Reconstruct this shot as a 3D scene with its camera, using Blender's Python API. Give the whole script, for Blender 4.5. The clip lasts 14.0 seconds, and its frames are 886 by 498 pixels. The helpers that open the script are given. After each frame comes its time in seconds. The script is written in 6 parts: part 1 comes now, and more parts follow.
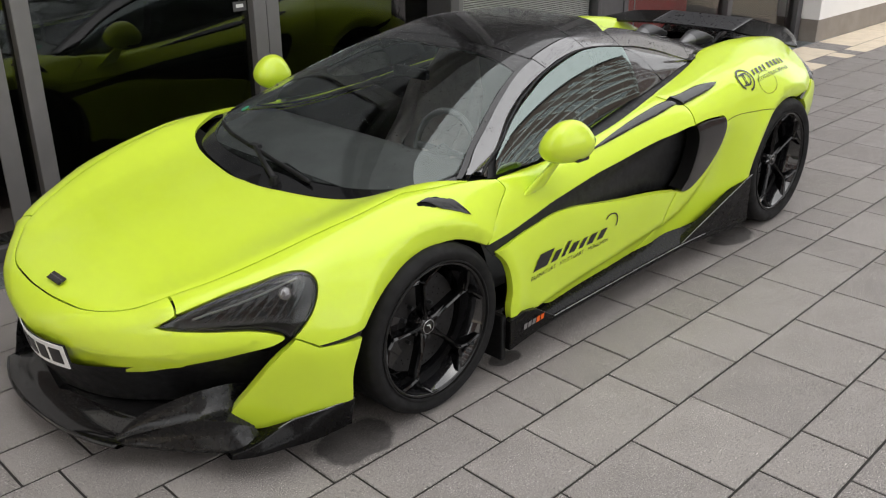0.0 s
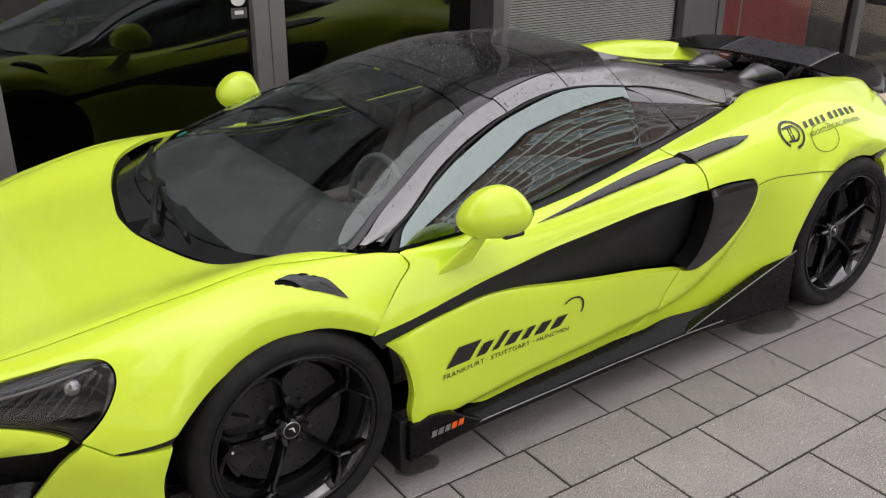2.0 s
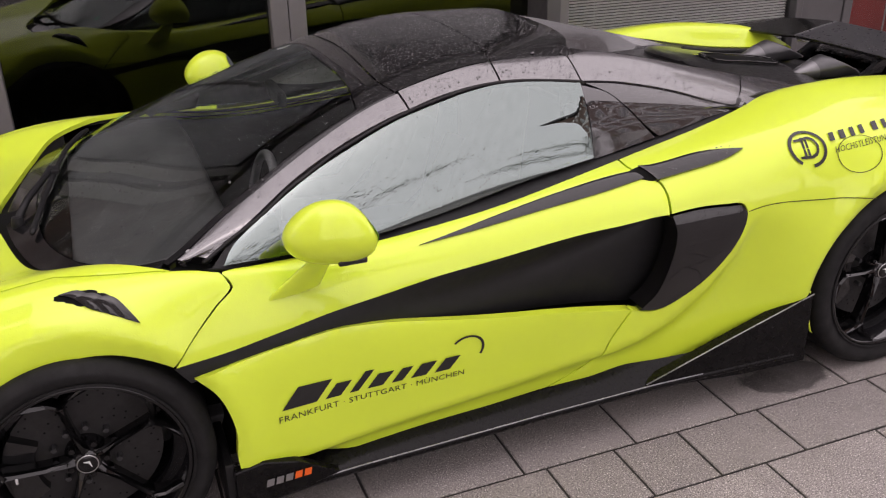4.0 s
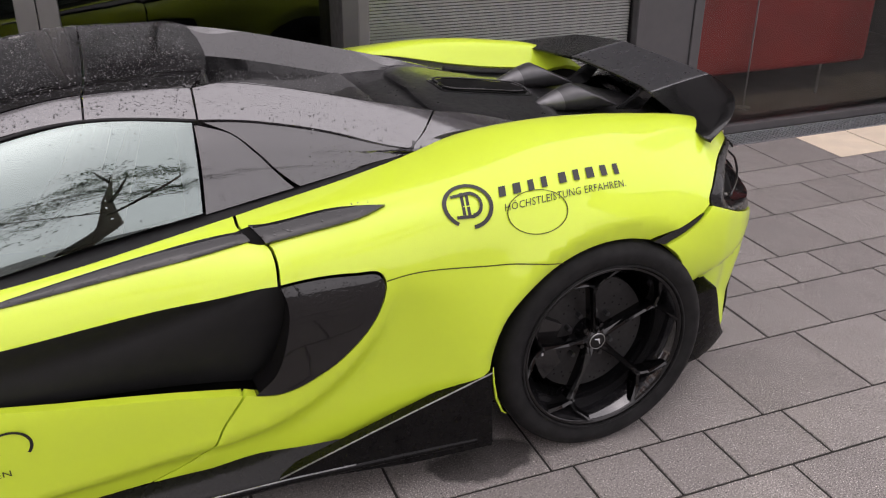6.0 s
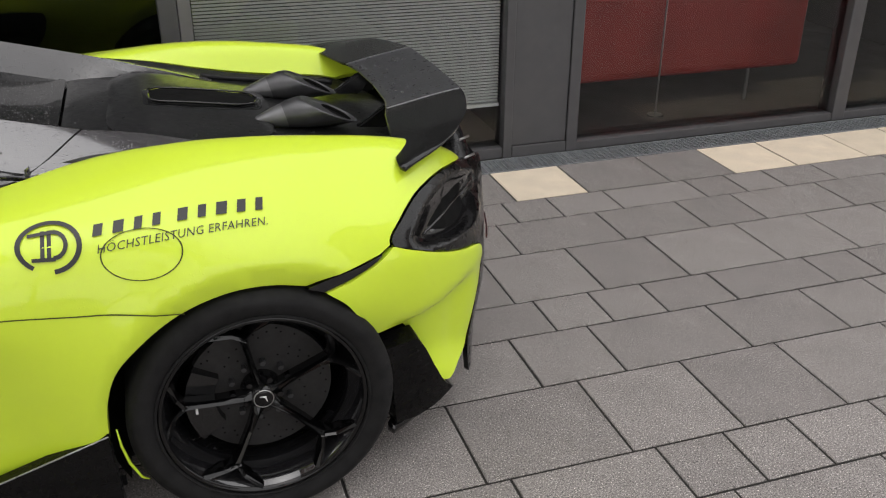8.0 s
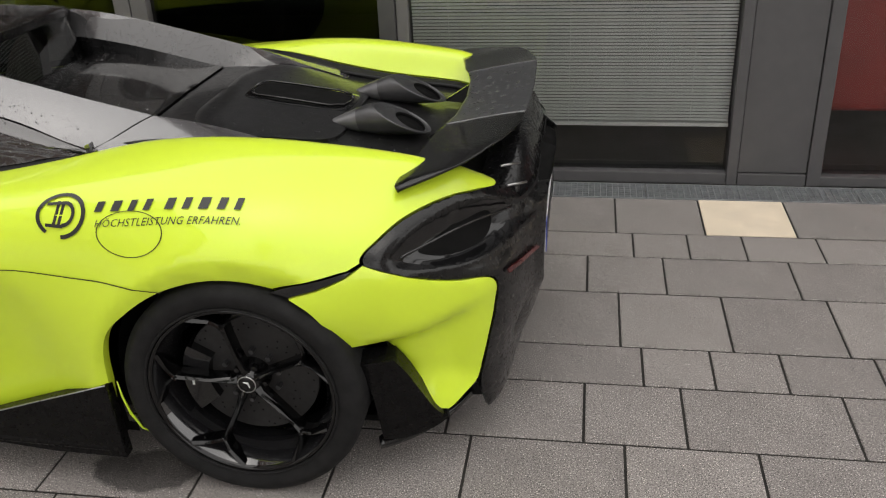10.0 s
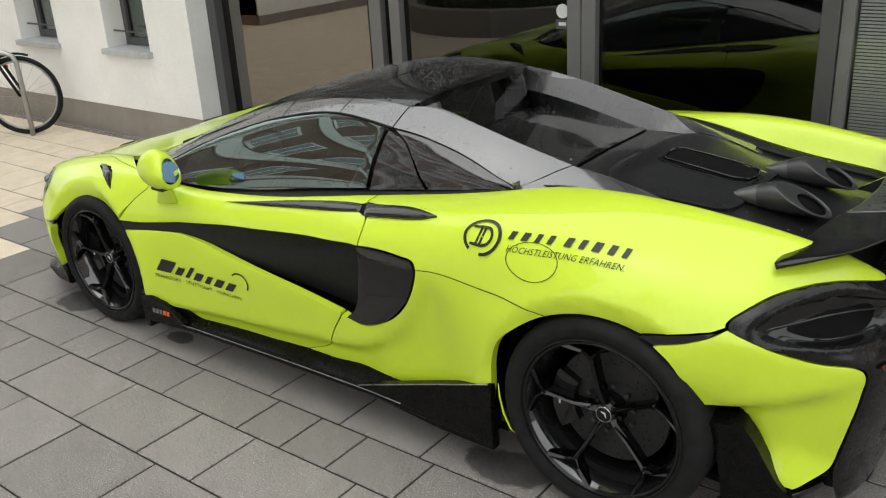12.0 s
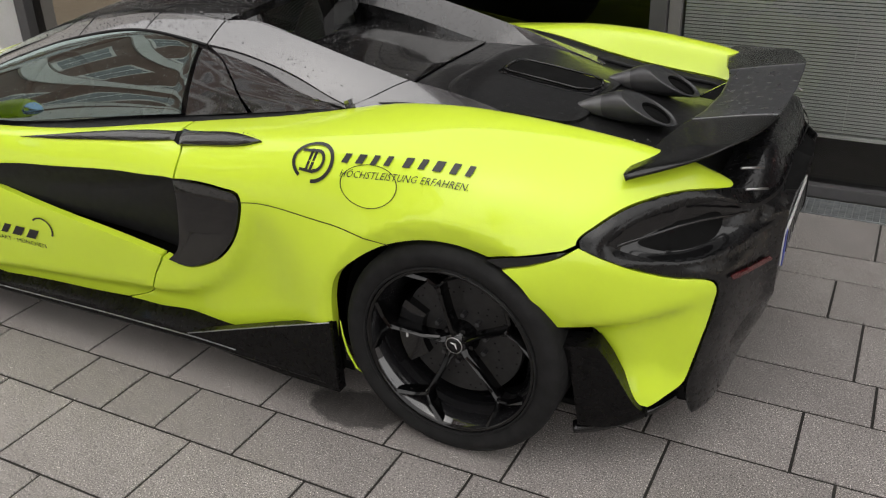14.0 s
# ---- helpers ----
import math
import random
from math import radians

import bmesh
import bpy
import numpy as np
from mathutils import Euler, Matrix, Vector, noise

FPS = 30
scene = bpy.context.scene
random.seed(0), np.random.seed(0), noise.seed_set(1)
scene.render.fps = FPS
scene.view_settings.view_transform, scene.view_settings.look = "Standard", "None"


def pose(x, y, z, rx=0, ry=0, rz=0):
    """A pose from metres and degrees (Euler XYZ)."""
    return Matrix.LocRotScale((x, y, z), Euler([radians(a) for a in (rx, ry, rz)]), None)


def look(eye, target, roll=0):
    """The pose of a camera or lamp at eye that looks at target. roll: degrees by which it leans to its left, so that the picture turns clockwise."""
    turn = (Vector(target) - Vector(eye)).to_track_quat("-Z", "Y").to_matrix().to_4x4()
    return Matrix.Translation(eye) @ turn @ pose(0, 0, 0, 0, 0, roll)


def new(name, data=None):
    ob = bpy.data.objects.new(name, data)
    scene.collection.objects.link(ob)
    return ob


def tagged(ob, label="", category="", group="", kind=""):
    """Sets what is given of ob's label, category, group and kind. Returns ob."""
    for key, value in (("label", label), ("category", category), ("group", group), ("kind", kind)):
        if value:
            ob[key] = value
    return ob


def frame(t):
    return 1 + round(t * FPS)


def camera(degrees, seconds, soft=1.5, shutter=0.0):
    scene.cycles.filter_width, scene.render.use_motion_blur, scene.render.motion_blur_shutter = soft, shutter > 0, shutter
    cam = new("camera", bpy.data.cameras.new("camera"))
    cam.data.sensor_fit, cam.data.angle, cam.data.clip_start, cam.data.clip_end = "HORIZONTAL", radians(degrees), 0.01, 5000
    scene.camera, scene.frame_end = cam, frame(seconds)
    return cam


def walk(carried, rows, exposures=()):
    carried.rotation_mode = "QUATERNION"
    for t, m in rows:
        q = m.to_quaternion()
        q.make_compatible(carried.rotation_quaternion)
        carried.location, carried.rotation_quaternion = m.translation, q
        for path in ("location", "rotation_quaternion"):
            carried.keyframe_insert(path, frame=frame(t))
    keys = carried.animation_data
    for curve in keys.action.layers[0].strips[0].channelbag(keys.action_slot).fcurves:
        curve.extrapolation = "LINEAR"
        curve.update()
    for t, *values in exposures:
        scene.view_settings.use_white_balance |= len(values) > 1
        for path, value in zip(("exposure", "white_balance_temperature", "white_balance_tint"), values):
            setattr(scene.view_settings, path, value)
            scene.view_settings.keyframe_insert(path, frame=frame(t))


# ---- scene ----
cam = camera(52.7, 14.0, soft=1.15)
PATH = [
    (0, (-1.977, -2.931, 1.836), (-0.674, -1.631, 1.055), -0.4),
    (0.5, (-1.693, -2.941, 1.849), (-0.485, -1.571, 1.034), -0.4),
    (1, (-1.406, -2.876, 1.825), (-0.23, -1.506, 0.964), 0.5),
    (1.5, (-1.168, -2.85, 1.823), (-0.012, -1.448, 0.99), 0.5),
    (2, (-0.886, -2.917, 1.833), (0.166, -1.409, 1.046), 0.4),
    (2.2, (-0.788, -2.932, 1.841), (0.222, -1.396, 1.052), 0.4),
    (4.3, (0.37, -2.95, 1.753), (1.011, -1.251, 0.915), -1.1),
    (4.5, (0.489, -2.922, 1.749), (1.14, -1.231, 0.903), -0.6),
    (5, (0.767, -2.861, 1.772), (1.474, -1.204, 0.903), 0.5),
    (5.5, (1.089, -2.88, 1.801), (1.768, -1.211, 0.933), 0.7),
    (6, (1.361, -2.879, 1.777), (2.029, -1.203, 0.916), 0.3),
    (6.5, (1.651, -2.848, 1.783), (2.338, -1.19, 0.901), 0.4),
    (7, (1.954, -2.871, 1.76), (2.602, -1.201, 0.871), -0.0),
    (7.5, (2.279, -2.875, 1.791), (2.854, -1.19, 0.881), 0.4),
    (7.7, (2.366, -2.879, 1.749), (2.944, -1.178, 0.869), 0.1),
    (9.8, (3.537, -2.828, 1.798), (3.36, -1.063, 0.874), -1.6),
    (10, (3.595, -2.836, 1.804), (3.286, -1.077, 0.903), -2.6),
    (10.5, (3.765, -2.944, 1.837), (3.077, -1.276, 0.975), -2.9),
    (11, (3.802, -3.015, 1.889), (2.811, -1.485, 1.066), -4.0),
    (11.5, (3.78, -3.041, 1.911), (2.611, -1.602, 1.162), -4.3),
    (12, (3.783, -3.044, 1.904), (2.633, -1.589, 1.154), -3.2),
    (12.5, (3.798, -3.04, 1.887), (2.803, -1.493, 1.101), -1.5),
    (13, (3.807, -3.018, 1.884), (2.923, -1.423, 1.063), -0.9),
    (13.5, (3.777, -2.971, 1.844), (2.924, -1.385, 0.972), -1.1),
    (14, (3.695, -2.846, 1.785), (2.856, -1.269, 0.886), -2.0),
]
walk(cam, [(t, look(eye, target, roll)) for t, eye, target, roll in PATH], [
    (0.0, 0.62, 6500, 10), (1.5, 0.62, 6500, 12), (2.2, 0.62, 6500, 16), (4.4, 0.62, 6800, 28), (5.5, 0.60, 6700, 24), (6.5, 0.52, 6500, 18), (7.5, 0.45, 6500, 12), (10.0, 0.56, 6750, 10), (11.0, 0.54, 6700, 11), (12.0, 0.52, 6500, 5), (13.0, 0.52, 6550, 7), (14.0, 0.50, 6650, 10)])

# ---------- light: a bright overcast sky ----------
world = bpy.data.worlds.new("overcast_sky")
scene.world = world
world.use_nodes = True
wn, wl = world.node_tree.nodes, world.node_tree.links
sky = wn.new("ShaderNodeTexSky")
sky.sky_type, sky.sun_disc = "NISHITA", False
sky.sun_elevation, sky.sun_rotation = radians(74), radians(200)
sky.air_density, sky.dust_density, sky.ozone_density = 1.0, 4.0, 1.0
grey = wn.new("ShaderNodeHueSaturation")
grey.inputs["Saturation"].default_value = 0.22
wl.new(sky.outputs[0], grey.inputs["Color"])
cloud = wn.new("ShaderNodeMix")
cloud.data_type = "RGBA"
cloud.inputs[0].default_value = 0.72
wl.new(grey.outputs[0], cloud.inputs[6])
cloud.inputs[7].default_value = (6.1, 6.15, 6.3, 1)
wl.new(cloud.outputs[2], wn["Background"].inputs[0])
wn["Background"].inputs[1].default_value = 0.15
sun = new("sun", bpy.data.lights.new("sun", "SUN"))
sun.data.energy, sun.data.angle, sun.data.color = 1.15, radians(172), (1.0, 0.97, 0.93)
sun.matrix_world = look((2, -6, 22), (0, 0, 0))


# ---------- materials ----------
def shade(name, color, rough=0.5, metal=0.0, coat=0.0, vary=0.12, scale=6.0, grain=0.0, grain_scale=300.0, bump=0.0, bump_scale=200.0, spec=0.5, wet=0.0, by_piece=0.0, dark_spots=(), coat_rough=0.03, flecks=0.0, ior=1.5):
    """A surface with large stains, fine grain and relief; wet adds rain drops in relief."""
    m = bpy.data.materials.new(name)
    m.use_nodes = True
    n, l = m.node_tree.nodes, m.node_tree.links
    b = n["Principled BSDF"]
    b.inputs["Roughness"].default_value, b.inputs["Metallic"].default_value = rough, metal
    b.inputs["Coat Weight"].default_value, b.inputs["Coat Roughness"].default_value = coat, coat_rough
    b.inputs["Specular IOR Level"].default_value = spec
    b.inputs["IOR"].default_value = ior
    place = n.new("ShaderNodeTexCoord").outputs["Object"]

    def noise_at(sc, detail=4):
        t = n.new("ShaderNodeTexNoise")
        t.inputs["Scale"].default_value, t.inputs["Detail"].default_value = sc, detail
        l.new(place, t.inputs["Vector"])
        return t.outputs["Fac"]

    def ranged(src, lo, hi, a=0.25, z=0.75):
        r = n.new("ShaderNodeMapRange")
        for k, v in zip(("From Min", "From Max", "To Min", "To Max"), (a, z, lo, hi)):
            r.inputs[k].default_value = v
        l.new(src, r.inputs["Value"])
        return r.outputs[0]

    def times(a, c):
        k = n.new("ShaderNodeMath")
        k.operation = "MULTIPLY"
        l.new(a, k.inputs[0])
        l.new(c, k.inputs[1])
        return k.outputs[0]

    value = ranged(noise_at(scale), 1 - vary, 1 + vary)
    if grain:
        value = times(value, ranged(noise_at(grain_scale, 3), 1 - grain, 1 + grain))
        value = times(value, ranged(noise_at(grain_scale * 2.6, 2), 1, 1 + 1.6 * grain, 0.62, 0.74))
    if flecks:
        value = times(value, ranged(noise_at(flecks, 1), 1, 2.9, 0.61, 0.70))
        value = times(value, ranged(noise_at(flecks * 0.8, 1), 0.35, 1, 0.32, 0.42))
    if by_piece:
        info = n.new("ShaderNodeObjectInfo")
        value = times(value, ranged(info.outputs["Random"], 1 - by_piece, 1 + by_piece, 0, 1))
    # ovals with a wavering rim, within which the colour falls to 0.30
    for x, y, rx, ry in dark_spots:
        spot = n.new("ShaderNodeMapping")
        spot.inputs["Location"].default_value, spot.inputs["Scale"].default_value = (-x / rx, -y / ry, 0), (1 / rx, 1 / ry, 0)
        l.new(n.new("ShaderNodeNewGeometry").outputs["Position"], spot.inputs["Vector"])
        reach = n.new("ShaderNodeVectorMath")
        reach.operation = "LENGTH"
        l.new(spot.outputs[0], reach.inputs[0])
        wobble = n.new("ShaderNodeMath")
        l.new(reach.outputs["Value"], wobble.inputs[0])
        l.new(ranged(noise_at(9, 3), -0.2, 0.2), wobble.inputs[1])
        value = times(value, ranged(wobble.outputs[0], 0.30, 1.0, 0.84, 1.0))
    mix = n.new("ShaderNodeVectorMath")
    mix.operation = "SCALE"
    mix.inputs[0].default_value = color
    l.new(value, mix.inputs["Scale"])
    l.new(mix.outputs[0], b.inputs["Base Color"])
    l.new(ranged(noise_at(scale * 2.3), max(rough * 0.8, 0), min(rough * 1.25, 1)), b.inputs["Roughness"])
    height = noise_at(bump_scale, 3) if bump else None
    if wet:
        cells = n.new("ShaderNodeTexVoronoi")
        cells.inputs["Scale"].default_value = 125
        l.new(place, cells.inputs["Vector"])
        gate = n.new("ShaderNodeSeparateColor")
        l.new(cells.outputs["Color"], gate.inputs[0])
        drop = times(ranged(cells.outputs["Distance"], 1, 0, 0.10, 0.34), ranged(gate.outputs[0], 0, 1, 0.40, 0.45))
        height = drop
        k = n.new("ShaderNodeBump")
        k.inputs["Strength"].default_value, k.inputs["Distance"].default_value = min(wet, 1.0), 0.004 if wet < 0.85 else 0.010
        l.new(height, k.inputs["Height"])
        l.new(k.outputs[0], b.inputs["Normal"])
        if coat:
            l.new(k.outputs[0], b.inputs["Coat Normal"])
    elif bump:
        k = n.new("ShaderNodeBump")
        k.inputs["Strength"].default_value, k.inputs["Distance"].default_value = bump, 0.002
        l.new(height, k.inputs["Height"])
        l.new(k.outputs[0], b.inputs["Normal"])
    return m


def glass(name, tint, clear, wet=0.0, rough=0.0, ior=1.5, sheen=(1, 1, 1)):
    """Tinted window glass: mirror gloss by Fresnel over a tinted, see-through body."""
    m = bpy.data.materials.new(name)
    m.use_nodes = True
    n, l = m.node_tree.nodes, m.node_tree.links
    out = n["Material Output"]
    n.remove(n["Principled BSDF"])
    body, gloss, mix, fres = (n.new("ShaderNode" + k) for k in ("BsdfTransparent", "BsdfGlossy", "MixShader", "Fresnel"))
    body.inputs[0].default_value = (*[c * clear for c in tint], 1)
    gloss.inputs["Roughness"].default_value = rough
    gloss.inputs["Color"].default_value = (*sheen, 1)
    fres.inputs["IOR"].default_value = ior
    l.new(fres.outputs[0], mix.inputs[0])
    l.new(body.outputs[0], mix.inputs[1])
    l.new(gloss.outputs[0], mix.inputs[2])
    l.new(mix.outputs[0], out.inputs[0])
    if wet:
        c, t = n.new("ShaderNodeTexCoord"), n.new("ShaderNodeTexVoronoi")
        t.inputs["Scale"].default_value = 95
        l.new(c.outputs["Object"], t.inputs["Vector"])
        r, g, s, k = n.new("ShaderNodeMapRange"), n.new("ShaderNodeSeparateColor"), n.new("ShaderNodeMapRange"), n.new("ShaderNodeMath")
        for node, vals in ((r, (0.08, 0.26, 1, 0)), (s, (0.75, 0.8, 0, 1))):
            for key, v in zip(("From Min", "From Max", "To Min", "To Max"), vals):
                node.inputs[key].default_value = v
        l.new(t.outputs["Distance"], r.inputs["Value"])
        l.new(t.outputs["Color"], g.inputs[0])
        l.new(g.outputs[0], s.inputs["Value"])
        k.operation = "MULTIPLY"
        l.new(r.outputs[0], k.inputs[0])
        l.new(s.outputs[0], k.inputs[1])
        bp = n.new("ShaderNodeBump")
        bp.inputs["Strength"].default_value, bp.inputs["Distance"].default_value = wet, 0.004
        l.new(k.outputs[0], bp.inputs["Height"])
        l.new(bp.outputs[0], gloss.inputs["Normal"])
    return m


LIME = shade("lime_paint", (0.62, 0.80, 0.042), 0.40, coat=0.85, vary=0.02, scale=2.5, spec=0.25, wet=0.07)
CARBON = shade("gloss_carbon", (0.0045, 0.0043, 0.0045), 0.28, coat=0.2, vary=0.25, scale=30, grain=0.3, grain_scale=500, spec=0.06, coat_rough=0.08)
CARBON_SOFT = shade("smooth_carbon", (0.006, 0.006, 0.0063), 0.28, coat=0.4, vary=0.2, scale=30, grain=0.3, grain_scale=500, spec=0.2, coat_rough=0.10)
CARBON_WET = shade("gloss_carbon_with_drops", (0.005, 0.0047, 0.005), 0.14, coat=0.80, vary=0.25, scale=30, grain=0.3, grain_scale=500, wet=0.2, spec=0.2)
RIM = shade("gloss_black_alloy", (0.003, 0.003, 0.0033), 0.12, coat=0.5, vary=0.15, scale=20, spec=0.15)
BARREL = shade("gloss_black_barrel", (0.010, 0.010, 0.011), 0.08, coat=1.0, vary=0.15, scale=14, spec=0.8)
SPOKE = shade("gloss_black_spoke", (0.002, 0.002, 0.0022), 0.12, coat=0.7, vary=0.15, scale=20, spec=0.1, coat_rough=0.02)
GLOSS_WET = shade("gloss_black_with_drops", (0.006, 0.006, 0.0065), 0.25, coat_rough=0.10, coat=0.4, vary=0.15, scale=20, wet=0.5, spec=0.2)
WING_BLACK = shade("wing_carbon", (0.004, 0.004, 0.004), 0.2, coat_rough=0.08, coat=0.4, vary=0.25, scale=30, grain=0.3, grain_scale=500, wet=0.22, spec=0.3)
COLLAR = shade("dark_titanium", (0.085, 0.085, 0.088), 0.38, metal=0.7, vary=0.15, scale=25)
GLOSS_BLACK = shade("gloss_black", (0.005, 0.005, 0.0055), 0.18, coat=0.6, vary=0.15, scale=20, spec=0.3)
SILVER_TRIM = shade("grey_lacquer_with_drops", (0.055, 0.052, 0.055), 0.13, coat=0.3, vary=0.08, scale=12, wet=0.25, ior=2.35)
# copy of the rail lacquer with shade put into a darker colour
TRIM_SHADED = shade("shaded_lacquer_with_drops", (0.03, 0.029, 0.03), 0.18, coat=0.3, vary=0.08, scale=12, wet=0.25, ior=1.7)
PANE_GREY = shade("dark_grey_gloss_pane", (0.02, 0.019, 0.02), 0.05, coat=0.3, vary=0.08, scale=12, wet=0.2, ior=1.85)
BLACK_PLASTIC = shade("black_plastic", (0.007, 0.007, 0.0075), 0.5, vary=0.2, scale=14, grain=0.15, bump=0.2, bump_scale=700, spec=0.3)
MATT_BLACK = shade("matt_black", (0.004, 0.004, 0.004), 0.85, vary=0.2, spec=0.15)
RUBBER = shade("tyre_rubber", (0.007, 0.007, 0.0073), 0.72, vary=0.25, scale=9, grain=0.2, grain_scale=160, bump=0.25, bump_scale=300, spec=0.3)
BRAKE = shade("brake_disc_carbon_ceramic", (0.022, 0.021, 0.021), 0.55, metal=0.3, vary=0.2, scale=30)
STEEL = shade("brushed_steel", (0.42, 0.42, 0.42), 0.35, metal=1.0, vary=0.12, scale=20)
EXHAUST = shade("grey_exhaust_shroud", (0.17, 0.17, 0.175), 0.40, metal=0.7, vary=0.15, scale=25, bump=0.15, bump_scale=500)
WATER = shade("rain_bead", (0.05, 0.05, 0.052), 0.06, coat=1.0, vary=0.1, spec=1.0)
# edge highlights painted as pale metal on skirts and fins; also the wing's seam
EDGE_PALE = shade("worn_pale_edge", (0.30, 0.30, 0.31), 0.3, metal=0.5, vary=0.15, scale=12)
DECAL = shade("black_decal_film", (0.012, 0.012, 0.012), 0.35, vary=0.1)
DECAL_FINE = shade("dark_grey_decal_film", (0.03, 0.04, 0.01), 0.4, vary=0.1)
ORANGE = shade("orange_decal", (0.8, 0.12, 0.01), 0.4, vary=0.05)
WHITE = shade("white_film", (0.75, 0.75, 0.74), 0.4, vary=0.05)
SEAM = shade("dark_panel_gap", (0.04, 0.05, 0.004), 0.7, vary=0.1)
WING_GREY = shade("dry_carbon", (0.04, 0.04, 0.043), 0.30, vary=0.15, scale=20, grain=0.2, grain_scale=500)
DECK = shade("satin_black_deck", (0.010, 0.010, 0.0105), 0.32, coat=0.35, vary=0.2, scale=20, wet=0.3, spec=0.3, coat_rough=0.10)
LEATHER = shade("grey_seat_suede", (0.50, 0.44, 0.41), 0.8, vary=0.15, scale=20, bump=0.2, bump_scale=400)
DASH = shade("dashboard_leather", (0.17, 0.167, 0.17), 0.6, vary=0.2, bump=0.2, bump_scale=500)
SCREEN = glass("tinted_windscreen", (0.90, 0.95, 0.93), 0.90, wet=0.4, ior=1.85, sheen=(0.92, 1.0, 0.97))
SIDE_GLASS = glass("tinted_side_glass", (0.62, 0.80, 0.76), 0.45, wet=0.25, ior=2.9, sheen=(0.80, 0.94, 0.90))
DARK_GLASS = glass("dark_glass", (0.5, 0.5, 0.52), 0.22, wet=0.2, ior=1.8)
LENS = glass("smoked_lens", (0.85, 0.87, 0.87), 0.75)
SHOP_GLASS = glass("shop_window", (0.42, 0.5, 0.44), 0.45, ior=1.78)
PLAIN_CLEAR = glass("clear_back_face", (1, 1, 1), 1.0, ior=1.0)
CLEAR_GLASS = glass("clear_shop_window", (0.95, 0.97, 0.96), 0.90, ior=1.5)
SOLAR_GLASS = glass("mirroring_shop_window", (0.5, 0.5, 0.48), 0.5, ior=2.6, sheen=(1.0, 0.95, 0.90))
RED_LENS = shade("dark_red_reflector", (0.07, 0.005, 0.006), 0.2, coat=0.6)
MIRROR = shade("mirror_glass", (0.36, 0.55, 0.78), 0.02, metal=1.0, vary=0.02)
PAVER = shade("grey_concrete_paver", (0.228, 0.209, 0.199), 0.78, vary=0.11, scale=6, grain=0.85, grain_scale=260, flecks=215, bump=0.5, bump_scale=420, by_piece=0.10, dark_spots=((-.345, -.865, .165, .12), (2.30, -.87, .18, .10), (.45, -.86, .09, .05)))
CREAM = shade("cream_concrete_paver", (0.72, 0.62, 0.48), 0.75, vary=0.10, scale=7, grain=0.18, grain_scale=200, bump=0.4, bump_scale=260, by_piece=0.08)
JOINT = shade("dark_joint_sand", (0.018, 0.016, 0.014), 0.95, vary=0.3, scale=12, grain=0.4)
ASPHALT = shade("ground_grey", (0.12, 0.115, 0.11), 0.9, vary=0.2, scale=0.6, grain=0.3)
FRAME = shade("anthracite_aluminium", (0.075, 0.073, 0.076), 0.45, vary=0.08, scale=10, bump=0.08, bump_scale=600)
FRAME_LIGHT = shade("grey_aluminium", (0.16, 0.155, 0.155), 0.42, vary=0.08, scale=10, bump=0.08, bump_scale=600)
PLASTER = shade("white_plaster", (0.86, 0.85, 0.83), 0.85, vary=0.05, scale=3, grain=0.08, grain_scale=140, bump=0.35, bump_scale=180)
PLINTH = shade("grey_plinth_render", (0.27, 0.24, 0.21), 0.85, vary=0.14, scale=4, grain=0.12, bump=0.3)
SILL = shade("pale_grey_window_sill", (0.45, 0.46, 0.47), 0.5, vary=0.12, scale=12)
GALV = shade("galvanised_steel", (0.34, 0.36, 0.37), 0.5, metal=0.55, vary=0.2, scale=25)
SLAT = shade("pale_blind_slat", (0.78, 0.78, 0.75), 0.5, vary=0.08, scale=8)
# the room's dimness is put into these dark base colours
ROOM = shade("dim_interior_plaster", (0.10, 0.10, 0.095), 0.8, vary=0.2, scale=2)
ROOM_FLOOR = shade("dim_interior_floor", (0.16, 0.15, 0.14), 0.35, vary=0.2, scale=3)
RED_SHEET = shade("red_lacquer", (0.30, 0.028, 0.025), 0.35, vary=0.15, scale=3)
HOUSE_PANE = shade("bluish_house_window", (0.03, 0.045, 0.06), 0.05, vary=0.1, ior=2.4)
BRICK = shade("red_brown_brick", (0.22, 0.14, 0.115), 0.85, vary=0.25, scale=5, grain=0.25)
LEAF = shade("leaf_green", (0.05, 0.09, 0.03), 0.6, vary=0.4, scale=3)
BARK = shade("bark", (0.09, 0.07, 0.05), 0.9, vary=0.3, scale=20, bump=0.5)


# ---------- building helpers ----------
def mesh_of(bm, name, material, smooth=False):
    me = bpy.data.meshes.new(name)
    bm.normal_update()
    bm.to_mesh(me)
    bm.free()
    me.materials.append(material)
    if smooth:
        me.polygons.foreach_set("use_smooth", np.ones(len(me.polygons), bool))
    return me


def part(name, bm, material, parent=None, label="", smooth=False):
    ob = new(name, mesh_of(bm, name, material, smooth))
    if parent:
        ob.parent = parent
    return tagged(ob, label)


def thing(name, label, category, group="", at=(0, 0, 0)):
    ob = new(name)
    ob.location = at
    ob.empty_display_size = 0.1
    return tagged(ob, label, category, group)


def structure(name, bm, material, label, category, smooth=False):
    return tagged(part(name, bm, material, smooth=smooth), label, category, kind="structure")


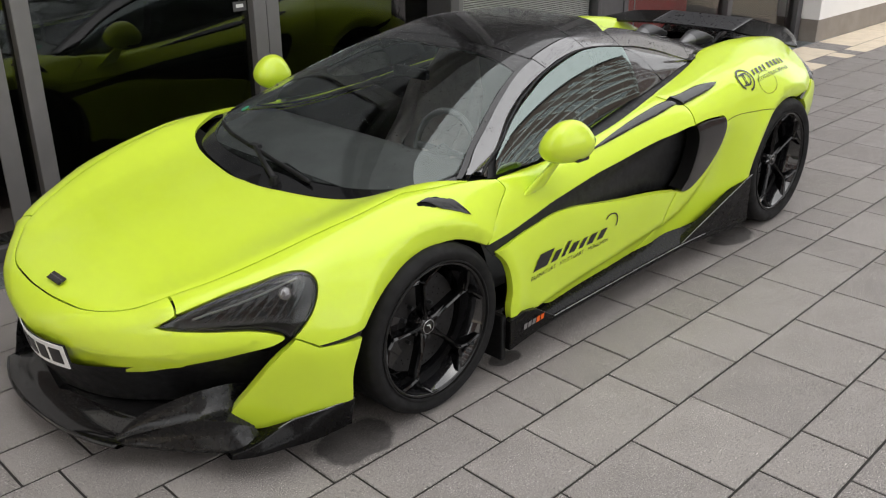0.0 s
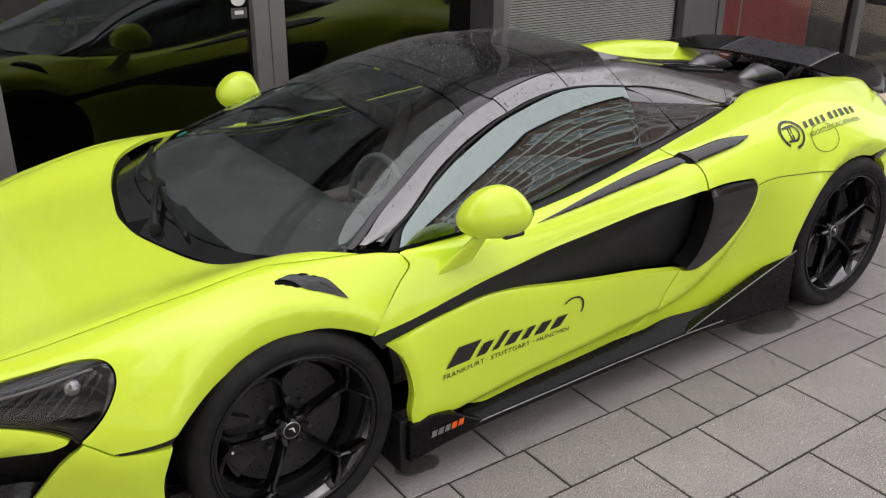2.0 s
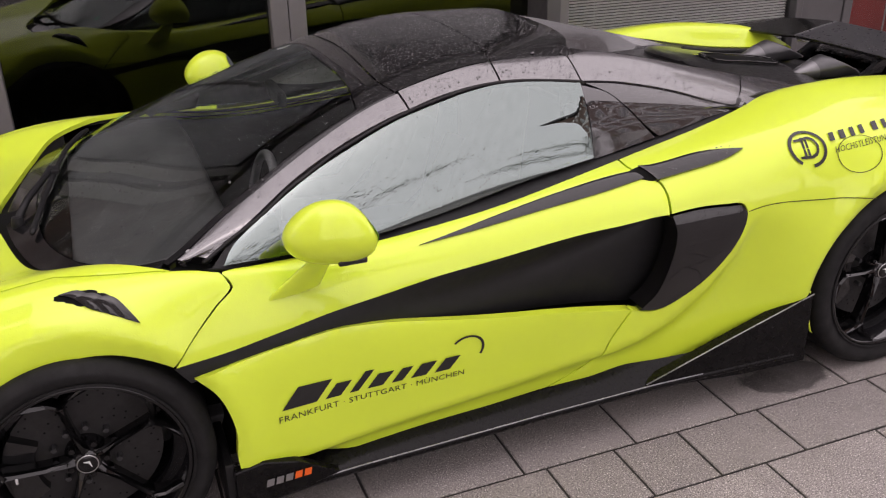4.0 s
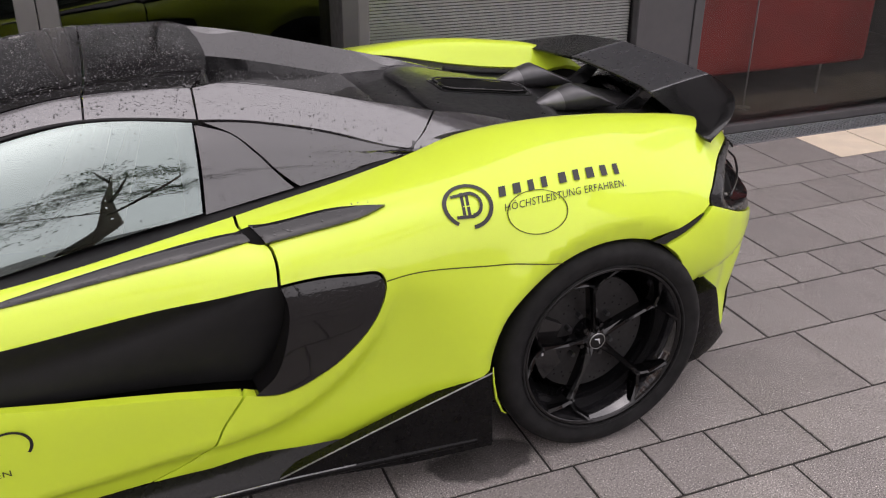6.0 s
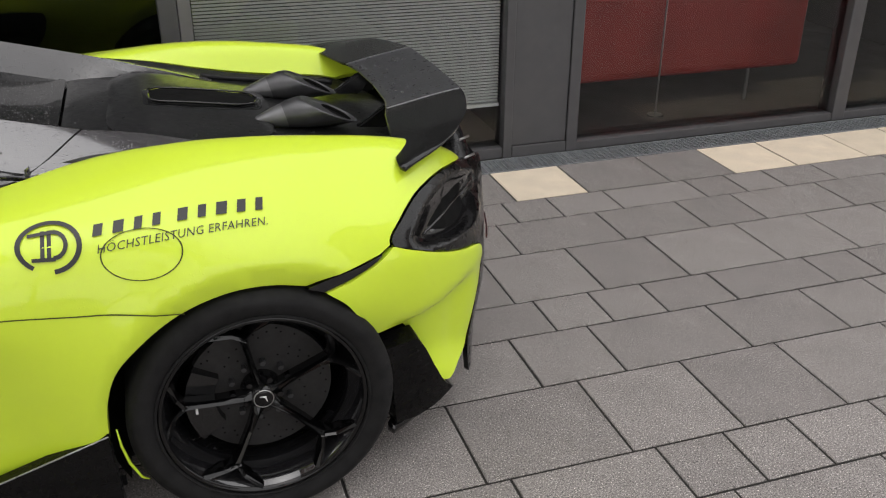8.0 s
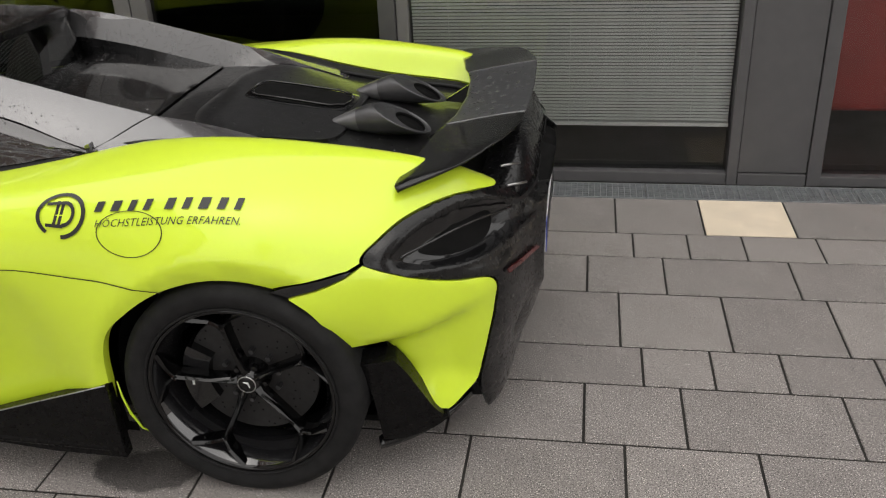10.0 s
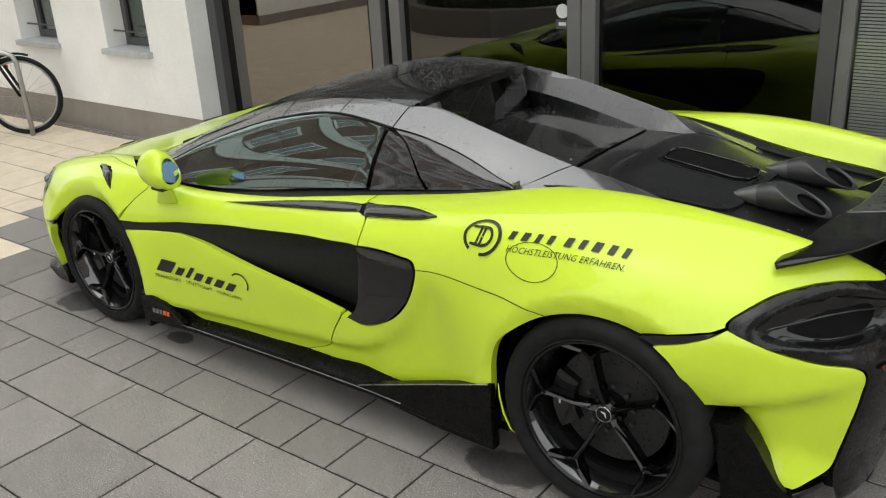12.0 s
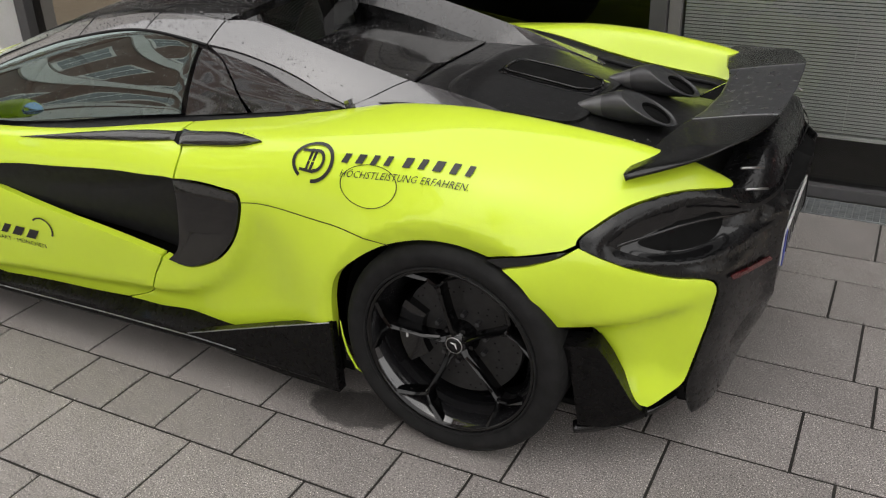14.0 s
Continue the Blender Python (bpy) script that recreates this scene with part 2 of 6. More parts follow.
def box(x0, x1, y0, y1, z0, z1, bevel=0.0, bm=None, seg=2):
    own = bmesh.new()
    bmesh.ops.create_cube(own, size=1)
    for v in own.verts:
        v.co = Vector((x0 + (v.co.x + .5) * (x1 - x0), y0 + (v.co.y + .5) * (y1 - y0), z0 + (v.co.z + .5) * (z1 - z0)))
    if bevel:
        bmesh.ops.bevel(own, geom=own.edges[:], offset=bevel, segments=seg, affect="EDGES", profile=0.6)
    if bm is None:
        return own
    join(bm, own)
    return bm


def join(bm, other):
    me = bpy.data.meshes.new("join")
    other.to_mesh(me)
    other.free()
    bm.from_mesh(me)
    bpy.data.meshes.remove(me)


def tube(points, radius, sides=10, bm=None, closed=False):
    """A round bar along a line of points; radius is one number or one a point."""
    bm = bm or bmesh.new()
    pts = [Vector(p) for p in points]
    rad = radius if isinstance(radius, (list, tuple)) else [radius] * len(pts)
    rings, up = [], None
    for i, p in enumerate(pts):
        a = pts[i - 1] if i or closed else p
        b = pts[(i + 1) % len(pts)] if i < len(pts) - 1 or closed else p
        d = (b - a).normalized()
        if up is None:
            up = d.orthogonal().normalized()
        up = (up - d * up.dot(d)).normalized()
        side = d.cross(up)
        rings.append([bm.verts.new(p + rad[i] * (up * math.cos(2 * math.pi * k / sides) + side * math.sin(2 * math.pi * k / sides))) for k in range(sides)])
    n = len(rings)
    for i in range(n if closed else n - 1):
        r, s = rings[i], rings[(i + 1) % n]
        for k in range(sides):
            bm.faces.new((r[k], r[(k + 1) % sides], s[(k + 1) % sides], s[k]))
    if not closed:
        bm.faces.new(rings[0][::-1])
        bm.faces.new(rings[-1])
    return bm


def lathe(profile, steps=64, bm=None, centre=(0, 0, 0)):
    """Turn a profile of (radius, along y) round the y axis."""
    bm = bm or bmesh.new()
    cols = []
    for k in range(steps):
        a = 2 * math.pi * k / steps
        cols.append([bm.verts.new((centre[0] + r * math.cos(a), centre[1] + y, centre[2] + r * math.sin(a))) for r, y in profile])
    for k in range(steps):
        a, b = cols[k], cols[(k + 1) % steps]
        for i in range(len(profile) - 1):
            bm.faces.new((a[i], a[i + 1], b[i + 1], b[i]))
    bmesh.ops.remove_doubles(bm, verts=bm.verts[:], dist=1e-5)
    return bm


def glazed(ob):
    """Only the outer face mirrors; the other faces of a pane are plain and clear."""
    ob.data.materials.append(PLAIN_CLEAR)
    for p in ob.data.polygons:
        p.material_index = 0 if p.normal.y < -0.9 else 1
    return ob

# ---------- ground and shop front ----------
FRONT = 1.68            # face of the posts in the door recess
EAST = 1.50             # face of the posts of the showroom part
bm = bmesh.new()
bmesh.ops.create_grid(bm, x_segments=24, y_segments=24, size=400)
for v in bm.verts:
    v.co.z = -0.09
structure("ground", bm, ASPHALT, "wide grey ground running out to the horizon", "ground")
structure("pavement", box(-12, 14, -9, 1.303, -0.08, -0.0042), JOINT, "bed of dark joint sand under the pavers", "pavement")

# glazing bars
def mullion(name, x0, x1, material, label, z1=3.1, y0=FRONT, y1=FRONT + 0.14):
    structure(name, box(x0, x1, y0, y1, 0.0, z1, 0.006), material, label, "window frame")

mullion("trim_1", -2.138, -2.035, FRAME, "dark anthracite aluminium window post at the plaster wall", y0=1.60)
mullion("trim_2", -0.49, -0.385, FRAME_LIGHT, "slim grey aluminium window post")
mullion("trim_3", -0.305, -0.215, FRAME_LIGHT, "slim grey aluminium glazing post between dark panes")
mullion("trim_4", 1.075, 1.165, FRAME_LIGHT, "grey aluminium door post beside another post")
mullion("trim_5", 1.169, 1.26, FRAME_LIGHT, "grey aluminium door post of the shop entrance", y0=FRONT + 0.004)
mullion("trim_6", 2.56, 2.645, FRAME, "dark grey aluminium post at the door recess", y0=EAST, y1=FRONT + 0.14)
mullion("trim_7", 2.648, 2.708, FRAME_LIGHT, "slim inner frame of the blind window", y0=EAST + 0.02, y1=EAST + 0.14)
mullion("trim_8", 4.293, 4.345, FRAME, "dark aluminium edge beside the wide panel", y0=EAST - 0.004, y1=EAST + 0.14)
structure("wall_panel", box(4.348, 4.675, EAST + 0.010, EAST + 0.12, 0.066, 3.1, 0.004), FRAME, "flat anthracite aluminium cladding panel", "wall panel")
structure("wall_panel_foot", box(4.348, 4.675, EAST, EAST + 0.12, 0.0, 0.062, 0.004), FRAME, "low anthracite foot strip under the panel", "wall panel")
mullion("trim_9", 4.679, 4.745, FRAME, "dark aluminium frame post of the showroom window", y0=EAST, y1=EAST + 0.14)
mullion("trim_10", 6.505, 6.60, FRAME, "dark aluminium post between showroom windows", y0=EAST, y1=EAST + 0.14)
mullion("trim_11", 8.13, 8.25, FRAME, "dark aluminium end post at the plaster wall", y0=EAST, y1=EAST + 0.14)
for i, (a, b, h, f) in enumerate([(-2.033, -0.49, .07, FRONT - 0.06), (-0.385, -0.305, .07, FRONT), (-0.215, 1.075, .07, FRONT), (1.26, 2.56, .07, FRONT), (2.708, 4.293, .06, EAST), (4.745, 6.505, .05, EAST), (6.60, 8.13, .05, EAST)]):
    structure(f"window_{i + 1}_rail", box(a, b, f + 0.005, f + 0.12, 0.0, h, 0.005), FRAME, "dark aluminium foot rail of a shop window", "window frame")
    structure(f"window_{i + 1}_head", box(a, b, f + 0.005, f + 0.12, 2.98, 3.1, 0.005), FRAME, "dark aluminium head rail of a shop window", "window frame")
    pane = glazed(structure(f"window_{i + 1}", box(a + 0.002, b - 0.002, f + 0.055, f + 0.063, h + 0.002, 2.978), CLEAR_GLASS if i >= 4 else SOLAR_GLASS if i == 0 else SHOP_GLASS, "large dark reflecting shop window pane", "window"))
structure("threshold", box(-2.14, 2.56, 1.495, FRONT + 0.13, -0.06, -0.001, 0.003), FRAME, "dark flush threshold in the door recess", "threshold")

# outside blind in front of one window
blind = thing("venetian_blind", "pale venetian blind, lowered almost to the sill", "blind", at=(3.5005, EAST + 0.085, 0))
slats = 112
own = box(-0.785, 0.785, -0.0072, 0.0072, -0.0008, 0.0008)
bmesh.ops.rotate(own, verts=own.verts[:], cent=(0, 0, 0), matrix=Matrix.Rotation(radians(38), 3, "X"))
slat_mesh = mesh_of(own, "slat", SLAT)
for k in range(slats):
    s = new("slat", slat_mesh)
    s.parent, s.location = blind, (0, 0.0, 0.316 + k * 0.0165)
part("bottom_rail", box(-0.788, 0.788, -0.016, 0.016, 0.283, 0.303, 0.003), SLAT, blind)
for x in (-0.6, 0.0, 0.6):
    part("ladder_cord", box(x - 0.001, x + 0.001, -0.0135, -0.0125, 0.30, 2.15), SLAT, blind)

# drain grating at the foot of the front
drain = thing("drain_grating", "galvanised steel drain grating along the shop front", "drain", at=(0, 0, 0))
for a in np.arange(-2.1, 8.2, 1.0):
    bm = bmesh.new()
    for y in (1.311, 1.488):
        box(a, a + 0.995, y - 0.004, y + 0.004, -0.03, 0.002, bm=bm)
    for k in range(1, 7):
        y = 1.311 + k * 0.0253
        box(a, a + 0.995, y - 0.0014, y + 0.0014, -0.025, 0.0, bm=bm)
    for k in range(34):
        x = a + 0.006 + k * 0.0295
        box(x - 0.0014, x + 0.0014, 1.311, 1.488, -0.025, 0.001, bm=bm)
    part("grating_panel", bm, GALV, drain)
structure("drain_channel", box(-2.1, 8.26, 1.303, 1.494, -0.085, -0.05), BLACK_PLASTIC, "dark channel under the drain grating", "drain")

# plaster walls at both ends
def plaster_wall(name, x0, x1, openings, y0=1.40):
    bm = bmesh.new()
    y1, cuts = 1.80, sorted(openings)
    at = x0
    for a, b, z0, z1 in cuts:
        box(at, a, y0, y1, 0.25, 6.0, bm=bm)
        box(a, b, y0, y1, 0.25, z0, bm=bm)
        box(a, b, y0, y1, z1, 6.0, bm=bm)
        at = b
    box(at, x1, y0, y1, 0.25, 6.0, bm=bm)
    structure(name, bm, PLASTER, "white rendered house wall", "wall")

plaster_wall("wall_west", -14, -2.14, [(-4.72, -4.08, 0.76, 2.0), (-3.30, -2.70, 0.76, 2.0)], 1.41)
plaster_wall("wall_east", 8.27, 22, [(10.2, 10.9, 0.76, 2.0)], 1.30)
structure("plinth_west", box(-14, -2.145, 1.415, 1.80, -0.02, 0.249), PLINTH, "grey-brown rendered plinth of the white wall", "wall")
structure("plinth_east", box(8.275, 22, 1.31, 1.80, -0.02, 0.249), PLINTH, "grey-brown rendered plinth of the white wall", "wall")
# unseen; a dark wall added so that the car's roof reflects less sky
structure("wall_above", box(-2.14, 8.27, 1.47, 1.9, 3.104, 4.3), FRAME, "unseen dark wall above the shop windows, added to darken reflections", "wall")
for i, (a, b) in enumerate([(-4.72, -4.08), (-3.30, -2.70), (10.2, 10.9)]):
    w = tagged(thing(f"window_{8 + i}", "small dark window set deep in the white wall", "window"), kind="structure")
    part("window_sill", box(a - 0.03, b + 0.03, 1.355, 1.60, 0.715, 0.764, 0.006), SILL, w, "grey metal sill")
    for x0, x1, z0, z1 in ((a, a + .06, .765, 2), (b - .06, b, .765, 2), (a + .06, b - .06, .765, .83), (a + .06, b - .06, 1.94, 2)):
        part("window_frame", box(x0, x1, 1.60, 1.66, z0, z1, 0.004), FRAME, w)
    glazed(part("pane", box(a + .06, b - .06, 1.625, 1.633, .83, 1.94), SHOP_GLASS, w))
    part("window_bar", tube([(a, 1.50, 0.90), (b, 1.50, 0.90)], 0.008), FRAME, w)

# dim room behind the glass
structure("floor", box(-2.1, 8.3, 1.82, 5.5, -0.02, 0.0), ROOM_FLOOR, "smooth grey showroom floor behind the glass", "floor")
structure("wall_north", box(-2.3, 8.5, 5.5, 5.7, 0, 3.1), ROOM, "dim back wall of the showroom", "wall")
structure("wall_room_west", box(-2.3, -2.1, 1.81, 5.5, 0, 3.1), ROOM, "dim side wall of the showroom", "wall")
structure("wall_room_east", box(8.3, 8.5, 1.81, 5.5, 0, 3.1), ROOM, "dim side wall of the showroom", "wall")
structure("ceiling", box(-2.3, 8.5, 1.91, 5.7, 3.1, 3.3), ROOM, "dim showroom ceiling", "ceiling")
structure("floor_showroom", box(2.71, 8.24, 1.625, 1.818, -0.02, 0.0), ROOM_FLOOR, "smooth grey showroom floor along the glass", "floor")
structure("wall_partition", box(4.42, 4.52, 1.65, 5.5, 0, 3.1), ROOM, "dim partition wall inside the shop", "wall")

# red display piece behind the showroom window
stand = thing("display_sofa", "dark red upholstered sofa seen from behind, on slim steel legs", "sofa", at=(5.60, 2.12, 0))
part("backrest", box(-1.02, 1.02, -.11, .11, .22, 1.5, .05, seg=3), RED_SHEET, stand)
part("seat", box(-1.02, 1.02, .114, .8, .22, .6, .06, seg=3), RED_SHEET, stand)
for x in (-.85, .66):
    for y in (-.05, .7):
        part("leg", tube([(x, y, 0), (x, y, .24)], .012), STEEL, stand)
lamp_stand = thing("steel_rod", "thin upright steel rod with a round foot", "rod", at=(5.51, 1.94, 0))
part("rod", tube([(0, 0, 0), (0, 0, 1.9)], .006), STEEL, lamp_stand)
part("foot", lathe([(0, 0), (.05, 0), (.05, .008), (0, .012)], 24), STEEL, lamp_stand)
bpy.data.objects["foot"].rotation_euler = (radians(90), 0, 0)

# houses across the street, seen in the glass and paint
frame_bm = box(-0.72, 0.72, -0.03, 0.03, 1.5, 1.62)
box(-0.72, -0.62, -0.03, 0.03, 0, 1.5, bm=frame_bm)
box(0.62, 0.72, -0.03, 0.03, 0, 1.5, bm=frame_bm)
box(-0.03, 0.03, -0.035, 0.035, 0, 1.5, bm=frame_bm)
WINDOW_MESHES = [mesh_of(box(-0.62, 0.62, -0.02, 0.02, 0, 1.5), "pane", HOUSE_PANE), mesh_of(box(-0.78, 0.78, -0.05, 0.05, -0.12, 0.0), "sill", PLASTER), mesh_of(frame_bm, "window_frame", PLASTER)]


def house(x0, x1, y, material, label, at=None, turn=0):
    h = thing("apartment_house", label, "house", "houses across the street", at or ((x0 + x1) / 2, y, 0))
    h.rotation_euler = (0, 0, radians(turn))
    w = (x1 - x0) / 2
    part("wall", box(-w, w, -9, 0, -0.05, 23.5), material, h)
    part("roof", box(-w - .4, w + .4, -9.4, .4, 23.5, 23.9), FRAME, h)
    for z in (4.1, 7.2, 10.3, 13.4, 16.5, 19.6):
        part("band", box(-w, w, 0.0, 0.07, z - 0.75, z - 0.2), PLASTER, h, "white stone band")
        part("band", box(-w - .07, -w, -9, 0.07, z - 0.75, z - 0.2), PLASTER, h, "white stone band")
        for k in range(-3, int(2 * w / 3.05)):
            wdw = new("window")
            wdw.parent, wdw.location = h, (-w + 1.6 + 3.05 * k, 0.01, z) if k >= 0 else (-w - 0.01, 1.8 + 2.9 * k, z)
            wdw.rotation_euler = (0, 0, radians(0 if k >= 0 else 90))
            for me in WINDOW_MESHES:
                o = new(me.name, me)
                o.parent = wdw
    return h


house(22.0, 46.4, -13.5, BRICK, "red-brown brick house with white bands across the street")
brick_house = house(-9.0, 9.0, -7.45, BRICK, "red-brown brick house with white bands and a white rendered ground floor", (-7.45, -12.4, 0), -90)


def tree(x, y, height, seed, count=2600):
    rnd = random.Random(seed)
    t = thing("tree", "slender street tree with loose green foliage", "tree", "street trees", (x, y, -0.09))
    bm = tube([(0, 0, 0), (.03, 0, height * .25), (-.03, .04, height * .5), (.02, 0, height * .8)], [.10, .085, .06, .02], 9)
    ends = []
    for k in range(16):
        z = height * (.35 + .5 * k / 16)
        a, ln = rnd.uniform(0, 6.28), height * rnd.uniform(.16, .30) * (1.15 - .5 * k / 16)
        p = [(0, 0, z), (math.cos(a) * ln * .5, math.sin(a) * ln * .5, z + ln * .3), (math.cos(a) * ln, math.sin(a) * ln, z + ln * .55)]
        tube(p, [.035, .022, .008], 6, bm)
        ends += [Vector(p[1]), Vector(p[2])]
    part("trunk", bm, BARK, t, smooth=True)
    verts, faces = [], []
    for k in range(count):
        c = rnd.choice(ends) + Vector([rnd.gauss(0, .26) for _ in range(3)])
        q = Euler([rnd.uniform(0, 6.28) for _ in range(3)]).to_matrix()
        n0 = len(verts)
        verts += [c + q @ Vector(v) * .055 for v in ((-1, 0, 0), (0, -.5, .1), (1, 0, 0), (0, .5, .1))]
        faces.append((n0, n0 + 1, n0 + 2, n0 + 3))
    me = bpy.data.meshes.new("crown")
    me.from_pydata(verts, [], faces)
    me.materials.append(LEAF)
    o = tagged(new("crown", me), kind="stuff")
    o.parent = t


for k, (x, y, h) in enumerate([(-2.6, -9.5, 6.5), (0.2, -11.5, 7.5), (10.5, -11, 7.5), (2.5, -8.6, 11.5)]):
    tree(x, y, h, k, 4600 if h > 10 else 2600)

# raised bed with a hedge on the forecourt, behind the walk
bed = thing("planter", "round raised planter of grey concrete with a clipped green hedge", "planter", at=(-3.7, -5.0, 0))
part("planter_wall", lathe([(1.45, -.02), (1.45, .34), (1.47, .36), (1.60, .36), (1.62, .34), (1.62, -.02)], 72), PLINTH, bed, smooth=True).rotation_euler = (radians(90), 0, 0)
part("planter_soil", lathe([(0, .27), (1.44, .27)], 48), BARK, bed).rotation_euler = (radians(90), 0, 0)
hedge_rnd = random.Random(8)
verts, faces = [], []
for k in range(9000):
    a, rr = hedge_rnd.uniform(0, 6.283), 1.32 * math.sqrt(hedge_rnd.random())
    top = .72 + .05 * math.sin(5 * a) - .18 * (rr / 1.32) ** 6
    c = Vector((rr * math.cos(a), rr * math.sin(a), hedge_rnd.uniform(.30, top) if rr > 1.1 else hedge_rnd.uniform(top - .15, top)))
    q = Euler([hedge_rnd.uniform(0, 6.28) for _ in range(3)]).to_matrix()
    n0 = len(verts)
    verts += [c + q @ Vector(v) * .032 for v in ((-1, 0, 0), (0, -.5, .1), (1, 0, 0), (0, .5, .1))]
    faces.append((n0, n0 + 1, n0 + 2, n0 + 3))
me = bpy.data.meshes.new("hedge")
me.from_pydata(verts, [], faces)
me.materials.append(LEAF)
tagged(new("hedge", me), "clipped green hedge", kind="stuff").parent = bed

# white plastered ground floor of the house at the forecourt's end
part("ground_floor", box(-9.0, 9.0, -.5, .05, .155, 3.0), PLASTER, brick_house, "white rendered ground floor")
part("plinth", box(-8.99, 8.99, -.5, .038, -.02, .153), PLINTH, brick_house, "grey rendered plinth")

# notices on the shop glass
notice = thing("door_notice", "round white sticker above a small dark notice on glass", "sticker", at=(1.015, FRONT + 0.0535, 1.16))
bm = bmesh.new()
bmesh.ops.create_circle(bm, cap_ends=True, radius=0.042, segments=32, matrix=Matrix.Translation((0, 0, 0.02)) @ Matrix.Rotation(radians(90), 4, "X"))
part("round_sticker", bm, WHITE, notice)
part("dark_card", box(-0.045, 0.045, -0.0012, 0, -0.085, -0.03), FRAME, notice)
part("card_mark", box(-0.025, 0.025, -0.0018, -0.0014, -0.065, -0.045), WHITE, notice, "white mark")


def bicycle(x, y, heading):
    b = thing("bicycle", "black city bicycle leaning beside a steel bike rack", "bicycle", at=(x, y, 0))
    b.rotation_euler = (0, 0, heading)
    r = .335
    for cx, name in ((0, "front_wheel"), (-1.05, "rear_wheel")):
        w = part(name, tube([(cx + r * math.cos(a), 0, .355 + r * math.sin(a)) for a in np.linspace(0, 2 * math.pi, 48, endpoint=False)], .020, 8, closed=True), RUBBER, b, smooth=True)
        part("wheel_rim", tube([(cx + (r - .03) * math.cos(a), 0, .355 + (r - .03) * math.sin(a)) for a in np.linspace(0, 2 * math.pi, 48, endpoint=False)], .010, 6, closed=True), STEEL, w, smooth=True)
        part("wheel_hub", tube([(cx, -.05, .355), (cx, .05, .355)], .018, 10), STEEL, w, smooth=True)
        for k in range(18):
            a = 2 * math.pi * k / 18
            part("wheel_spoke", tube([(cx, .02 * (-1) ** k, .355), (cx + (r - .035) * math.cos(a), 0, .355 + (r - .035) * math.sin(a))], .0012, 4), STEEL, w)
    for side in (-1, 1):
        part("fork_leg", tube([(0, side * .05, .355), (-.12, side * .05, .62), (-.17, side * .035, .74)], .014, 8), BLACK_PLASTIC, b, smooth=True)
    part("head_tube", tube([(-.16, 0, .70), (-.24, 0, .95)], .022, 10), BLACK_PLASTIC, b, smooth=True)
    part("down_tube", tube([(-.18, 0, .75), (-.62, 0, .32)], .020, 10), BLACK_PLASTIC, b, smooth=True)
    part("top_tube", tube([(-.21, 0, .88), (-.75, 0, .72)], .018, 10), BLACK_PLASTIC, b, smooth=True)
    part("seat_tube", tube([(-.62, 0, .32), (-.80, 0, .88)], .018, 10), BLACK_PLASTIC, b, smooth=True)
    part("chain_stay", tube([(-.62, 0, .32), (-1.05, 0, .355)], .012, 8), BLACK_PLASTIC, b, smooth=True)
    part("handlebar", tube([(-.30, -.29, 1.02), (-.22, -.15, 1.04), (-.22, .15, 1.04), (-.30, .29, 1.02)], .013, 8), BLACK_PLASTIC, b, smooth=True)
    part("saddle", box(-.95, -.70, -.06, .06, .90, .95, .02), BLACK_PLASTIC, b)
    part("mudguard", tube([(.36 * math.cos(a), 0, .355 + .375 * math.sin(a)) for a in np.linspace(radians(70), radians(115), 8)], .012, 6), BLACK_PLASTIC, b, smooth=True)
    part("side_reflector", box(-.13, -.09, .048, .056, .60, .63, .003), ORANGE, b, "orange reflector")


bicycle(-4.15, 1.0, radians(41))
rack = thing("bike_rack", "bent stainless steel tube bike rack set in the pavers", "bike rack", at=(-4.08, .98, 0))
rack.rotation_euler = (0, 0, radians(41))
part("hoop", tube([(0, 0, -.05), (0, 0, .40), (-.005, 0, .66), (-.03, 0, .72), (-.09, 0, .75), (-.50, 0, .75), (-.57, 0, .72), (-.60, 0, .66), (-.60, 0, -.05)], .022, 12), STEEL, rack, smooth=True)

# ---------- body surfaces: sections swept along the car's length ----------
def pchip(xs, ys, q):
    """Monotone cubic through the points."""
    xs, ys, q = np.asarray(xs, float), np.asarray(ys, float), np.asarray(q, float)
    h = np.diff(xs)
    d = np.diff(ys) / h
    m = np.zeros_like(xs)
    m[0], m[-1] = d[0], d[-1]
    for i in range(1, len(xs) - 1):
        if d[i - 1] * d[i] > 0:
            w1, w2 = 2 * h[i] + h[i - 1], h[i] + 2 * h[i - 1]
            m[i] = (w1 + w2) / (w1 / d[i - 1] + w2 / d[i])
    k = np.clip(np.searchsorted(xs, q) - 1, 0, len(h) - 1)
    t = np.clip((q - xs[k]) / h[k], 0, 1)
    return ((2 * t**3 - 3 * t**2 + 1) * ys[k] + (t**3 - 2 * t**2 + t) * h[k] * m[k]
            + (-2 * t**3 + 3 * t**2) * ys[k + 1] + (t**3 - t**2) * h[k] * m[k + 1])


def soften(values, cells):
    """A running mean, twice, with held ends."""
    if cells < 1:
        return values
    k = np.ones(2 * cells + 1) / (2 * cells + 1)
    for _ in range(2):
        padded = np.concatenate([2 * values[0] - values[cells:0:-1], values, 2 * values[-1] - values[-2:-cells - 2:-1]])
        values = np.convolve(padded, k, "valid")
    return values


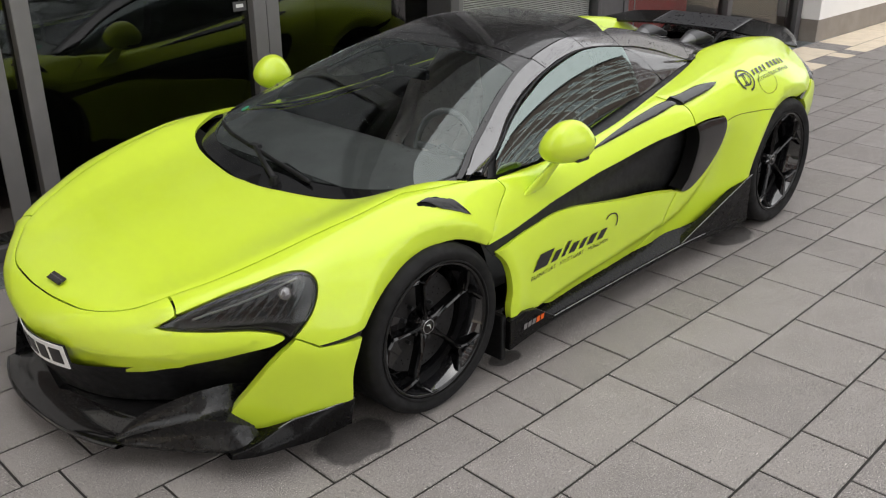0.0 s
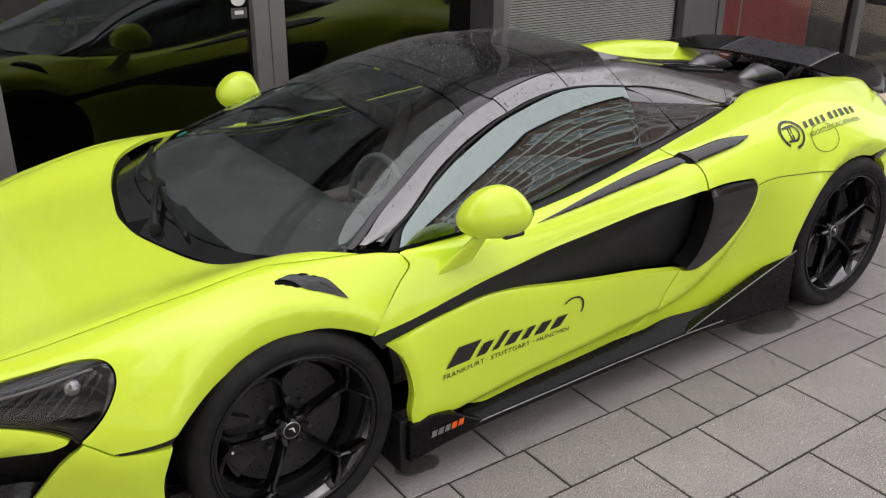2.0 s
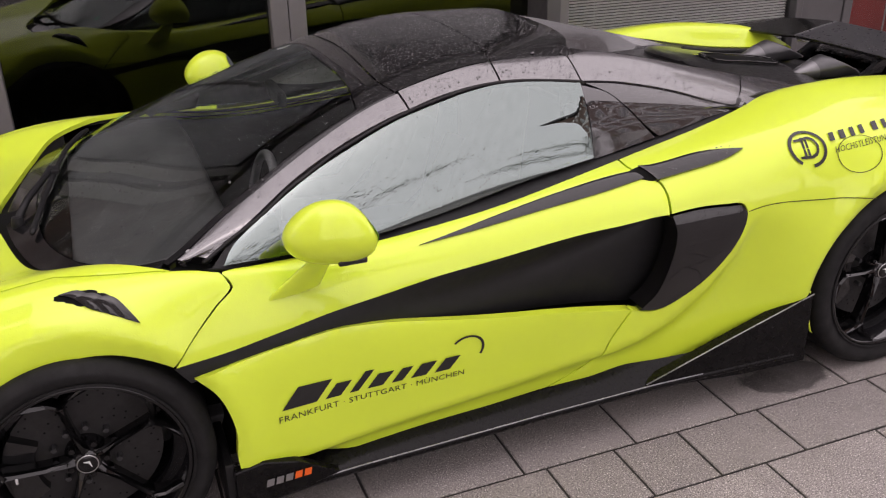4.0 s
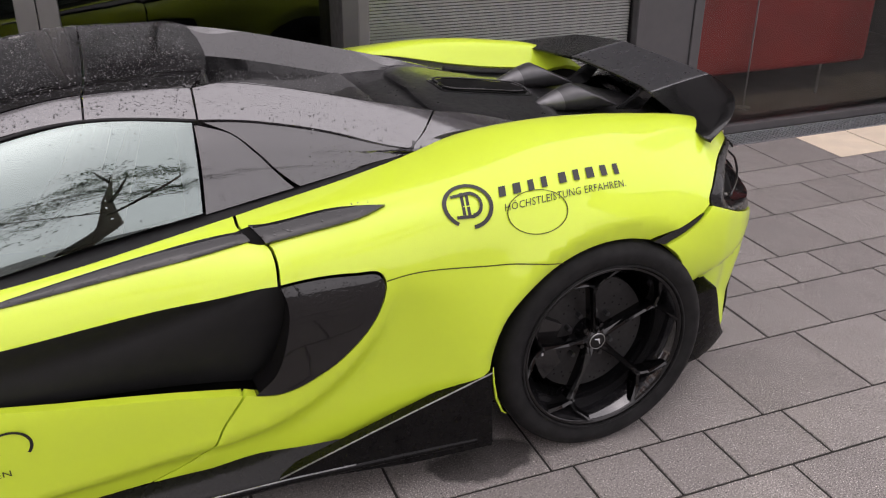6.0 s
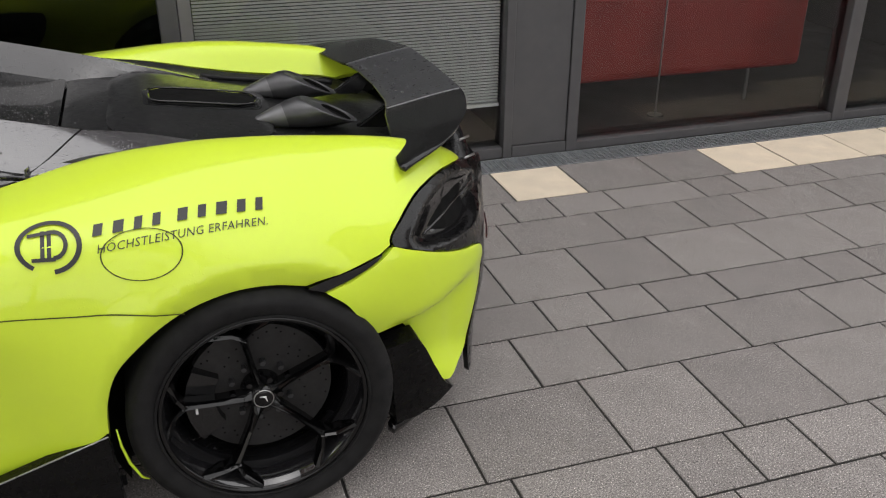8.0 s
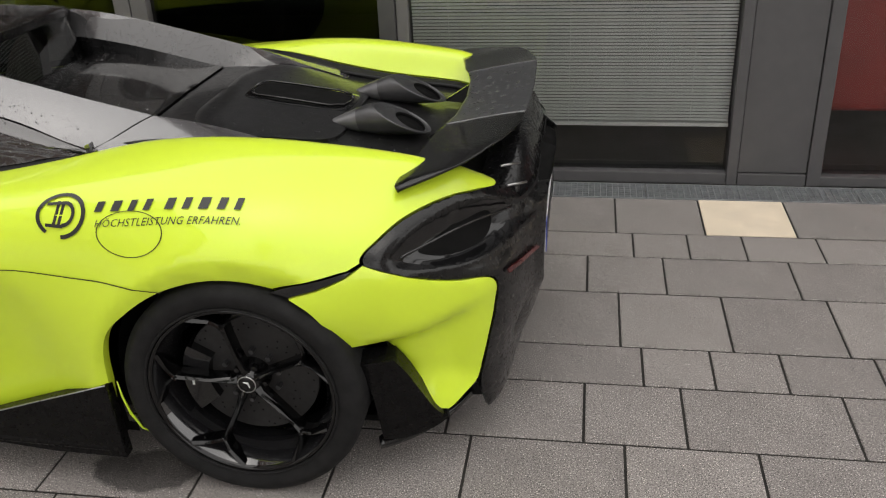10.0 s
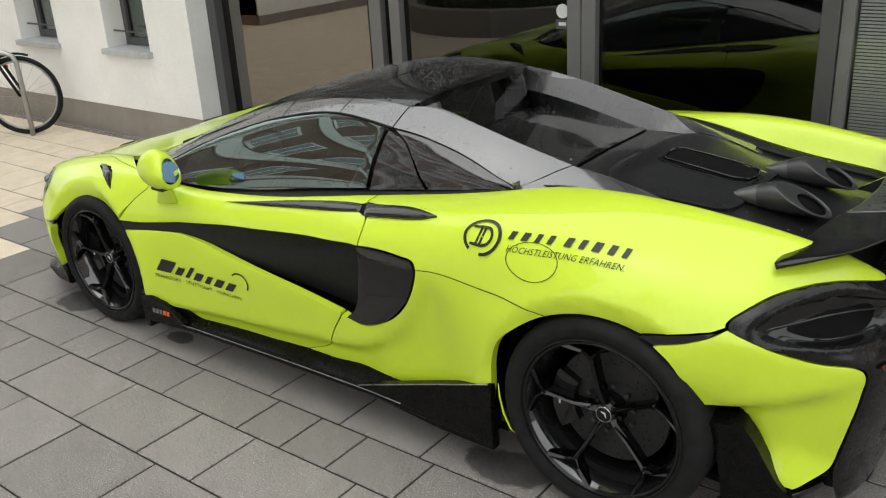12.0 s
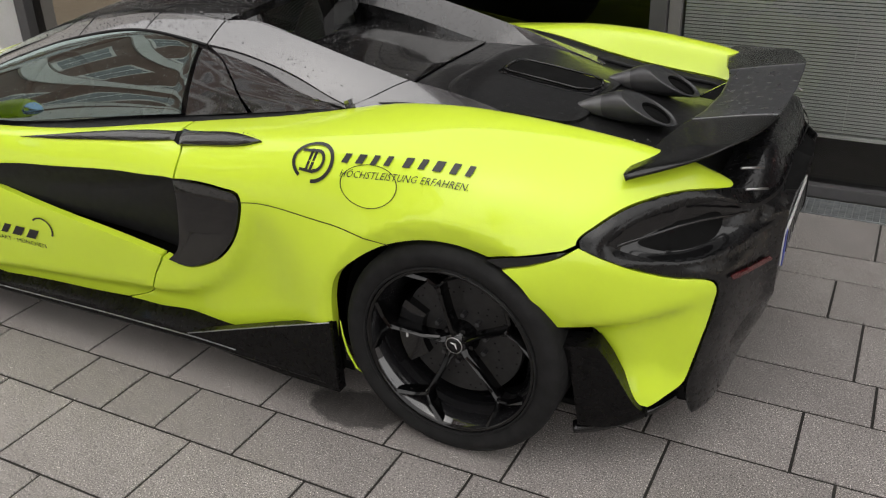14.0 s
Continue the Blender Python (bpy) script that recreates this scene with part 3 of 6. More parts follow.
class Surface:
    """Half a car surface: u is the length in metres, v runs down the section from the centre line."""

    def __init__(self, xs, curves, per=24, soft=5):
        rows = []
        for table in curves:
            t = np.array(table, float)
            h, z = soften(pchip(t[:, 0], t[:, 1], xs), soft), soften(pchip(t[:, 0], t[:, 2], xs), soft)
            rows.append(np.stack([h, z], 1))
        c = np.stack(rows, 1)
        mirror, past = c[:, 1:2] * [-1, 1], 2 * c[:, -1:] - c[:, -2:-1]
        c = np.concatenate([mirror, c, past], 1)
        s = np.linspace(0, 1, per, endpoint=False)
        cols = []
        for i in range(1, c.shape[1] - 2):
            a, b, e, f = (c[:, i + k][:, None] for k in (-1, 0, 1, 2))
            t = s[None, :, None]
            cols.append(0.5 * (2 * b + (e - a) * t + (2 * a - 5 * b + 4 * e - f) * t**2 + (3 * b - a - 3 * e + f) * t**3))
        cols.append(c[:, -2][:, None])
        hz = np.concatenate(cols, 1)
        self.xs, self.per, self.vmax = xs, per, len(curves) - 1
        self.p = np.concatenate([np.broadcast_to(xs[:, None, None], hz.shape[:2] + (1,)), hz], 2).copy()
        self.p[:, 0, 1] = 0.0
        n = np.cross(np.gradient(self.p, axis=0), np.gradient(self.p, axis=1))
        self.n = n / np.maximum(np.linalg.norm(n, axis=2, keepdims=True), 1e-9)

    def at(self, uv):
        """Places and normals on the side where y is positive."""
        uv = np.asarray(uv, float)
        i = np.interp(uv[:, 0], self.xs, np.arange(len(self.xs)))
        j = np.clip(uv[:, 1], 0, self.vmax) * self.per
        i0, j0 = np.clip(i.astype(int), 0, self.p.shape[0] - 2), np.clip(j.astype(int), 0, self.p.shape[1] - 2)
        a, b = (i - i0)[:, None], (j - j0)[:, None]

        def mix(g):
            return (g[i0, j0] * (1 - a) + g[i0 + 1, j0] * a) * (1 - b) + (g[i0, j0 + 1] * (1 - a) + g[i0 + 1, j0 + 1] * a) * b
        n = mix(self.n)
        return mix(self.p), n / np.linalg.norm(n, axis=1, keepdims=True)


# lower body, per curve rows of length, half width, height
BODY = Surface(np.concatenate([np.linspace(-1.12, -0.85, 70, endpoint=False), np.linspace(-0.85, 3.25, 410, endpoint=False), np.linspace(3.25, 3.50, 50)]), [
    # centre line
    [(-1.12, 0, .40), (-1.08, 0, .47), (-1.0, 0, .535), (-.94, 0, .56), (-.8, 0, .605), (-.5, 0, .672), (-.13, 0, .725), (.3, 0, .78), (1.0, 0, .85),
     (1.8, 0, .915), (2.4, 0, .935), (2.8, 0, .89), (3.1, 0, .85), (3.3, 0, .825), (3.5, 0, .77)],
    # between hood and wing
    [(-1.12, .001, .395), (-1.08, .10, .465), (-1.0, .22, .53), (-.94, .28, .557), (-.8, .36, .60), (-.5, .44, .672), (-.13, .48, .728), (.3, .50, .775), (1.0, .50, .80),
     (1.8, .44, .90), (2.4, .43, .93), (2.6, .43, .90), (2.8, .43, .865), (3.1, .43, .835), (3.3, .38, .81), (3.5, .2, .77)],
    # crest of the wings
    [(-1.12, .001, .39), (-1.08, .14, .455), (-1.0, .30, .52), (-.9, .46, .56), (-.8, .56, .612), (-.65, .64, .655), (-.5, .685, .70), (-.25, .72, .76), (0, .745, .80), (.25, .76, .805), (.4, .79, .785),
     (.7, .80, .765), (1.0, .765, .79), (1.5, .70, .855), (1.9, .65, .90), (2.2, .615, .945), (2.3, .60, .960), (2.45, .59, .977), (2.6, .585, .986), (2.75, .585, .982), (2.95, .585, .963), (3.1, .585, .943), (3.25, .575, .905), (3.35, .555, .86), (3.5, .35, .77)],
    # shoulder
    [(-1.12, .002, .37), (-1.08, .17, .43), (-1.0, .36, .49), (-.9, .53, .53), (-.8, .65, .57), (-.65, .755, .60), (-.5, .82, .645), (-.25, .85, .70), (0, .865, .735), (.2, .885, .735), (.4, .87, .745),
     (.7, .88, .715), (1.0, .87, .735), (1.5, .845, .81), (1.9, .84, .865), (2.22, .87, .885), (2.5, .865, .885), (2.8, .855, .86), (3.03, .845, .80), (3.2, .80, .765), (3.37, .72, .72), (3.5, .42, .66)],
    # widest line
    [(-1.12, .003, .33), (-1.08, .18, .36), (-1.0, .37, .40), (-.9, .56, .43), (-.75, .73, .455), (-.6, .835, .46), (-.5, .895, .455), (-.35, .935, .47), (0, .955, .55), (.29, .945, .55),
     (.7, .935, .55), (1.0, .93, .56), (1.5, .932, .64), (1.7, .935, .70), (2.0, .94, .70), (2.3, .955, .65), (2.67, .965, .64), (2.85, .935, .64), (3.03, .895, .63), (3.2, .84, .62), (3.37, .765, .61), (3.5, .45, .55)],
    # flank below
    [(-1.12, .003, .25), (-1.08, .16, .25), (-1.0, .34, .25), (-.9, .52, .26), (-.75, .68, .27), (-.6, .80, .28), (-.5, .87, .28), (-.39, .915, .27), (0, .945, .30), (.38, .955, .30), (.7, .935, .32),
     (1.0, .925, .33), (1.5, .915, .36), (2.0, .905, .38), (2.28, .945, .36), (2.67, .95, .35), (2.97, .85, .40), (3.2, .82, .38), (3.37, .72, .35), (3.5, .42, .35)],
    # sill
    [(-1.12, .003, .14), (-1.08, .13, .13), (-1.0, .30, .12), (-.9, .47, .12), (-.75, .62, .12), (-.6, .76, .12), (-.39, .89, .13), (0, .92, .14), (.38, .93, .14), (1.0, .89, .14),
     (1.5, .88, .14), (2.0, .88, .15), (2.28, .92, .14), (2.67, .90, .14), (2.97, .83, .16), (3.2, .78, .17), (3.37, .66, .18), (3.5, .38, .19)],
])
# the nose is blunter than the sections' spacing
ahead = BODY.p[:, :, 0] < -1.0
BODY.p[:, :, 0] = np.where(ahead, -1.0 + (BODY.p[:, :, 0] + 1.0) * .74, BODY.p[:, :, 0])
BODY.p[:, :, 0] += .25 * np.clip((-1.0 - BODY.xs[:, None]) / .08, 0, 1) * np.maximum(.46 - BODY.p[:, :, 2], 0)
# the tail tucks in towards the ground
BODY.p[:, :, 0] -= .36 * np.clip((BODY.xs[:, None] - 3.30) / .20, 0, 1) ** 2 * np.maximum(.50 - BODY.p[:, :, 2], 0)
# the rear corners turn in
turned = np.interp(BODY.xs, [3.10, 3.20, 3.28, 3.37, 3.50], [0, .018, .048, .085, .105])[:, None] * np.clip((BODY.p[:, :, 1] - .12) / .4, 0, 1) * np.clip((BODY.p[:, :, 2] - .05) / .30, .3, 1)
turned *= 1 - .55 * np.clip((BODY.p[:, :, 2] - .80) / .12, 0, 1)
BODY.p += turned[:, :, None] * (-.25, -1, -.48)
# screen, roof, side glass and buttresses
CABIN = Surface(np.linspace(-0.16, 2.70, 287), [
    [(-.16, 0, .70), (-.05, 0, .74), (.3, 0, .895), (.6, 0, 1.02), (.9, 0, 1.12), (1.1, 0, 1.168), (1.3, 0, 1.19), (1.6, 0, 1.185), (1.8, 0, 1.16), (2.1, 0, 1.085), (2.4, 0, .99), (2.7, 0, .90)],
    [(-.16, .30, .702), (-.05, .38, .735), (.3, .46, .865), (.6, .42, .995), (.9, .37, 1.10), (1.1, .34, 1.15), (1.3, .33, 1.175), (1.6, .33, 1.17), (1.8, .34, 1.145), (2.1, .36, 1.07), (2.4, .37, .98), (2.7, .37, .89)],
    [(-.16, .56, .705), (0, .66, .735), (.24, .765, .785), (.5, .71, .885), (.75, .64, .975), (1.008, .567, 1.06), (1.313, .531, 1.108), (1.589, .54, 1.08), (1.9, .56, 1.01), (2.16, .58, .945), (2.4, .57, .92), (2.7, .55, .88)],
    [(-.16, .59, .70), (0, .69, .735), (.24, .785, .775), (.5, .775, .83), (.75, .735, .885), (1.0, .69, .935), (1.3, .65, .98), (1.6, .632, .98), (1.9, .612, .955), (2.16, .59, .94), (2.4, .58, .915), (2.7, .555, .875)],
    [(-.16, .61, .695), (0, .72, .735), (.24, .80, .765), (.41, .835, .765), (.7, .81, .765), (1.0, .76, .785), (1.3, .72, .83), (1.6, .685, .868), (1.9, .64, .905), (2.16, .60, .932), (2.4, .585, .91), (2.7, .56, .87)],
])

# ---------- the sports car ----------
from mathutils.geometry import delaunay_2d_cdt
from mathutils.kdtree import KDTree
VM = 0.2                                    # metres to a step of v, for even meshing


def flowing(points, gap=0.012):
    """A closed outline through control points; those marked 1 are corners."""
    pts = [np.array(p[:2], float) * (1, VM) for p in points]
    sharp = [len(p) > 2 and p[2] for p in points]
    n, out = len(pts), []
    for i in range(n):
        b, e = pts[i], pts[(i + 1) % n]
        a = 2 * b - e if sharp[i] else pts[i - 1]
        f = 2 * e - b if sharp[(i + 1) % n] else pts[(i + 2) % n]
        length = np.linalg.norm(e - b)
        la, lf = max(np.linalg.norm(b - a), 1e-6), max(np.linalg.norm(f - e), 1e-6)
        m0 = ((b - a) / la + (e - b) / max(length, 1e-6)) * 0.5 * length
        m1 = ((e - b) / max(length, 1e-6) + (f - e) / lf) * 0.5 * length
        for t in np.linspace(0, 1, max(2, int(length / gap) + 1), endpoint=False):
            out.append((2 * t**3 - 3 * t**2 + 1) * b + (t**3 - 2 * t**2 + t) * m0 + (-2 * t**3 + 3 * t**2) * e + (t**3 - t**2) * m1)
    return np.array(out)


def inside(pts, ring):
    x, y = pts[:, 0], pts[:, 1]
    hit = np.zeros(len(pts), bool)
    for (x0, y0), (x1, y1) in zip(ring, np.roll(ring, -1, 0)):
        if y0 != y1:
            hit ^= ((y0 > y) != (y1 > y)) & (x < (x1 - x0) * (y - y0) / (y1 - y0) + x0)
    return hit


def far_from(pts, ring, d):
    ok = np.ones(len(pts), bool)
    for a, b in zip(ring, np.roll(ring, -1, 0)):
        ab = b - a
        t = np.clip(((pts - a) @ ab) / max(ab @ ab, 1e-12), 0, 1)
        ok &= np.linalg.norm(pts - (a + t[:, None] * ab), axis=1) > d
    return ok


def fill(ring, step, lines=()):
    lo, hi = ring.min(0), ring.max(0)
    gx, gy = np.meshgrid(np.arange(lo[0], hi[0], step), np.arange(lo[1], hi[1], step))
    gx = gx + (np.arange(gx.shape[0]) % 2)[:, None] * step / 2
    pts = np.stack([gx.ravel(), gy.ravel()], 1)
    pts = pts[inside(pts, ring)]
    pts = pts[far_from(pts, ring, step * 0.45)]
    n = len(ring)
    links = [(i, (i + 1) % n) for i in range(n)]
    every = [ring]
    for line in lines:
        line = np.array(line, float) * (1, VM)
        keep = inside(line, ring) & far_from(line, ring, 0.004)
        base = sum(len(e) for e in every)
        every.append(line[keep])
        at = np.where(keep)[0]
        links += [(base + k, base + k + 1) for k in range(len(at) - 1) if at[k + 1] == at[k] + 1]
        if len(pts):
            gap = np.min(np.linalg.norm(pts[:, None] - line[None], axis=2), 1)
            pts = pts[gap > step * 0.4]
    every = np.concatenate(every + [pts])
    got = delaunay_2d_cdt([Vector(p) for p in every], links, [], 1, 1e-6)
    return np.array([tuple(v) for v in got[0]]), [tuple(f) for f in got[2]], got[3]


def true_normals(ob, S):
    """Give a panel's outer face the normals of the smooth surface beneath it."""
    me = ob.data
    flat = S.p.reshape(-1, 3)[::2]
    flat_n = S.n.reshape(-1, 3)[::2]
    tree = KDTree(len(flat))
    for k, c in enumerate(flat):
        tree.insert(c, k)
    tree.balance()
    kept = []
    for v in me.vertices:
        side = -1 if v.co.y < 0 else 1
        got = tree.find_n((v.co.x, abs(v.co.y), v.co.z), 6)
        w = np.array([1 / (d * d + 1e-5) for _, _, d in got])
        n = (flat_n[[k for _, k, _ in got]] * w[:, None]).sum(0)
        kept.append(Vector((n[0], n[1] * side, n[2])).normalized())
    split = []
    for poly in me.polygons:
        for k in poly.loop_indices:
            n = kept[me.loops[k].vertex_index]
            split.append(n if poly.normal.dot(n) > .8 else poly.normal.copy())
    me.normals_split_custom_set(split)


def panel(name, S, outline, material, parent, lift=0.0, rim=0.018, step=0.022, sides=(-1, 1), joined=False, label="", relief=None, crown=0.0025, lines=()):
    """A body panel: an outline on the surface, meshed, with softly turned edges and a rim inwards."""
    ring = flowing(outline)
    flat, tris, origin = fill(ring, step, lines)
    uv = flat / (1, VM)
    edge = np.array([any(k < len(ring) for k in o) for o in origin])
    on_axis = (uv[:, 1] < 0.004) | (uv[:, 0] < S.xs[0] + 0.0015) if joined else np.zeros(len(uv), bool)
    p, nrm = S.at(uv)
    up = np.full(len(uv), lift) + (relief(uv, p) if relief else 0)
    p = p + nrm * (up - np.where(edge & ~on_axis, crown, 0))[:, None]
    count = {}
    for f in tris:
        for a, b in zip(f, f[1:] + f[:1]):
            count[(min(a, b), max(a, b))] = count.get((min(a, b), max(a, b)), []) + [(a, b)]
    border = [v[0] for v in count.values() if len(v) == 1 and not (on_axis[v[0][0]] and on_axis[v[0][1]])]
    made = []

    def build(bm, side):
        q = p * (1, side, 1)
        m = nrm * (1, side, 1)
        vs = [bm.verts.new(c) for c in q]
        flip = side > 0
        for f in tris:
            bm.faces.new([vs[i] for i in (f if flip else f[::-1])])
        low = {}
        for a, b in border:
            for i in (a, b):
                if i not in low:
                    low[i] = bm.verts.new(q[i] - m[i] * rim)
            bm.faces.new([vs[b], vs[a], low[a], low[b]] if flip else [vs[a], vs[b], low[b], low[a]])
            bm.edges.get((vs[a], vs[b])).smooth = False
    if joined:
        bm = bmesh.new()
        for side in (-1, 1):
            build(bm, side)
        bmesh.ops.remove_doubles(bm, verts=[v for v in bm.verts if abs(v.co.y) < 0.004], dist=0.0045)
        made.append(part(name, bm, material, parent, label, smooth=True))
        if S is CABIN and not relief:
            true_normals(made[-1], S)
    else:
        for side in sides:
            bm = bmesh.new()
            build(bm, side)
            made.append(part(name, bm, material, parent, label, smooth=True))
            if S is CABIN and not relief:
                true_normals(made[-1], S)
    return made


def ease(x, a, b):
    t = np.clip((x - a) / (b - a), 0, 1)
    return t * t * (3 - 2 * t)


ARCHES = ((0.0, .32, .388), (2.67, .353, .418))
GROOVE = np.array([(1.30, 5.27), (1.50, 5.26), (1.64, 5.15), (1.76, 4.98), (1.87, 4.70), (1.95, 4.38), (1.99, 4.0), (2.0, 3.7)]) * (1, VM)


def arch_flare(uv, p):
    """The chamfer round both wheel arches, and the hollow behind the side intake."""
    out = np.zeros(len(uv))
    for cx, cz, r in ARCHES:
        d = np.hypot(p[:, 0] - cx, p[:, 2] - cz)
        out += (.013 * np.exp(-(np.maximum(d - r, 0) / .06) ** 2) - 0.62 * np.maximum(r - d, 0)) * ease(uv[:, 1], 2.7, 3.1) * (d > .25) * (d < .7)
    q = uv * (1, VM)
    best, sign = np.full(len(uv), 9.0), np.ones(len(uv))
    for a, b in zip(GROOVE[:-1], GROOVE[1:]):
        e = b - a
        r = q - a
        t = np.clip((r @ e) / (e @ e), 0, 1)
        gap = np.linalg.norm(r - t[:, None] * e, axis=1)
        s = np.sign(e[0] * r[:, 1] - e[1] * r[:, 0])
        sign = np.where(gap < best, s, sign)
        best = np.minimum(gap, best)
    d = best * sign
    return out - 0.024 * ease(d, 0, .04) * (1 - ease(d, .05, .30)) * ease(uv[:, 0], 1.45, 1.65) * (1 - ease(uv[:, 0], 2.0, 2.25)) * ease(uv[:, 1], 3.85, 4.4)


def arch_line(cx, cz, r):
    """The chamfer's upper edge as a line on the surface."""
    out, vs = [], np.linspace(2.5, 5.9, 400)
    for a in np.linspace(radians(178), radians(2), 90):
        u = cx + r * math.cos(a)
        p, _ = BODY.at(np.stack([np.full(400, u), vs], 1))
        out.append((u, float(vs[np.argmin(abs(p[:, 2] - cz - r * math.sin(a)))])))
    return out


RIMS = [arch_line(*a) for a in ARCHES] + [[(float(np.interp(s, range(8), GROOVE[:, 0])), float(np.interp(s, range(8), GROOVE[:, 1])) / VM) for s in np.linspace(1, 7, 60)]]


car = thing("sports_car", "lime-green sports car with black carbon trim, wet with rain", "car")
car.rotation_euler = (0, .0041, .0045)      # it stands a touch askew and lower at the back
car.location, car.scale = (0, -.0225, 0), (1, .975, 1)

# dark shell under the panels, hollow at the intakes, arches and cabin
def shell():
    bm = bmesh.new()
    g = BODY.p[::3, ::4]
    nn = BODY.n[::3, ::4]
    us, vs = BODY.xs[::3], np.arange(BODY.p.shape[1])[::4] / BODY.per
    U, V = np.meshgrid(us, vs, indexing="ij")
    depth = np.full(U.shape, 0.024) + 0.035 * ease(V, 2.9, 3.4)
    depth += 0.085 * ease(U, .35, 1.2) * (1 - ease(U, 1.70, 1.76)) * ease(V, 3.1, 3.4) * (1 - ease(V, 4.8, 5.1))
    depth += 0.10 * (1 - ease(U, -.75, -.55)) * ease(V, 4.2, 4.5)
    depth += 0.10 * ease(U, 2.90, 3.05) * ease(V, 1.9, 2.3)
    q = g - nn * np.minimum(depth, np.maximum(g[:, :, 1], .004) * .9)[:, :, None]
    for side in (-1, 1):
        w = q * (1, side, 1)
        grid = [[bm.verts.new(c) for c in row] for row in w]
        for i in range(len(us) - 1):
            for j in range(len(vs) - 1):
                x, z, h = g[i, j, 0], g[i, j, 2], g[i, j, 1]
                if h > .5 and (math.hypot(x, z - .32) < .40 or math.hypot(x - 2.67, z - .353) < .44):
                    continue
                if 0.02 < x < 1.70 and vs[j] < 1.8:
                    continue
                f = (grid[i][j], grid[i][j + 1], grid[i + 1][j + 1], grid[i + 1][j])
                bm.faces.new(f if side > 0 else f[::-1])
        bm.faces.new(grid[-1] if side < 0 else grid[-1][::-1])
    return bm


part("under_shell", shell(), MATT_BLACK, car, "black inner body behind the panels", smooth=True)
for cx, r, h0 in ((0, .385, .60), (2.67, .42, .56)):
    for side in (-1, 1):
        bm = bmesh.new()
        rows = []
        for k in range(41):
            a = math.pi * (-0.16 + 1.32 * k / 40)
            x, z = cx + r * math.cos(a), .335 + r * math.sin(a)
            rows.append([bm.verts.new((x, side * h, max(z, .10))) for h in (h0, .82)] + [bm.verts.new((cx, side * h0, .33))])
        for a, b in zip(rows[:-1], rows[1:]):
            bm.faces.new((a[0], b[0], b[1], a[1]))
            bm.faces.new((a[2], b[0], a[0]))
        part("wheel_well", bm, MATT_BLACK, car, smooth=True)
part("underbody", box(-.50, 3.1, -.70, .70, .115, .14, .01), MATT_BLACK, car)

# front lid, nose, wings
panel("front_lid", BODY, [(-1.0, 0, 1), (-.998, .33), (-.988, .76), (-.973, 1.21), (-.94, 1.60), (-.883, 1.76), (-.805, 1.81), (-.6, 1.88), (-.325, 1.99), (-.181, 2.05), (-.049, 2.02), (.012, 1.99), (.03, 2.03), (.148, 2.19), (.275, 2.28, 1),
      (.10, 1.76), (-.01, 1.44), (-.068, 1.08), (-.14, .46), (-.166, .2), (-.17, 0, 1)], LIME, car, joined=True)
NOSE_LINE = [(-1.036, 3.60), (-.97, 3.83), (-.93, 3.90), (-.885, 3.91), (-.82, 3.92), (-.76, 3.90), (-.70, 3.87), (-.65, 3.84)]


def nose_crease(uv, p):
    """The nose turns under below a crease."""
    at = np.interp(uv[:, 0], [k[0] for k in NOSE_LINE], [k[1] for k in NOSE_LINE])
    return -.058 * np.maximum(uv[:, 1] - at, 0) * ease(uv[:, 0], -1.10, -1.0) * (1 - ease(uv[:, 0], -.72, -.62)) - .008 * np.maximum(uv[:, 1] - at, 0)


panel("front_bumper", BODY, [(-1.005, 0, 1), (-1.12, 0, 1), (-1.12, 4.72, 1), (-1.05, 4.65), (-.974, 4.52), (-.924, 4.44), (-.849, 4.29), (-.743, 4.16), (-.674, 4.03), (-.614, 3.92), (-.590, 3.82), (-.610, 3.74),
      (-.679, 3.58), (-.784, 3.44), (-.865, 3.19), (-.882, 3.03, 1), (-.832, 2.72, 1), (-.809, 1.83, 1), (-.886, 1.80), (-.946, 1.62), (-.979, 1.22), (-.994, .76), (-1.004, .33)], LIME, car, joined=True, rim=.03, relief=nose_crease, lines=[NOSE_LINE])
panel("front_wing", BODY, [(-.802, 1.83, 1), (-.826, 2.68, 1), (-.692, 2.44), (-.612, 2.46), (-.53, 2.55), (-.476, 2.75), (-.453, 3.01), (-.456, 3.21), (-.487, 3.46), (-.534, 3.70), (-.563, 3.84, 1), (-.531, 3.94),
      (-.499, 4.05, 1), (-.345, 4.00, 1), (-.304, 3.86), (-.22, 3.67), (-.112, 3.56), (-.003, 3.51), (.104, 3.54), (.183, 3.68), (.244, 3.84, 1), (.287, 3.61), (.361, 3.26), (.411, 3.0), (.406, 2.83),
      (.392, 2.47, 1), (.34, 2.33), (.284, 2.31), (.148, 2.22), (.028, 2.06), (.008, 2.01, 1), (-.049, 2.05), (-.181, 2.08), (-.325, 2.02), (-.6, 1.91)], LIME, car, relief=arch_flare, lines=RIMS)
panel("bumper_corner", BODY, [(-.561, 3.88, 1), (-.531, 3.98), (-.499, 4.10, 1), (-.361, 4.13, 1), (-.389, 4.55), (-.387, 5.40, 1), (-.526, 5.72), (-.584, 5.85), (-.65, 5.95), (-.69, 5.93), (-.72, 5.72),
      (-.717, 5.38), (-.669, 4.76), (-.616, 4.24)], LIME, car, relief=arch_flare, lines=RIMS, rim=.035)
panel("bumper_slat", BODY, [(-.497, 4.07, 1), (-.346, 4.015, 1), (-.360, 4.115, 1), (-.485, 4.10, 1)], GLOSS_BLACK, car, lift=-.004, label="narrow gloss black strip")
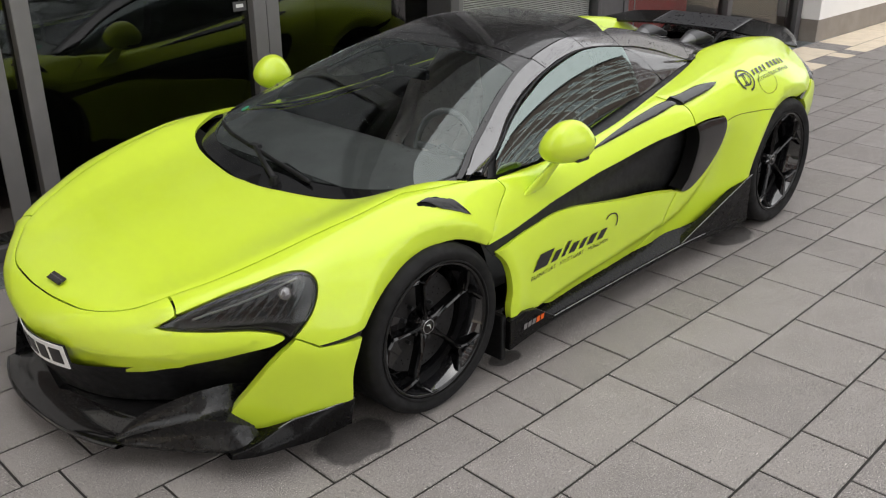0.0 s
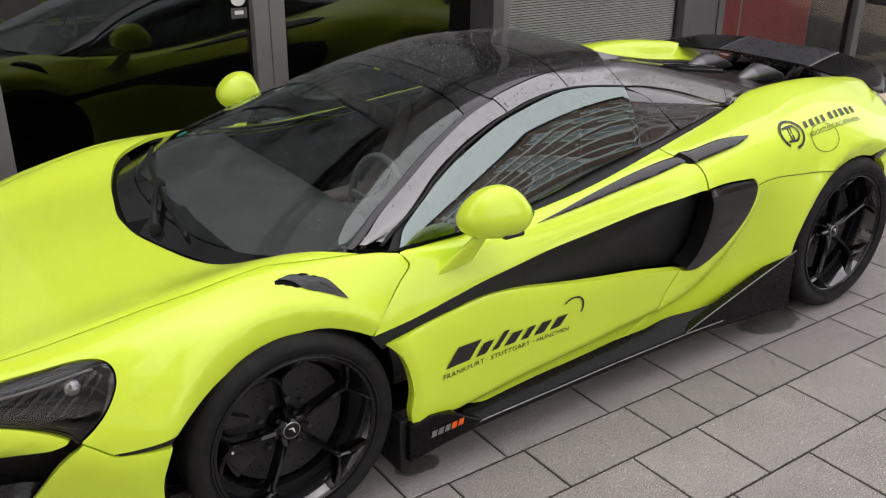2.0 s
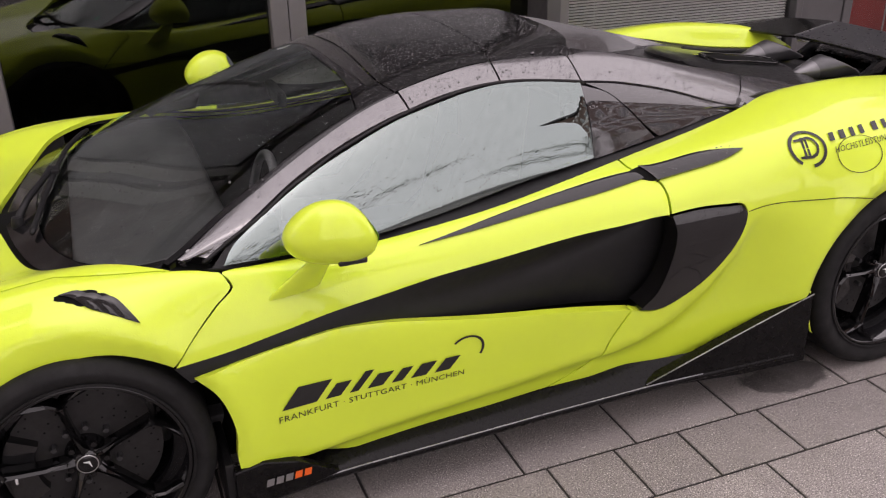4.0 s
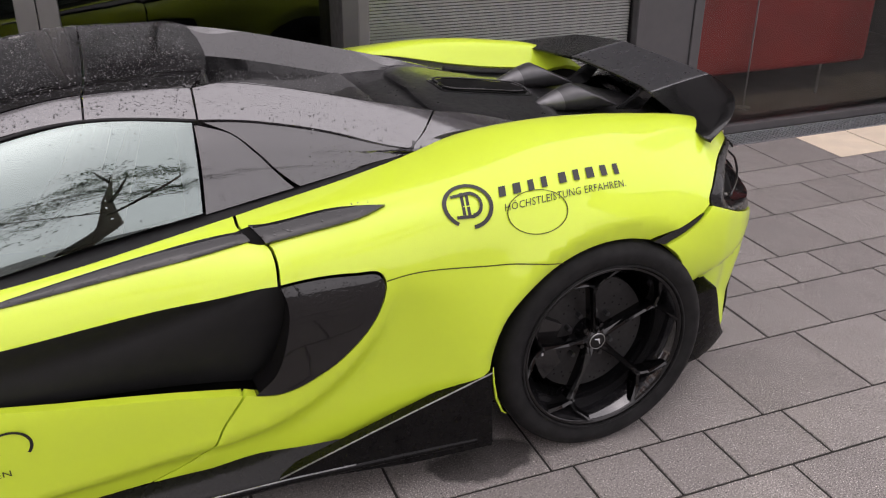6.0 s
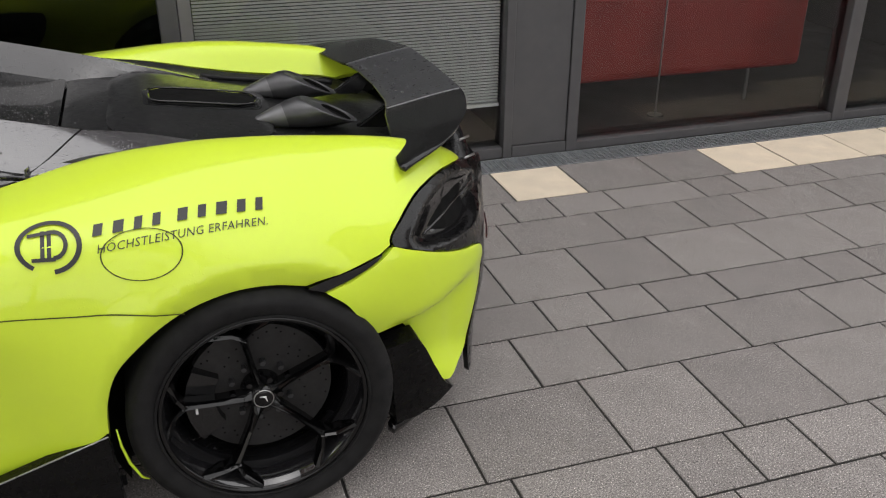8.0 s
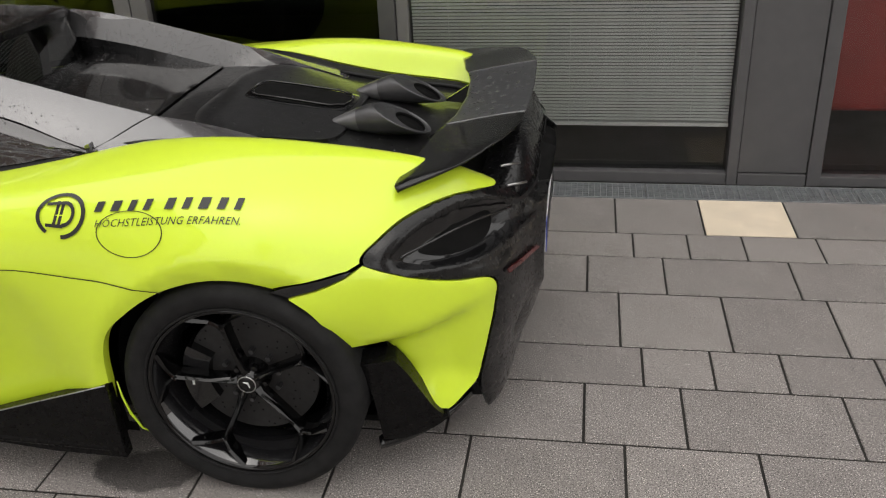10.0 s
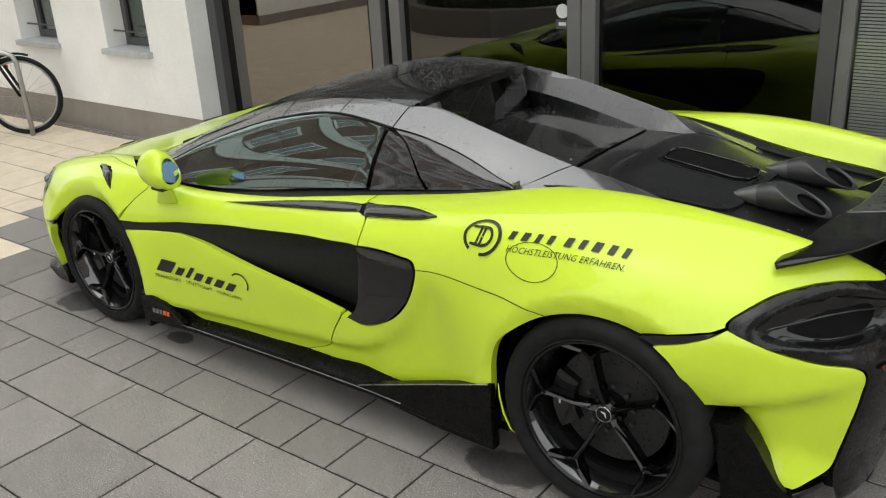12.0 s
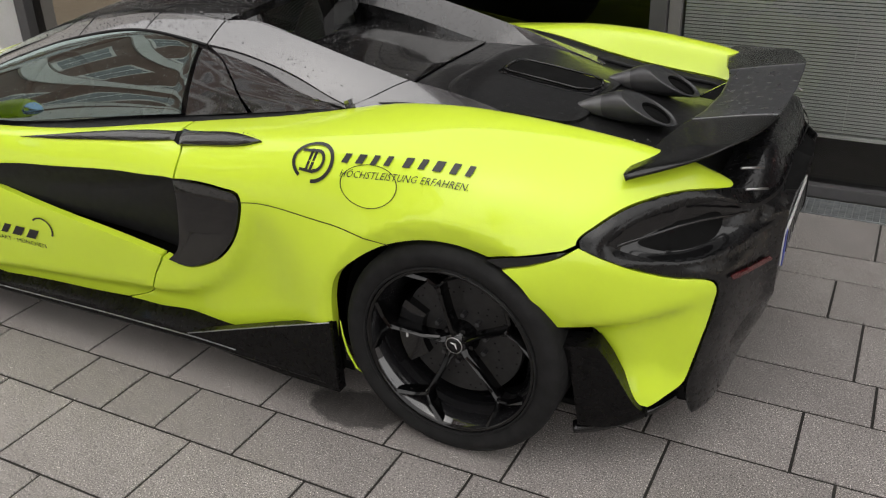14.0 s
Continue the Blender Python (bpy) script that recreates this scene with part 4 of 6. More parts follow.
panel("wing_vent", BODY, [(-.02, 2.58, 1), (.03, 2.49), (.085, 2.47, 1), (.12, 2.62), (.16, 2.92), (.216, 3.30, 1), (.142, 3.18), (.085, 2.98), (.02, 2.72)], MATT_BLACK, car, lift=.002, label="black louvre in the front wing")
for k in range(3):
    a, b = .012 + .034 * k, 2.55 + .10 * k
    panel("vent_blade", BODY, [(a, b, 1), (a + .045, b - .04), (a + .09, b + .30), (a + .105, b + .45, 1), (a + .065, b + .33), (a + .03, b + .10)], GLOSS_BLACK, car, lift=.010 + .002 * k, rim=.012, step=.012)

# headlights
LAMP = [(-.874, 3.03, 1), (-.803, 2.74), (-.692, 2.48), (-.612, 2.50), (-.53, 2.59), (-.48, 2.78), (-.460, 3.01), (-.463, 3.21), (-.494, 3.46), (-.541, 3.70), (-.573, 3.85, 1), (-.592, 3.73), (-.679, 3.55), (-.784, 3.41), (-.862, 3.17)]
cu, cv = np.mean([p[:2] for p in LAMP], 0)
INNER = [(cu + (p[0] - cu) * .80 + .012, cv + (p[1] - cv) * .70 - .03) + tuple(p[2:]) for p in LAMP]
for side in (-1, 1):
    lamp = panel("headlight", BODY, LAMP, GLOSS_BLACK, car, lift=-.022, sides=(side,), rim=.02, label="smoked headlight in a black housing")[0]
    panel("reflector", BODY, INNER, EXHAUST, lamp, lift=-.020, sides=(side,), rim=.004, step=.009, label="dark grey reflector bowl", relief=lambda uv, p: .003 * np.sin(uv[:, 0] * 170 + uv[:, 1] * 30) - .004 * ease(uv[:, 1], 2.9, 3.1))
    panel("lamp_lens", BODY, LAMP, LENS, lamp, lift=-.002, sides=(side,), rim=.004, label="clear lens")
    q, m = BODY.at([(-.555, 3.05)])
    c = Vector(q[0] * (1, side, 1)) - Vector(m[0] * (1, side, 1)) * .012
    bm = bmesh.new()
    bmesh.ops.create_uvsphere(bm, u_segments=20, v_segments=12, radius=.024, matrix=Matrix.Translation(c))
    part("projector", bm, SILVER_TRIM, lamp, smooth=True)
    pts = []
    for t in np.linspace(0, 1, 14):
        u, v = -.80 + .30 * t, 3.02 - .50 * t + .32 * t * t
        a, m = BODY.at([(u, v)])
        pts.append(tuple((a[0] - m[0] * .012) * (1, side, 1)))
    part("light_strip", tube(pts, .004, 6), WHITE, lamp, "pale light strip", smooth=True)

# front intake and splitter
def nose_at(h):
    """Length at which the splitter's edge lies, by half width."""
    return -1.10 + .375 * (h / .80) ** 2.4


bm = bmesh.new()
hs = np.linspace(-.44, .44, 61)
top = [bm.verts.new((nose_at(abs(h)) + .004, h, .112)) for h in hs]
step = [bm.verts.new((nose_at(abs(h)) + .085, h, .128)) for h in hs]
wall = [bm.verts.new((nose_at(abs(h)) + .105, h, .160)) for h in hs]
edge = [bm.verts.new((nose_at(abs(h)) - .012, h, .108)) for h in hs]
low = [bm.verts.new((nose_at(abs(h)), h, .096)) for h in hs]
back = [bm.verts.new((-.55, h, .170)) for h in hs]
backlow = [bm.verts.new((-.55, h, .096)) for h in hs]
for k in range(60):
    for a, b in ((back, wall), (wall, step), (step, top), (top, edge), (edge, low), (low, backlow)):
        bm.faces.new((a[k], b[k], b[k + 1], a[k + 1]))
part("splitter", bm, CARBON_WET, car, "gloss carbon front splitter blade", smooth=True)
EDGE = [(-1.004, .420, .108), (-.985, .445, .104), (-.945, .500, .102), (-.860, .620, .102), (-.800, .692, .103), (-.745, .748, .104), (-.670, .795, .106)]
CREASE = [(-1.000, .424, .118), (-.972, .470, .145), (-.930, .528, .170), (-.870, .594, .196), (-.810, .656, .212), (-.755, .698, .200), (-.660, .722, .140)]
RIDGE = [(-.996, .418, .128), (-.972, .455, .178), (-.930, .510, .232), (-.860, .565, .266), (-.780, .606, .286), (-.690, .628, .282), (-.610, .650, .260)]

SKIRT_TOP = [(-.775, .762, .107), (-.718, .787, .120), (-.673, .798, .135), (-.618, .803, .152), (-.574, .814, .166), (-.531, .843, .180), (-.465, .878, .193), (-.382, .915, .212)]
SKIRT_LOW = [(-.780, .768, .098), (-.730, .803, .099), (-.692, .823, .100), (-.635, .842, .100), (-.590, .857, .100), (-.540, .872, .100), (-.470, .886, .102), (-.385, .893, .104)]
SKIRT_IN = [(-.760, .650, .112), (-.700, .640, .116), (-.640, .680, .122), (-.600, .715, .135), (-.560, .750, .150), (-.515, .800, .178), (-.455, .845, .200), (-.380, .880, .222)]


def along(line, t):
    k = np.linspace(0, 1, len(line))
    return np.array([pchip(k, np.array(line)[:, i], np.array([t]))[0] for i in range(3)])


for side in (-1, 1):
    bm = bmesh.new()
    rows = []
    for t in np.linspace(0, 1, 25):
        e, c, r = along(EDGE, t), along(CREASE, t), along(RIDGE, t)
        spread = min(1, 4 * t)
        back = np.array((.035, -.05, -.06)) * spread
        cols = [e + (.02, -.02, -.006), e + (.002, 0, -.007), e, e * .93 + c * .07 + (0, 0, .004 * spread), e * .6 + c * .4 + np.array((.012, -.012, -.004)) * spread, e * .15 + c * .85 + np.array((.006, -.006, 0)) * spread, c, c * .85 + r * .15 + np.array((.004, -.006, -.004)) * spread,
                c * .45 + r * .55 + np.array((.012, -.014, -.006)) * spread, r, r + back * .25, r + back, r + back * 1.6 + (0, 0, -.06 * spread)]
        rows.append([bm.verts.new(v * (1, side, 1)) for v in cols])
    for a, b in zip(rows[:-1], rows[1:]):
        for k in range(len(a) - 1):
            f = (a[k], a[k + 1], b[k + 1], b[k])
            bm.faces.new(f if side > 0 else f[::-1])
    for a, b in zip(rows[:-1], rows[1:]):
        for k in (2, 6, 9):
            bm.edges.get((a[k], b[k])).smooth = False
    part("splitter_fang", bm, CARBON_SOFT, car, "gloss carbon fang at the splitter's end", smooth=True)
    bm = bmesh.new()
    rows = []
    for t in np.linspace(0, 1, 29):
        top, low = along(SKIRT_TOP, t), along(SKIRT_LOW, t)
        inner = along(SKIRT_IN, t)
        rows.append([bm.verts.new(v * (1, side, 1)) for v in (inner, inner * .4 + top * .6 + (0, 0, -.004), top + (0, -.003, .001), top + (0, .002, -.003), top * .5 + low * .5 + (0, -.004, 0), low, low + (0, -.006, -.006), low + (.01, -.10, -.004))])
    for a, b in zip(rows[:-1], rows[1:]):
        for k in range(7):
            f = (a[k], a[k + 1], b[k + 1], b[k])
            bm.faces.new(f[::-1] if side > 0 else f)
    bm.faces.new(rows[-1])
    edge_line = [tuple(r[2].co) for r in rows[12:]]
    part("skirt_edge", tube(edge_line, .002, 6), EDGE_PALE, car, "painted thin highlight on the edge ahead of the wheel", smooth=True)
    part("front_skirt", bm, CARBON, car, "black carbon strip ahead of the wheel", smooth=True)
bm = bmesh.new()
rows = []
for h in np.linspace(-.74, .74, 61):
    a = abs(h)
    x = float(pchip([0, .25, .41, .63, .79], [-1.075, -1.035, -.965, -.835, -.66], np.array([a]))[0])
    z = float(np.interp(a, [0, .25, .41, .63, .79], [.312, .330, .352, .40, .458]))
    rows.append([bm.verts.new((x + (d if d < .02 else d * (1 + 3.2 * (a / .7) ** 2)), h, zz)) for d, zz in ((.019, z + .012), (.038, z - .05), (.062, .215 + .2 * (z - .312)), (.080, .170 + .2 * (z - .312)), (.098, .160), (.125, .150), (.15, .120))])
for a, b in zip(rows[:-1], rows[1:]):
    for k in range(6):
        bm.faces.new((a[k], a[k + 1], b[k + 1], b[k]))
part("lower_intake", bm, BLACK_PLASTIC, car, "smooth black intake under the nose", smooth=True)
def nose_strip(y0, y1, z0, z1, out):
    """A thin strip bent round the nose."""
    bm = bmesh.new()
    rows = []
    for y in np.linspace(y0, y1, 17):
        x = -1.088 + 1.15 * (y + .08) ** 2 - out
        rows.append([bm.verts.new(c) for c in ((x + .16 * (.43 - z0), y, z0), (x + .16 * (.43 - z1), y, z1), (x + .16 * (.43 - z1) + .004, y, z1), (x + .16 * (.43 - z0) + .004, y, z0))])
    for a, b in zip(rows[:-1], rows[1:]):
        for k in range(4):
            bm.faces.new((a[k], a[(k + 1) % 4], b[(k + 1) % 4], b[k]))
    bm.faces.new(rows[0])
    bm.faces.new(rows[-1][::-1])
    bmesh.ops.recalc_face_normals(bm, faces=bm.faces[:])
    return bm


holder = part("plate_holder", nose_strip(-.256, .16, .331, .428, .000), BLACK_PLASTIC, car, "black number plate holder")
plate = part("number_plate", nose_strip(-.25, .155, .336, .424, .004), WHITE, holder, "white front number plate with unreadable dark bars")
for k, w in enumerate((.045, .03, .05, .05, .05, .05)):
    y = .13 - .068 * k
    part("plate_bar", nose_strip(y - w / 2, y + w / 2, .352, .408, .0062), DECAL, plate)
bm = bmesh.new()
for side in (-1,):
    q, m = BODY.at([(-.945, .10)])
c, nrm = Vector((-.953, -.03, .563)), Vector((-.42, 0, .9)).normalized()
badge = box(-.017, .017, -.048, .048, 0, .006, .003)
bmesh.ops.rotate(badge, verts=badge.verts[:], cent=(0, 0, 0), matrix=Vector((0, 0, 1)).rotation_difference(nrm).to_matrix())
bmesh.ops.translate(badge, verts=badge.verts[:], vec=c)
badge_ob = part("badge", badge, GLOSS_BLACK, car, "small black badge with a silver rim")
part("badge_bar", box(-.955, -.951, -.07, .01, .5685, .5705), STEEL, badge_ob)

# doors
DOOR_TOP = [(.250, 3.85, 1), (.293, 3.61), (.368, 3.26), (.418, 3.0), (.413, 2.83), (.400, 2.47), (.43, 2.30, 1), (.57, 2.06), (.784, 2.02), (1.013, 2.17), (1.26, 2.27), (1.44, 2.25), (1.633, 2.17, 1),
            (1.634, 2.53), (1.667, 2.93), (1.692, 3.11), (1.701, 3.41), (1.698, 3.76, 1), (1.631, 3.70), (1.464, 3.53), (1.298, 3.44), (1.136, 3.39), (.979, 3.37), (.826, 3.42), (.68, 3.51), (.538, 3.67), (.401, 3.79)]
DOOR_LOW = [(.289, 4.03, 1), (.396, 3.95), (.532, 3.86), (.673, 3.78), (.744, 3.80), (.816, 3.85), (.964, 4.01), (1.2, 4.28), (1.588, 4.72, 1), (1.533, 4.99), (1.484, 5.36), (1.335, 5.70, 1), (1.122, 5.75), (.951, 5.78),
            (.786, 5.80), (.691, 5.78), (.529, 5.43), (.374, 5.41, 1), (.368, 5.11), (.372, 4.70), (.342, 4.29)]
CHANNEL = [(.245, 3.88, 1), (.401, 3.76), (.538, 3.63), (.68, 3.47), (.826, 3.37), (.979, 3.31), (1.136, 3.33), (1.298, 3.38), (1.464, 3.46), (1.631, 3.63), (1.76, 3.70, 1), (1.76, 4.3), (1.66, 4.85, 1),
           (1.588, 4.78), (1.2, 4.36), (.964, 4.09), (.816, 3.93), (.744, 3.88), (.673, 3.86), (.532, 3.92), (.396, 4.02), (.28, 4.09, 1)]


def door_crease(uv, p):
    """The door's lower edge turns in below a crease; its face is slightly hollow."""
    line = np.interp(uv[:, 0], [.3, .7, 1.1, 1.5, 1.9], [5.55, 5.42, 5.32, 5.22, 5.25])
    fade = 1 - ease(uv[:, 0], 1.42, 1.80)
    return arch_flare(uv, p) + fade * (-.022 * ease(uv[:, 1], line - .03, line + .22) + .004 * np.exp(-((uv[:, 1] - line) / .12) ** 2))


for side in (-1, 1):
    door = panel("door", BODY, DOOR_LOW, LIME, car, sides=(side,), relief=door_crease, rim=.03)[0]
    panel("door_upper", BODY, DOOR_TOP, LIME, door, sides=(side,), rim=.035)
    panel("door_channel", BODY, CHANNEL, BLACK_PLASTIC, door, sides=(side,), lift=-.014, rim=.002, label="deep black intake channel",
          relief=lambda uv, p: -.075 * ease(uv[:, 0], .5, 1.6) * ease(uv[:, 1], 3.3, 3.75))
    panel("shoulder_strake", BODY, [(.930, 2.66, 1), (1.164, 2.56), (1.423, 2.58), (1.617, 2.66), (1.640, 2.70, 1), (1.655, 2.94, 1), (1.492, 2.94), (1.239, 2.82)], CARBON_WET, door, sides=(side,), lift=.007, rim=.012, step=.012, label="slim carbon strake")
    panel("strake_end", BODY, [(1.66, 2.62, 1), (1.70, 2.70), (1.869, 2.77), (2.008, 2.92, 1), (1.940, 3.04), (1.771, 3.09), (1.69, 3.08, 1)], CARBON_WET, car, sides=(side,), lift=.011, rim=.02, step=.012, label="carbon scoop on the shoulder")
    panel("scoop_mouth", BODY, [(1.625, 2.64, 1), (1.665, 2.60), (1.70, 2.72), (1.70, 3.05), (1.68, 3.05), (1.65, 2.95, 1)], MATT_BLACK, car, sides=(side,), lift=.003, rim=.01)
    panel("side_blade", BODY, [(1.705, 3.79, 1), (1.809, 3.78), (1.901, 3.81), (1.958, 3.85), (1.971, 3.95), (1.947, 4.26), (1.869, 4.56), (1.764, 4.75), (1.689, 4.80), (1.621, 4.75, 1), (1.679, 4.60), (1.712, 4.29), (1.719, 4.06)],
          CARBON_WET, car, sides=(side,), lift=.006, rim=.07, label="gloss carbon air intake blade")

# rear quarters, arches and bumper corners
panel("rear_quarter", BODY, [(1.641, 2.17, 1), (1.739, 2.12), (1.953, 2.05), (2.143, 1.96), (2.22, 1.88), (2.30, 1.73), (2.42, 1.50), (2.6, 1.33), (2.8, 1.26), (3.0, 1.23), (3.16, 1.23, 1), (3.26, 1.5), (3.34, 1.80), (3.352, 2.0),
      (3.297, 2.23), (3.181, 2.52), (3.107, 2.73), (3.061, 2.94), (3.022, 3.22), (3.022, 3.29, 1), (2.99, 3.43, 1), (2.92, 3.58), (2.796, 3.765, 1), (2.72, 3.70), (2.631, 3.70), (2.546, 3.77), (2.463, 3.90), (2.381, 4.12),
      (2.318, 4.35), (2.288, 4.64), (2.277, 4.98), (2.27, 5.35, 1), (2.076, 5.6), (1.884, 5.73), (1.681, 5.74), (1.487, 5.72), (1.342, 5.71, 1), (1.491, 5.36), (1.540, 4.99), (1.596, 4.73, 1), (1.621, 4.77), (1.689, 4.825),
      (1.764, 4.775), (1.873, 4.58), (1.952, 4.27), (1.977, 3.95), (1.963, 3.82), (1.901, 3.775), (1.809, 3.745), (1.707, 3.755, 1), (1.709, 3.41), (1.70, 3.11), (1.675, 2.93), (1.642, 2.53)], LIME, car, relief=door_crease, lines=RIMS, rim=.03)


def bumper_step(uv, p):
    """The bumper corner falls back below a crease."""
    line = np.interp(uv[:, 0], [2.97, 3.17, 3.28, 3.37], [4.58, 4.29, 4.07, 3.82])
    return .006 - (.05 * ease(uv[:, 1], line, line + .28) - .055 * ease(uv[:, 1], 5.0, 5.7)) * (1 - .9 * ease(uv[:, 0], 3.24, 3.36))


panel("rear_bumper_corner", BODY, [(3.030, 3.32, 1), (3.096, 3.41), (3.187, 3.53), (3.275, 3.58), (3.343, 3.56), (3.360, 3.60), (3.373, 3.78), (3.368, 4.22), (3.353, 4.51), (3.338, 4.81), (3.314, 5.23), (3.243, 5.56), (3.225, 5.62, 1),
      (3.179, 5.55), (3.153, 5.24), (3.109, 4.89), (3.060, 4.64), (3.028, 4.57), (2.974, 4.58, 1), (2.934, 4.33), (2.890, 4.04), (2.840, 3.86, 1), (2.915, 3.75), (2.988, 3.535)], LIME, car, relief=bumper_step, rim=.03)
panel("rear_slat", BODY, [(2.793, 3.785, 1), (2.927, 3.61), (3.00, 3.44, 1), (2.980, 3.545), (2.914, 3.735), (2.838, 3.85, 1)], GLOSS_BLACK, car, lift=-.002, label="narrow carbon strip")
panel("rear_winglet", BODY, [(2.985, 4.79, 1), (3.039, 4.74), (3.092, 4.70, 1), (3.122, 4.89), (3.158, 5.21), (3.196, 5.55), (3.225, 5.69, 1), (3.160, 5.90), (3.10, 5.99, 1), (3.035, 5.99, 1), (3.030, 5.77), (3.015, 5.23)], CARBON, car, lift=.028, rim=.06, label="black carbon winglet behind the wheel")
for side in (-1, 1):
    bm = bmesh.new()
    rows = []
    line = np.array([(3.030, .843, .136), (3.075, .815, .136), (3.125, .775, .137), (3.180, .715, .140), (3.235, .630, .145), (3.275, .540, .152), (3.297, .450, .160)])
    k = np.linspace(0, 1, 7)
    for t in np.linspace(0, 1, 30):
        x, y, z = (float(pchip(k, line[:, i], np.array([t]))[0]) for i in range(3))
        w = .016 + .05 * math.sin(math.pi * min(t * .9 + .05, 1))
        rows.append([bm.verts.new((x - dx, side * (y - dy), z + dz)) for dx, dy, dz in ((.004, .008, .014), (0, 0, .006), (.001, .002, -.010), (w * .5, w, -.010), (w * .5, w, .018))])
    for a, b in zip(rows[:-1], rows[1:]):
        for k2 in range(5):
            f = (a[k2], a[(k2 + 1) % 5], b[(k2 + 1) % 5], b[k2])
            bm.faces.new(f if side < 0 else f[::-1])
    bm.faces.new(rows[0])
    bm.faces.new(rows[-1])
    bmesh.ops.recalc_face_normals(bm, faces=bm.faces[:])
    part("rear_lip", bm, GLOSS_BLACK, car, "thin gloss black lip under the bumper", smooth=True)

# tail
def eye_hollow(uv, p):
    """The almond-shaped hollow that holds a tail light."""
    s, t = (uv[:, 0] - 3.262) / .185, (uv[:, 1] - (2.83 - 2.3 * (uv[:, 0] - 3.262))) / .40
    d = s * s + t * t
    return -.045 * (1 - ease(d, .15, 1.0)) + .006 * np.exp(-((d - 1.15) / .18) ** 2)


panel("tail_surround", BODY, [(3.034, 3.31, 1), (3.030, 3.22), (3.066, 2.96), (3.112, 2.75), (3.185, 2.54), (3.30, 2.25), (3.362, 2.0), (3.42, 1.82), (3.498, 1.62, 1), (3.498, 5.98, 1), (3.34, 5.95, 1), (3.325, 5.25), (3.346, 4.81),
      (3.361, 4.51), (3.376, 4.22), (3.381, 3.78), (3.367, 3.58), (3.345, 3.535), (3.275, 3.56), (3.187, 3.51), (3.096, 3.39)], CARBON_SOFT, car, label="gloss carbon tail surround", relief=eye_hollow, step=.013)
LIGHT = [(3.099, 3.15, 1), (3.134, 2.90), (3.194, 2.68), (3.270, 2.48), (3.346, 2.30), (3.387, 2.29), (3.408, 2.40), (3.410, 2.62), (3.387, 2.81), (3.332, 3.06), (3.253, 3.24), (3.165, 3.23)]
HOLE = [(3.173, 2.99), (3.215, 2.77), (3.290, 2.55), (3.352, 2.40), (3.372, 2.47), (3.366, 2.68), (3.310, 2.89), (3.231, 3.03)]
for side in (-1, 1):
    light = panel("tail_light", BODY, LIGHT, GLOSS_BLACK, car, sides=(side,), lift=.003, rim=.004, label="dark eye-shaped tail light pod", relief=eye_hollow, step=.011)[0]
    panel("light_core", BODY, HOLE, MATT_BLACK, light, sides=(side,), lift=.006, rim=.004, relief=eye_hollow, step=.011)
    q = [BODY.at([(u, v)]) for u, v in zip(np.linspace(3.12, 3.40, 18), 3.16 - .80 * np.linspace(0, 1, 18) ** .9)]
    part("light_strip", tube([tuple((a[0] + m[0] * .006) * (1, side, 1)) for a, m in q], .004, 6), GLOSS_BLACK, light, smooth=True)
def tail_x(y, z):
    """Length at which the rounded tail lies."""
    return float(np.interp(z, [.18, .28, .39, .495, .60, .676, .74, .81, .866, .90], [3.37, 3.420, 3.458, 3.470, 3.468, 3.457, 3.448, 3.434, 3.415, 3.395])) - 1.15 * max(abs(y) - .28, 0) ** 2


def tail_piece(y0, y1, z0, z1, out, turn=True):
    """A piece of the rounded tail, with a rim turned forwards."""
    bm = bmesh.new()
    ys, zs = np.linspace(y0, y1, max(3, int((y1 - y0) / .03))), np.linspace(z0, z1, max(3, int((z1 - z0) / .025)))
    grid = [[bm.verts.new((tail_x(y, z) + out, y, z if not turn else .19 + (z - .19) * (1 - 1.25 * max(abs(y) - .22, 0) ** 1.5))) for z in zs] for y in ys]
    if turn:
        for col, y in zip(grid, ys):
            col.append(bm.verts.new((col[-1].co.x - .03, y, col[-1].co.z + .010)))
            col.append(bm.verts.new((col[-1].co.x - .08, y, col[-1].co.z - .03)))
    for a, b in zip(grid[:-1], grid[1:]):
        for k in range(len(a) - 1):
            bm.faces.new((a[k], b[k], b[k + 1], a[k + 1]))
    return bm


part("tail_panel", tail_piece(-.60, .60, .19, .885, 0), GLOSS_WET, car, "rounded gloss black tail between the lights", smooth=True)
for z in (.78, .70):
    for side in (-1, 1):
        part("tail_slat", tail_piece(*sorted((side * .10, side * .50)), z - .012, z, .006, False), BLACK_PLASTIC, car, "black mesh slat in the tail", smooth=True)
rear_plate = part("number_plate", box(3.468, 3.474, -.26, .26, .50, .61, .003), WHITE, car, "white rear number plate with unreadable dark bars")
part("plate_band", box(3.4735, 3.476, -.26, -.215, .502, .608), shade("plate_blue", (.02, .05, .4), .4), rear_plate, "blue band")
for k, w in enumerate((.05, .05, .035, .06, .06, .06)):
    y = -.17 + .075 * k
    part("plate_bar", box(3.4738, 3.4765, y - w / 2, y + w / 2, .52, .59), DECAL, rear_plate)
for side in (-1, 1):
    panel("reflector", BODY, [(3.400, 3.60, 1), (3.398, 3.46), (3.44, 3.33), (3.468, 3.23, 1), (3.475, 3.36, 1), (3.43, 3.50)], RED_LENS, car, sides=(side,), lift=.014, rim=.004, label="dark red reflector strip")
    for z in (.86, .80):
        x = tail_x(.42, z)
        part("tail_strut", tube([(x - .045, side * .46, z + .012), (x + .006, side * .40, z)], .004, 8), STEEL, car, smooth=True)
diff = part("diffuser", box(3.00, 3.31, -.55, .55, .16, .19, .008), CARBON, car, "black carbon rear diffuser")
